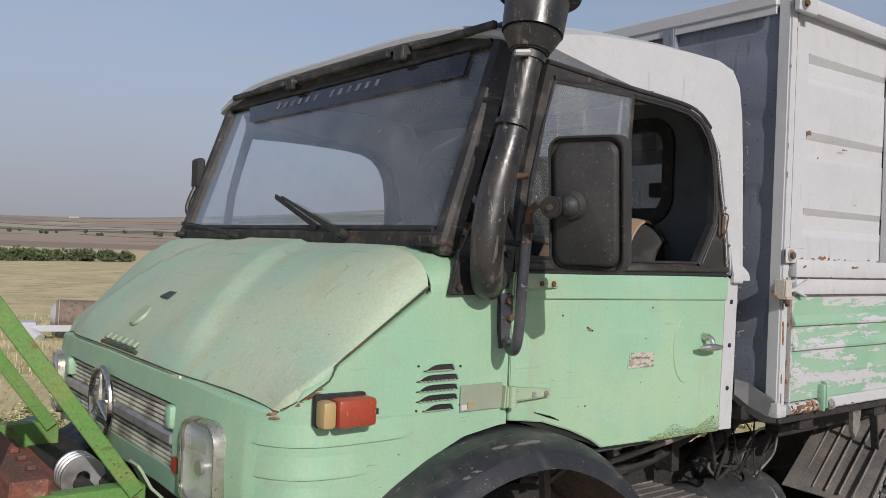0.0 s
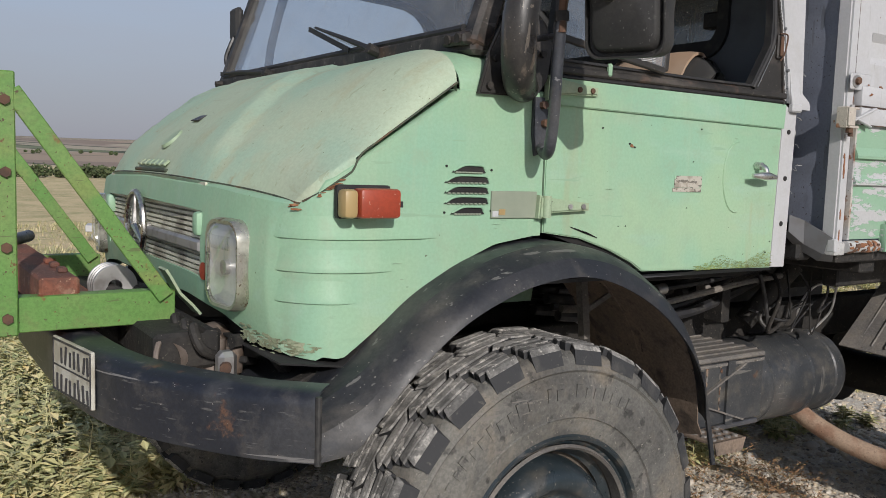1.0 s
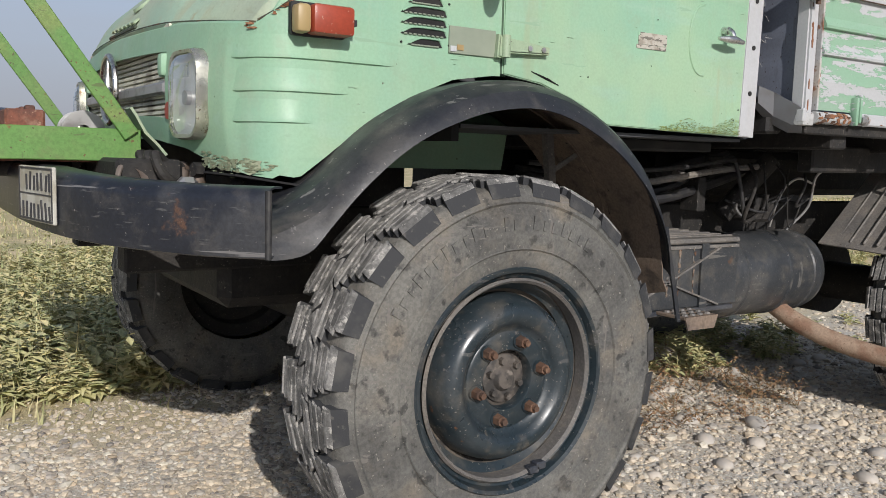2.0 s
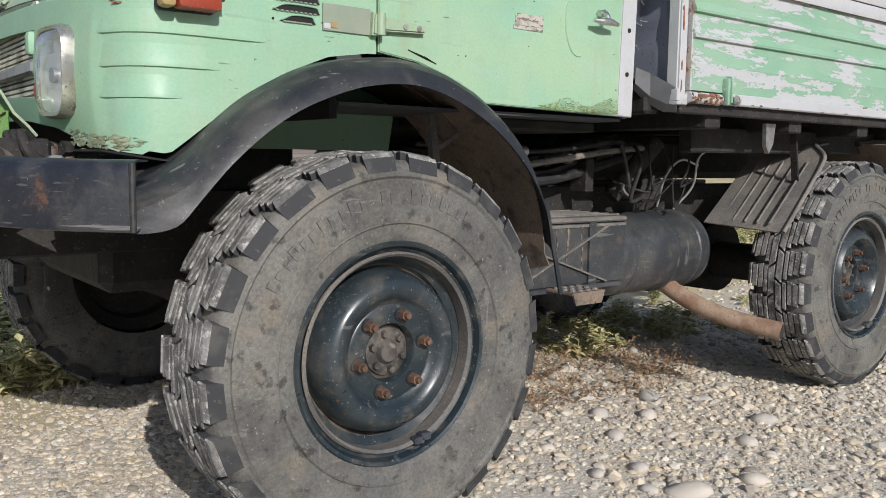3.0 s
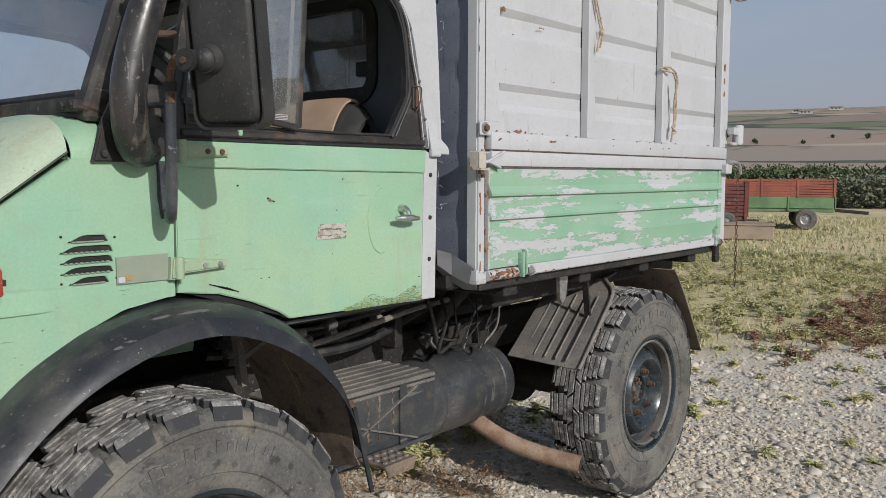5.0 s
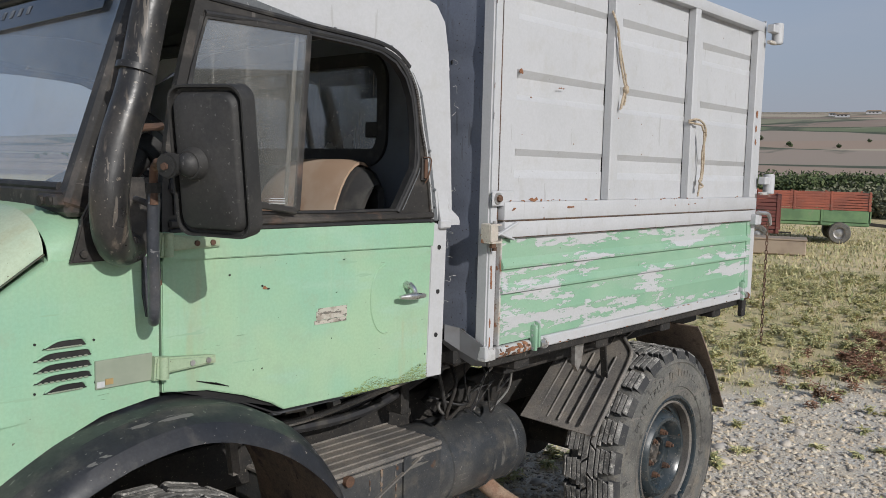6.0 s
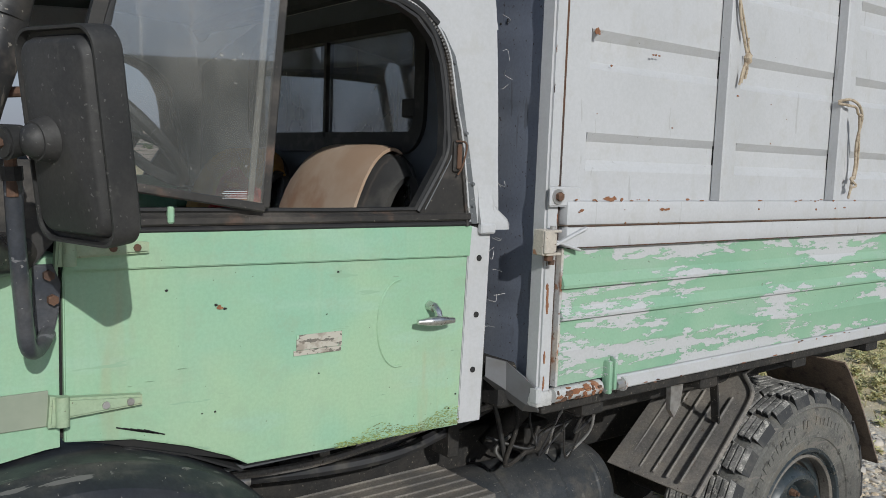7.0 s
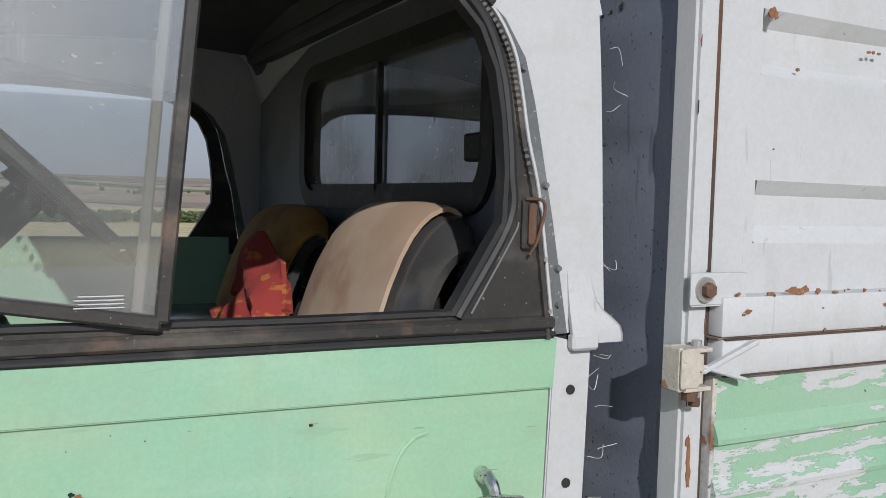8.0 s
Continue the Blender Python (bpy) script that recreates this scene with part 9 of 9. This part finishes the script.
def build_trailer():
    t = thing("farm_trailer", "farm trailer with red slatted boards over green sides", "trailer")
    part("bed_frame", box(-3.0, 1.55, -0.9, 0.9, 0.46, 0.56, 0.02), TRAILER_GREEN, t)
    for y in (-0.93, 0.90):
        for k in range(4):
            x = -3.0 + 1.1375 * k
            part("green_panel", box(x + 0.02, x + 1.105, y, y + 0.03, 0.56, 0.86, 0.01), TRAILER_GREEN, t)
            part("panel_post", box(x - 0.03, x + 0.02, y - 0.02, y + 0.04, 0.50, 0.88, 0.005), TRAILER_GREEN, t)
        for k in range(7):
            z = 0.87 + 0.068 * k
            part("slat", box(-3.0, 1.55, y, y + 0.025, z, z + 0.05, 0.004), TRAILER_RED, t)
        for k in range(6):
            x = -3.0 + 0.9 * k
            part("slat_post", box(x, x + 0.05, y - 0.02, y, 0.86, 1.36, 0.004), TRAILER_RED, t)
    for x in (-3.02, 1.55):
        for k in range(7):
            z = 0.87 + 0.068 * k
            part("end_slat", box(x, x + 0.025, -0.9, 0.9, z, z + 0.05, 0.004), TRAILER_RED, t)
        part("end_panel", box(x, x + 0.03, -0.9, 0.9, 0.56, 0.86, 0.006), TRAILER_GREEN, t)
    wheel_small("tyre", t, (0.85, -0.92, 0.28), 0.28, 0.20)
    wheel_small("tyre", t, (0.85, 0.92, 0.28), 0.28, 0.20)
    part("axle", rod((0.85, -0.9, 0.28), (0.85, 0.9, 0.28), 0.06, seg=10), GRIME, t)
    part("drawbar", beam((1.55, 0, 0.5), (2.5, 0, 0.42), 0.09, 0.09, 0.01), GRIME, t)
    for x in (-1.0, -0.3):
        part("prop", beam((x, -0.7, 0.46), (x, -0.7, 0.05), 0.05, 0.05), GRIME, t)
    part("prop_bar", beam((-1.0, -0.7, 0.22), (-0.3, -0.7, 0.22), 0.04, 0.04), GRIME, t)
    placed(t, 22.9, 6.35, -68)
    w = thing("cattle_wagon", "dark red wooden wagon with slatted sides behind the trailer", "wagon")
    part("floor_frame", box(-1.6, 1.6, -0.85, 0.85, 0.28, 0.38, 0.02), TRAILER_MAROON, w)
    for y in (-0.87, 0.85):
        for k in range(9):
            z = 0.40 + 0.095 * k
            part("board", box(-1.6, 1.6, y, y + 0.03, z, z + 0.08, 0.005), TRAILER_MAROON, w)
        for k in range(5):
            part("post", box(-1.6 + 0.78 * k, -1.53 + 0.78 * k, y - 0.02, y, 0.3, 1.27, 0.005), TRAILER_MAROON, w)
    part("front_board", box(-1.63, -1.6, -0.85, 0.85, 0.38, 1.27, 0.005), TRAILER_MAROON, w)
    part("front_board", box(1.6, 1.63, -0.85, 0.85, 0.38, 1.27, 0.005), TRAILER_MAROON, w)
    for x in (-1.1, 1.1):
        for y in (-0.9, 0.9):
            wheel_small("tyre", w, (x, y, 0.25), 0.25, 0.15)
    placed(w, 20.6, 7.9, -66)
    f = thing("feed_trough", "low tan trough with a rusty rack on the grass", "trough")
    part("trough_box", box(-0.5, 0.75, -0.4, 0.4, 0.02, 0.34, 0.02), CONCRETE, f)
    part("trough_rim", box(-0.52, 0.77, -0.42, 0.42, 0.33, 0.37, 0.01), CONCRETE, f)
    for k in range(6):
        part("rack_bar", beam((-2.1, -0.45, 0.06 + 0.055 * k), (-0.55 - 0.02 * k, -0.45, 0.06 + 0.055 * k), 0.05, 0.03), TRAILER_MAROON, f)
    part("rack_back", box(-2.1, -0.55, -0.40, -0.36, 0.0, 0.34, 0.01), RUSTY, f)
    part("rack_top", box(-2.2, -0.5, -0.5, 0.4, 0.36, 0.40, 0.01), CONCRETE, f)
    placed(f, 17.9, 5.35, -70)
    b = thing("blue_drum", "blue plastic drum beside the wagon", "drum")
    part("drum_body", rod((0, 0, 0.0), (0, 0, 0.70), 0.20, 0.205, 28, bevel=0.03), BLUE, b)
    for z in (0.2, 0.42):
        part("drum_hoop", rod((0, 0, z), (0, 0, z + 0.03), 0.215, 0.215, 28), BLUE, b)
    part("drum_lid", rod((0, 0, 0.70), (0, 0, 0.73), 0.17, 0.15, 24), BLUE, b)
    placed(b, 18.8, 6.33, 0)


def build_roller():
    r = thing("field_roller", "rusty drum roller with a white frame lying in the dry field", "roller")
    part("roller_drum", rod((-0.55, 0, 0.33), (0.75, 0, 0.30), 0.25, 0.24, 28, bevel=0.02), BROWN, r, "rusty brown drum")
    part("drum_end", rod((-0.62, 0, 0.33), (-0.50, 0, 0.33), 0.12, 0.26, 24), WHITE, r, "white cone end")
    part("frame_bar", box(-0.95, -0.05, -0.35, -0.27, 0.12, 0.22, 0.01), WHITE, r)
    part("frame_bar", box(-1.05, -0.80, -0.32, 0.1, 0.16, 0.26, 0.01), WHITE, r)
    part("drawbar", rod((-0.9, -0.3, 0.12), (-0.75, -0.45, 0.02), 0.09, seg=12), WHITE, r)
    placed(r, 2.4, 12.0, -14)


def build_far_sheds():
    rng = random.Random(17)
    for az, r, w in ((16.6, 620, 9), (17.1, 640, 6), (14.9, 700, 10), (76, 1200, 12)):
        x, y = r * math.cos(radians(az)), r * math.sin(radians(az))
        s = thing("farm_shed", "pale low farm building far off in the fields", "shed", group="far farm buildings")
        part("wall", box(-w / 2, w / 2, -3, 3, -1.5, 1.6, 0.05), WHITE, s)
        part("roof", plate([(-w / 2 - 0.3, 1.6), (w / 2 + 0.3, 1.6), (w / 2 - 1, 2.4), (-w / 2 + 1, 2.4)], -3.4, 3.4), CONCRETE, s)
        for k in range(3):
            part("window", box(-w / 3 + k * w / 4, -w / 3 + k * w / 4 + 1.2, -3.05, -2.98, 0.5, 1.2), DARK, s)
        s.matrix_basis = pose(x, y, ground_height(x, y), 0, 0, az - 90)


build_trailer()
build_roller()
build_far_sheds()
build_bushes()
build_cobbles()
build_grass()
build_weeds()
build_gravel()
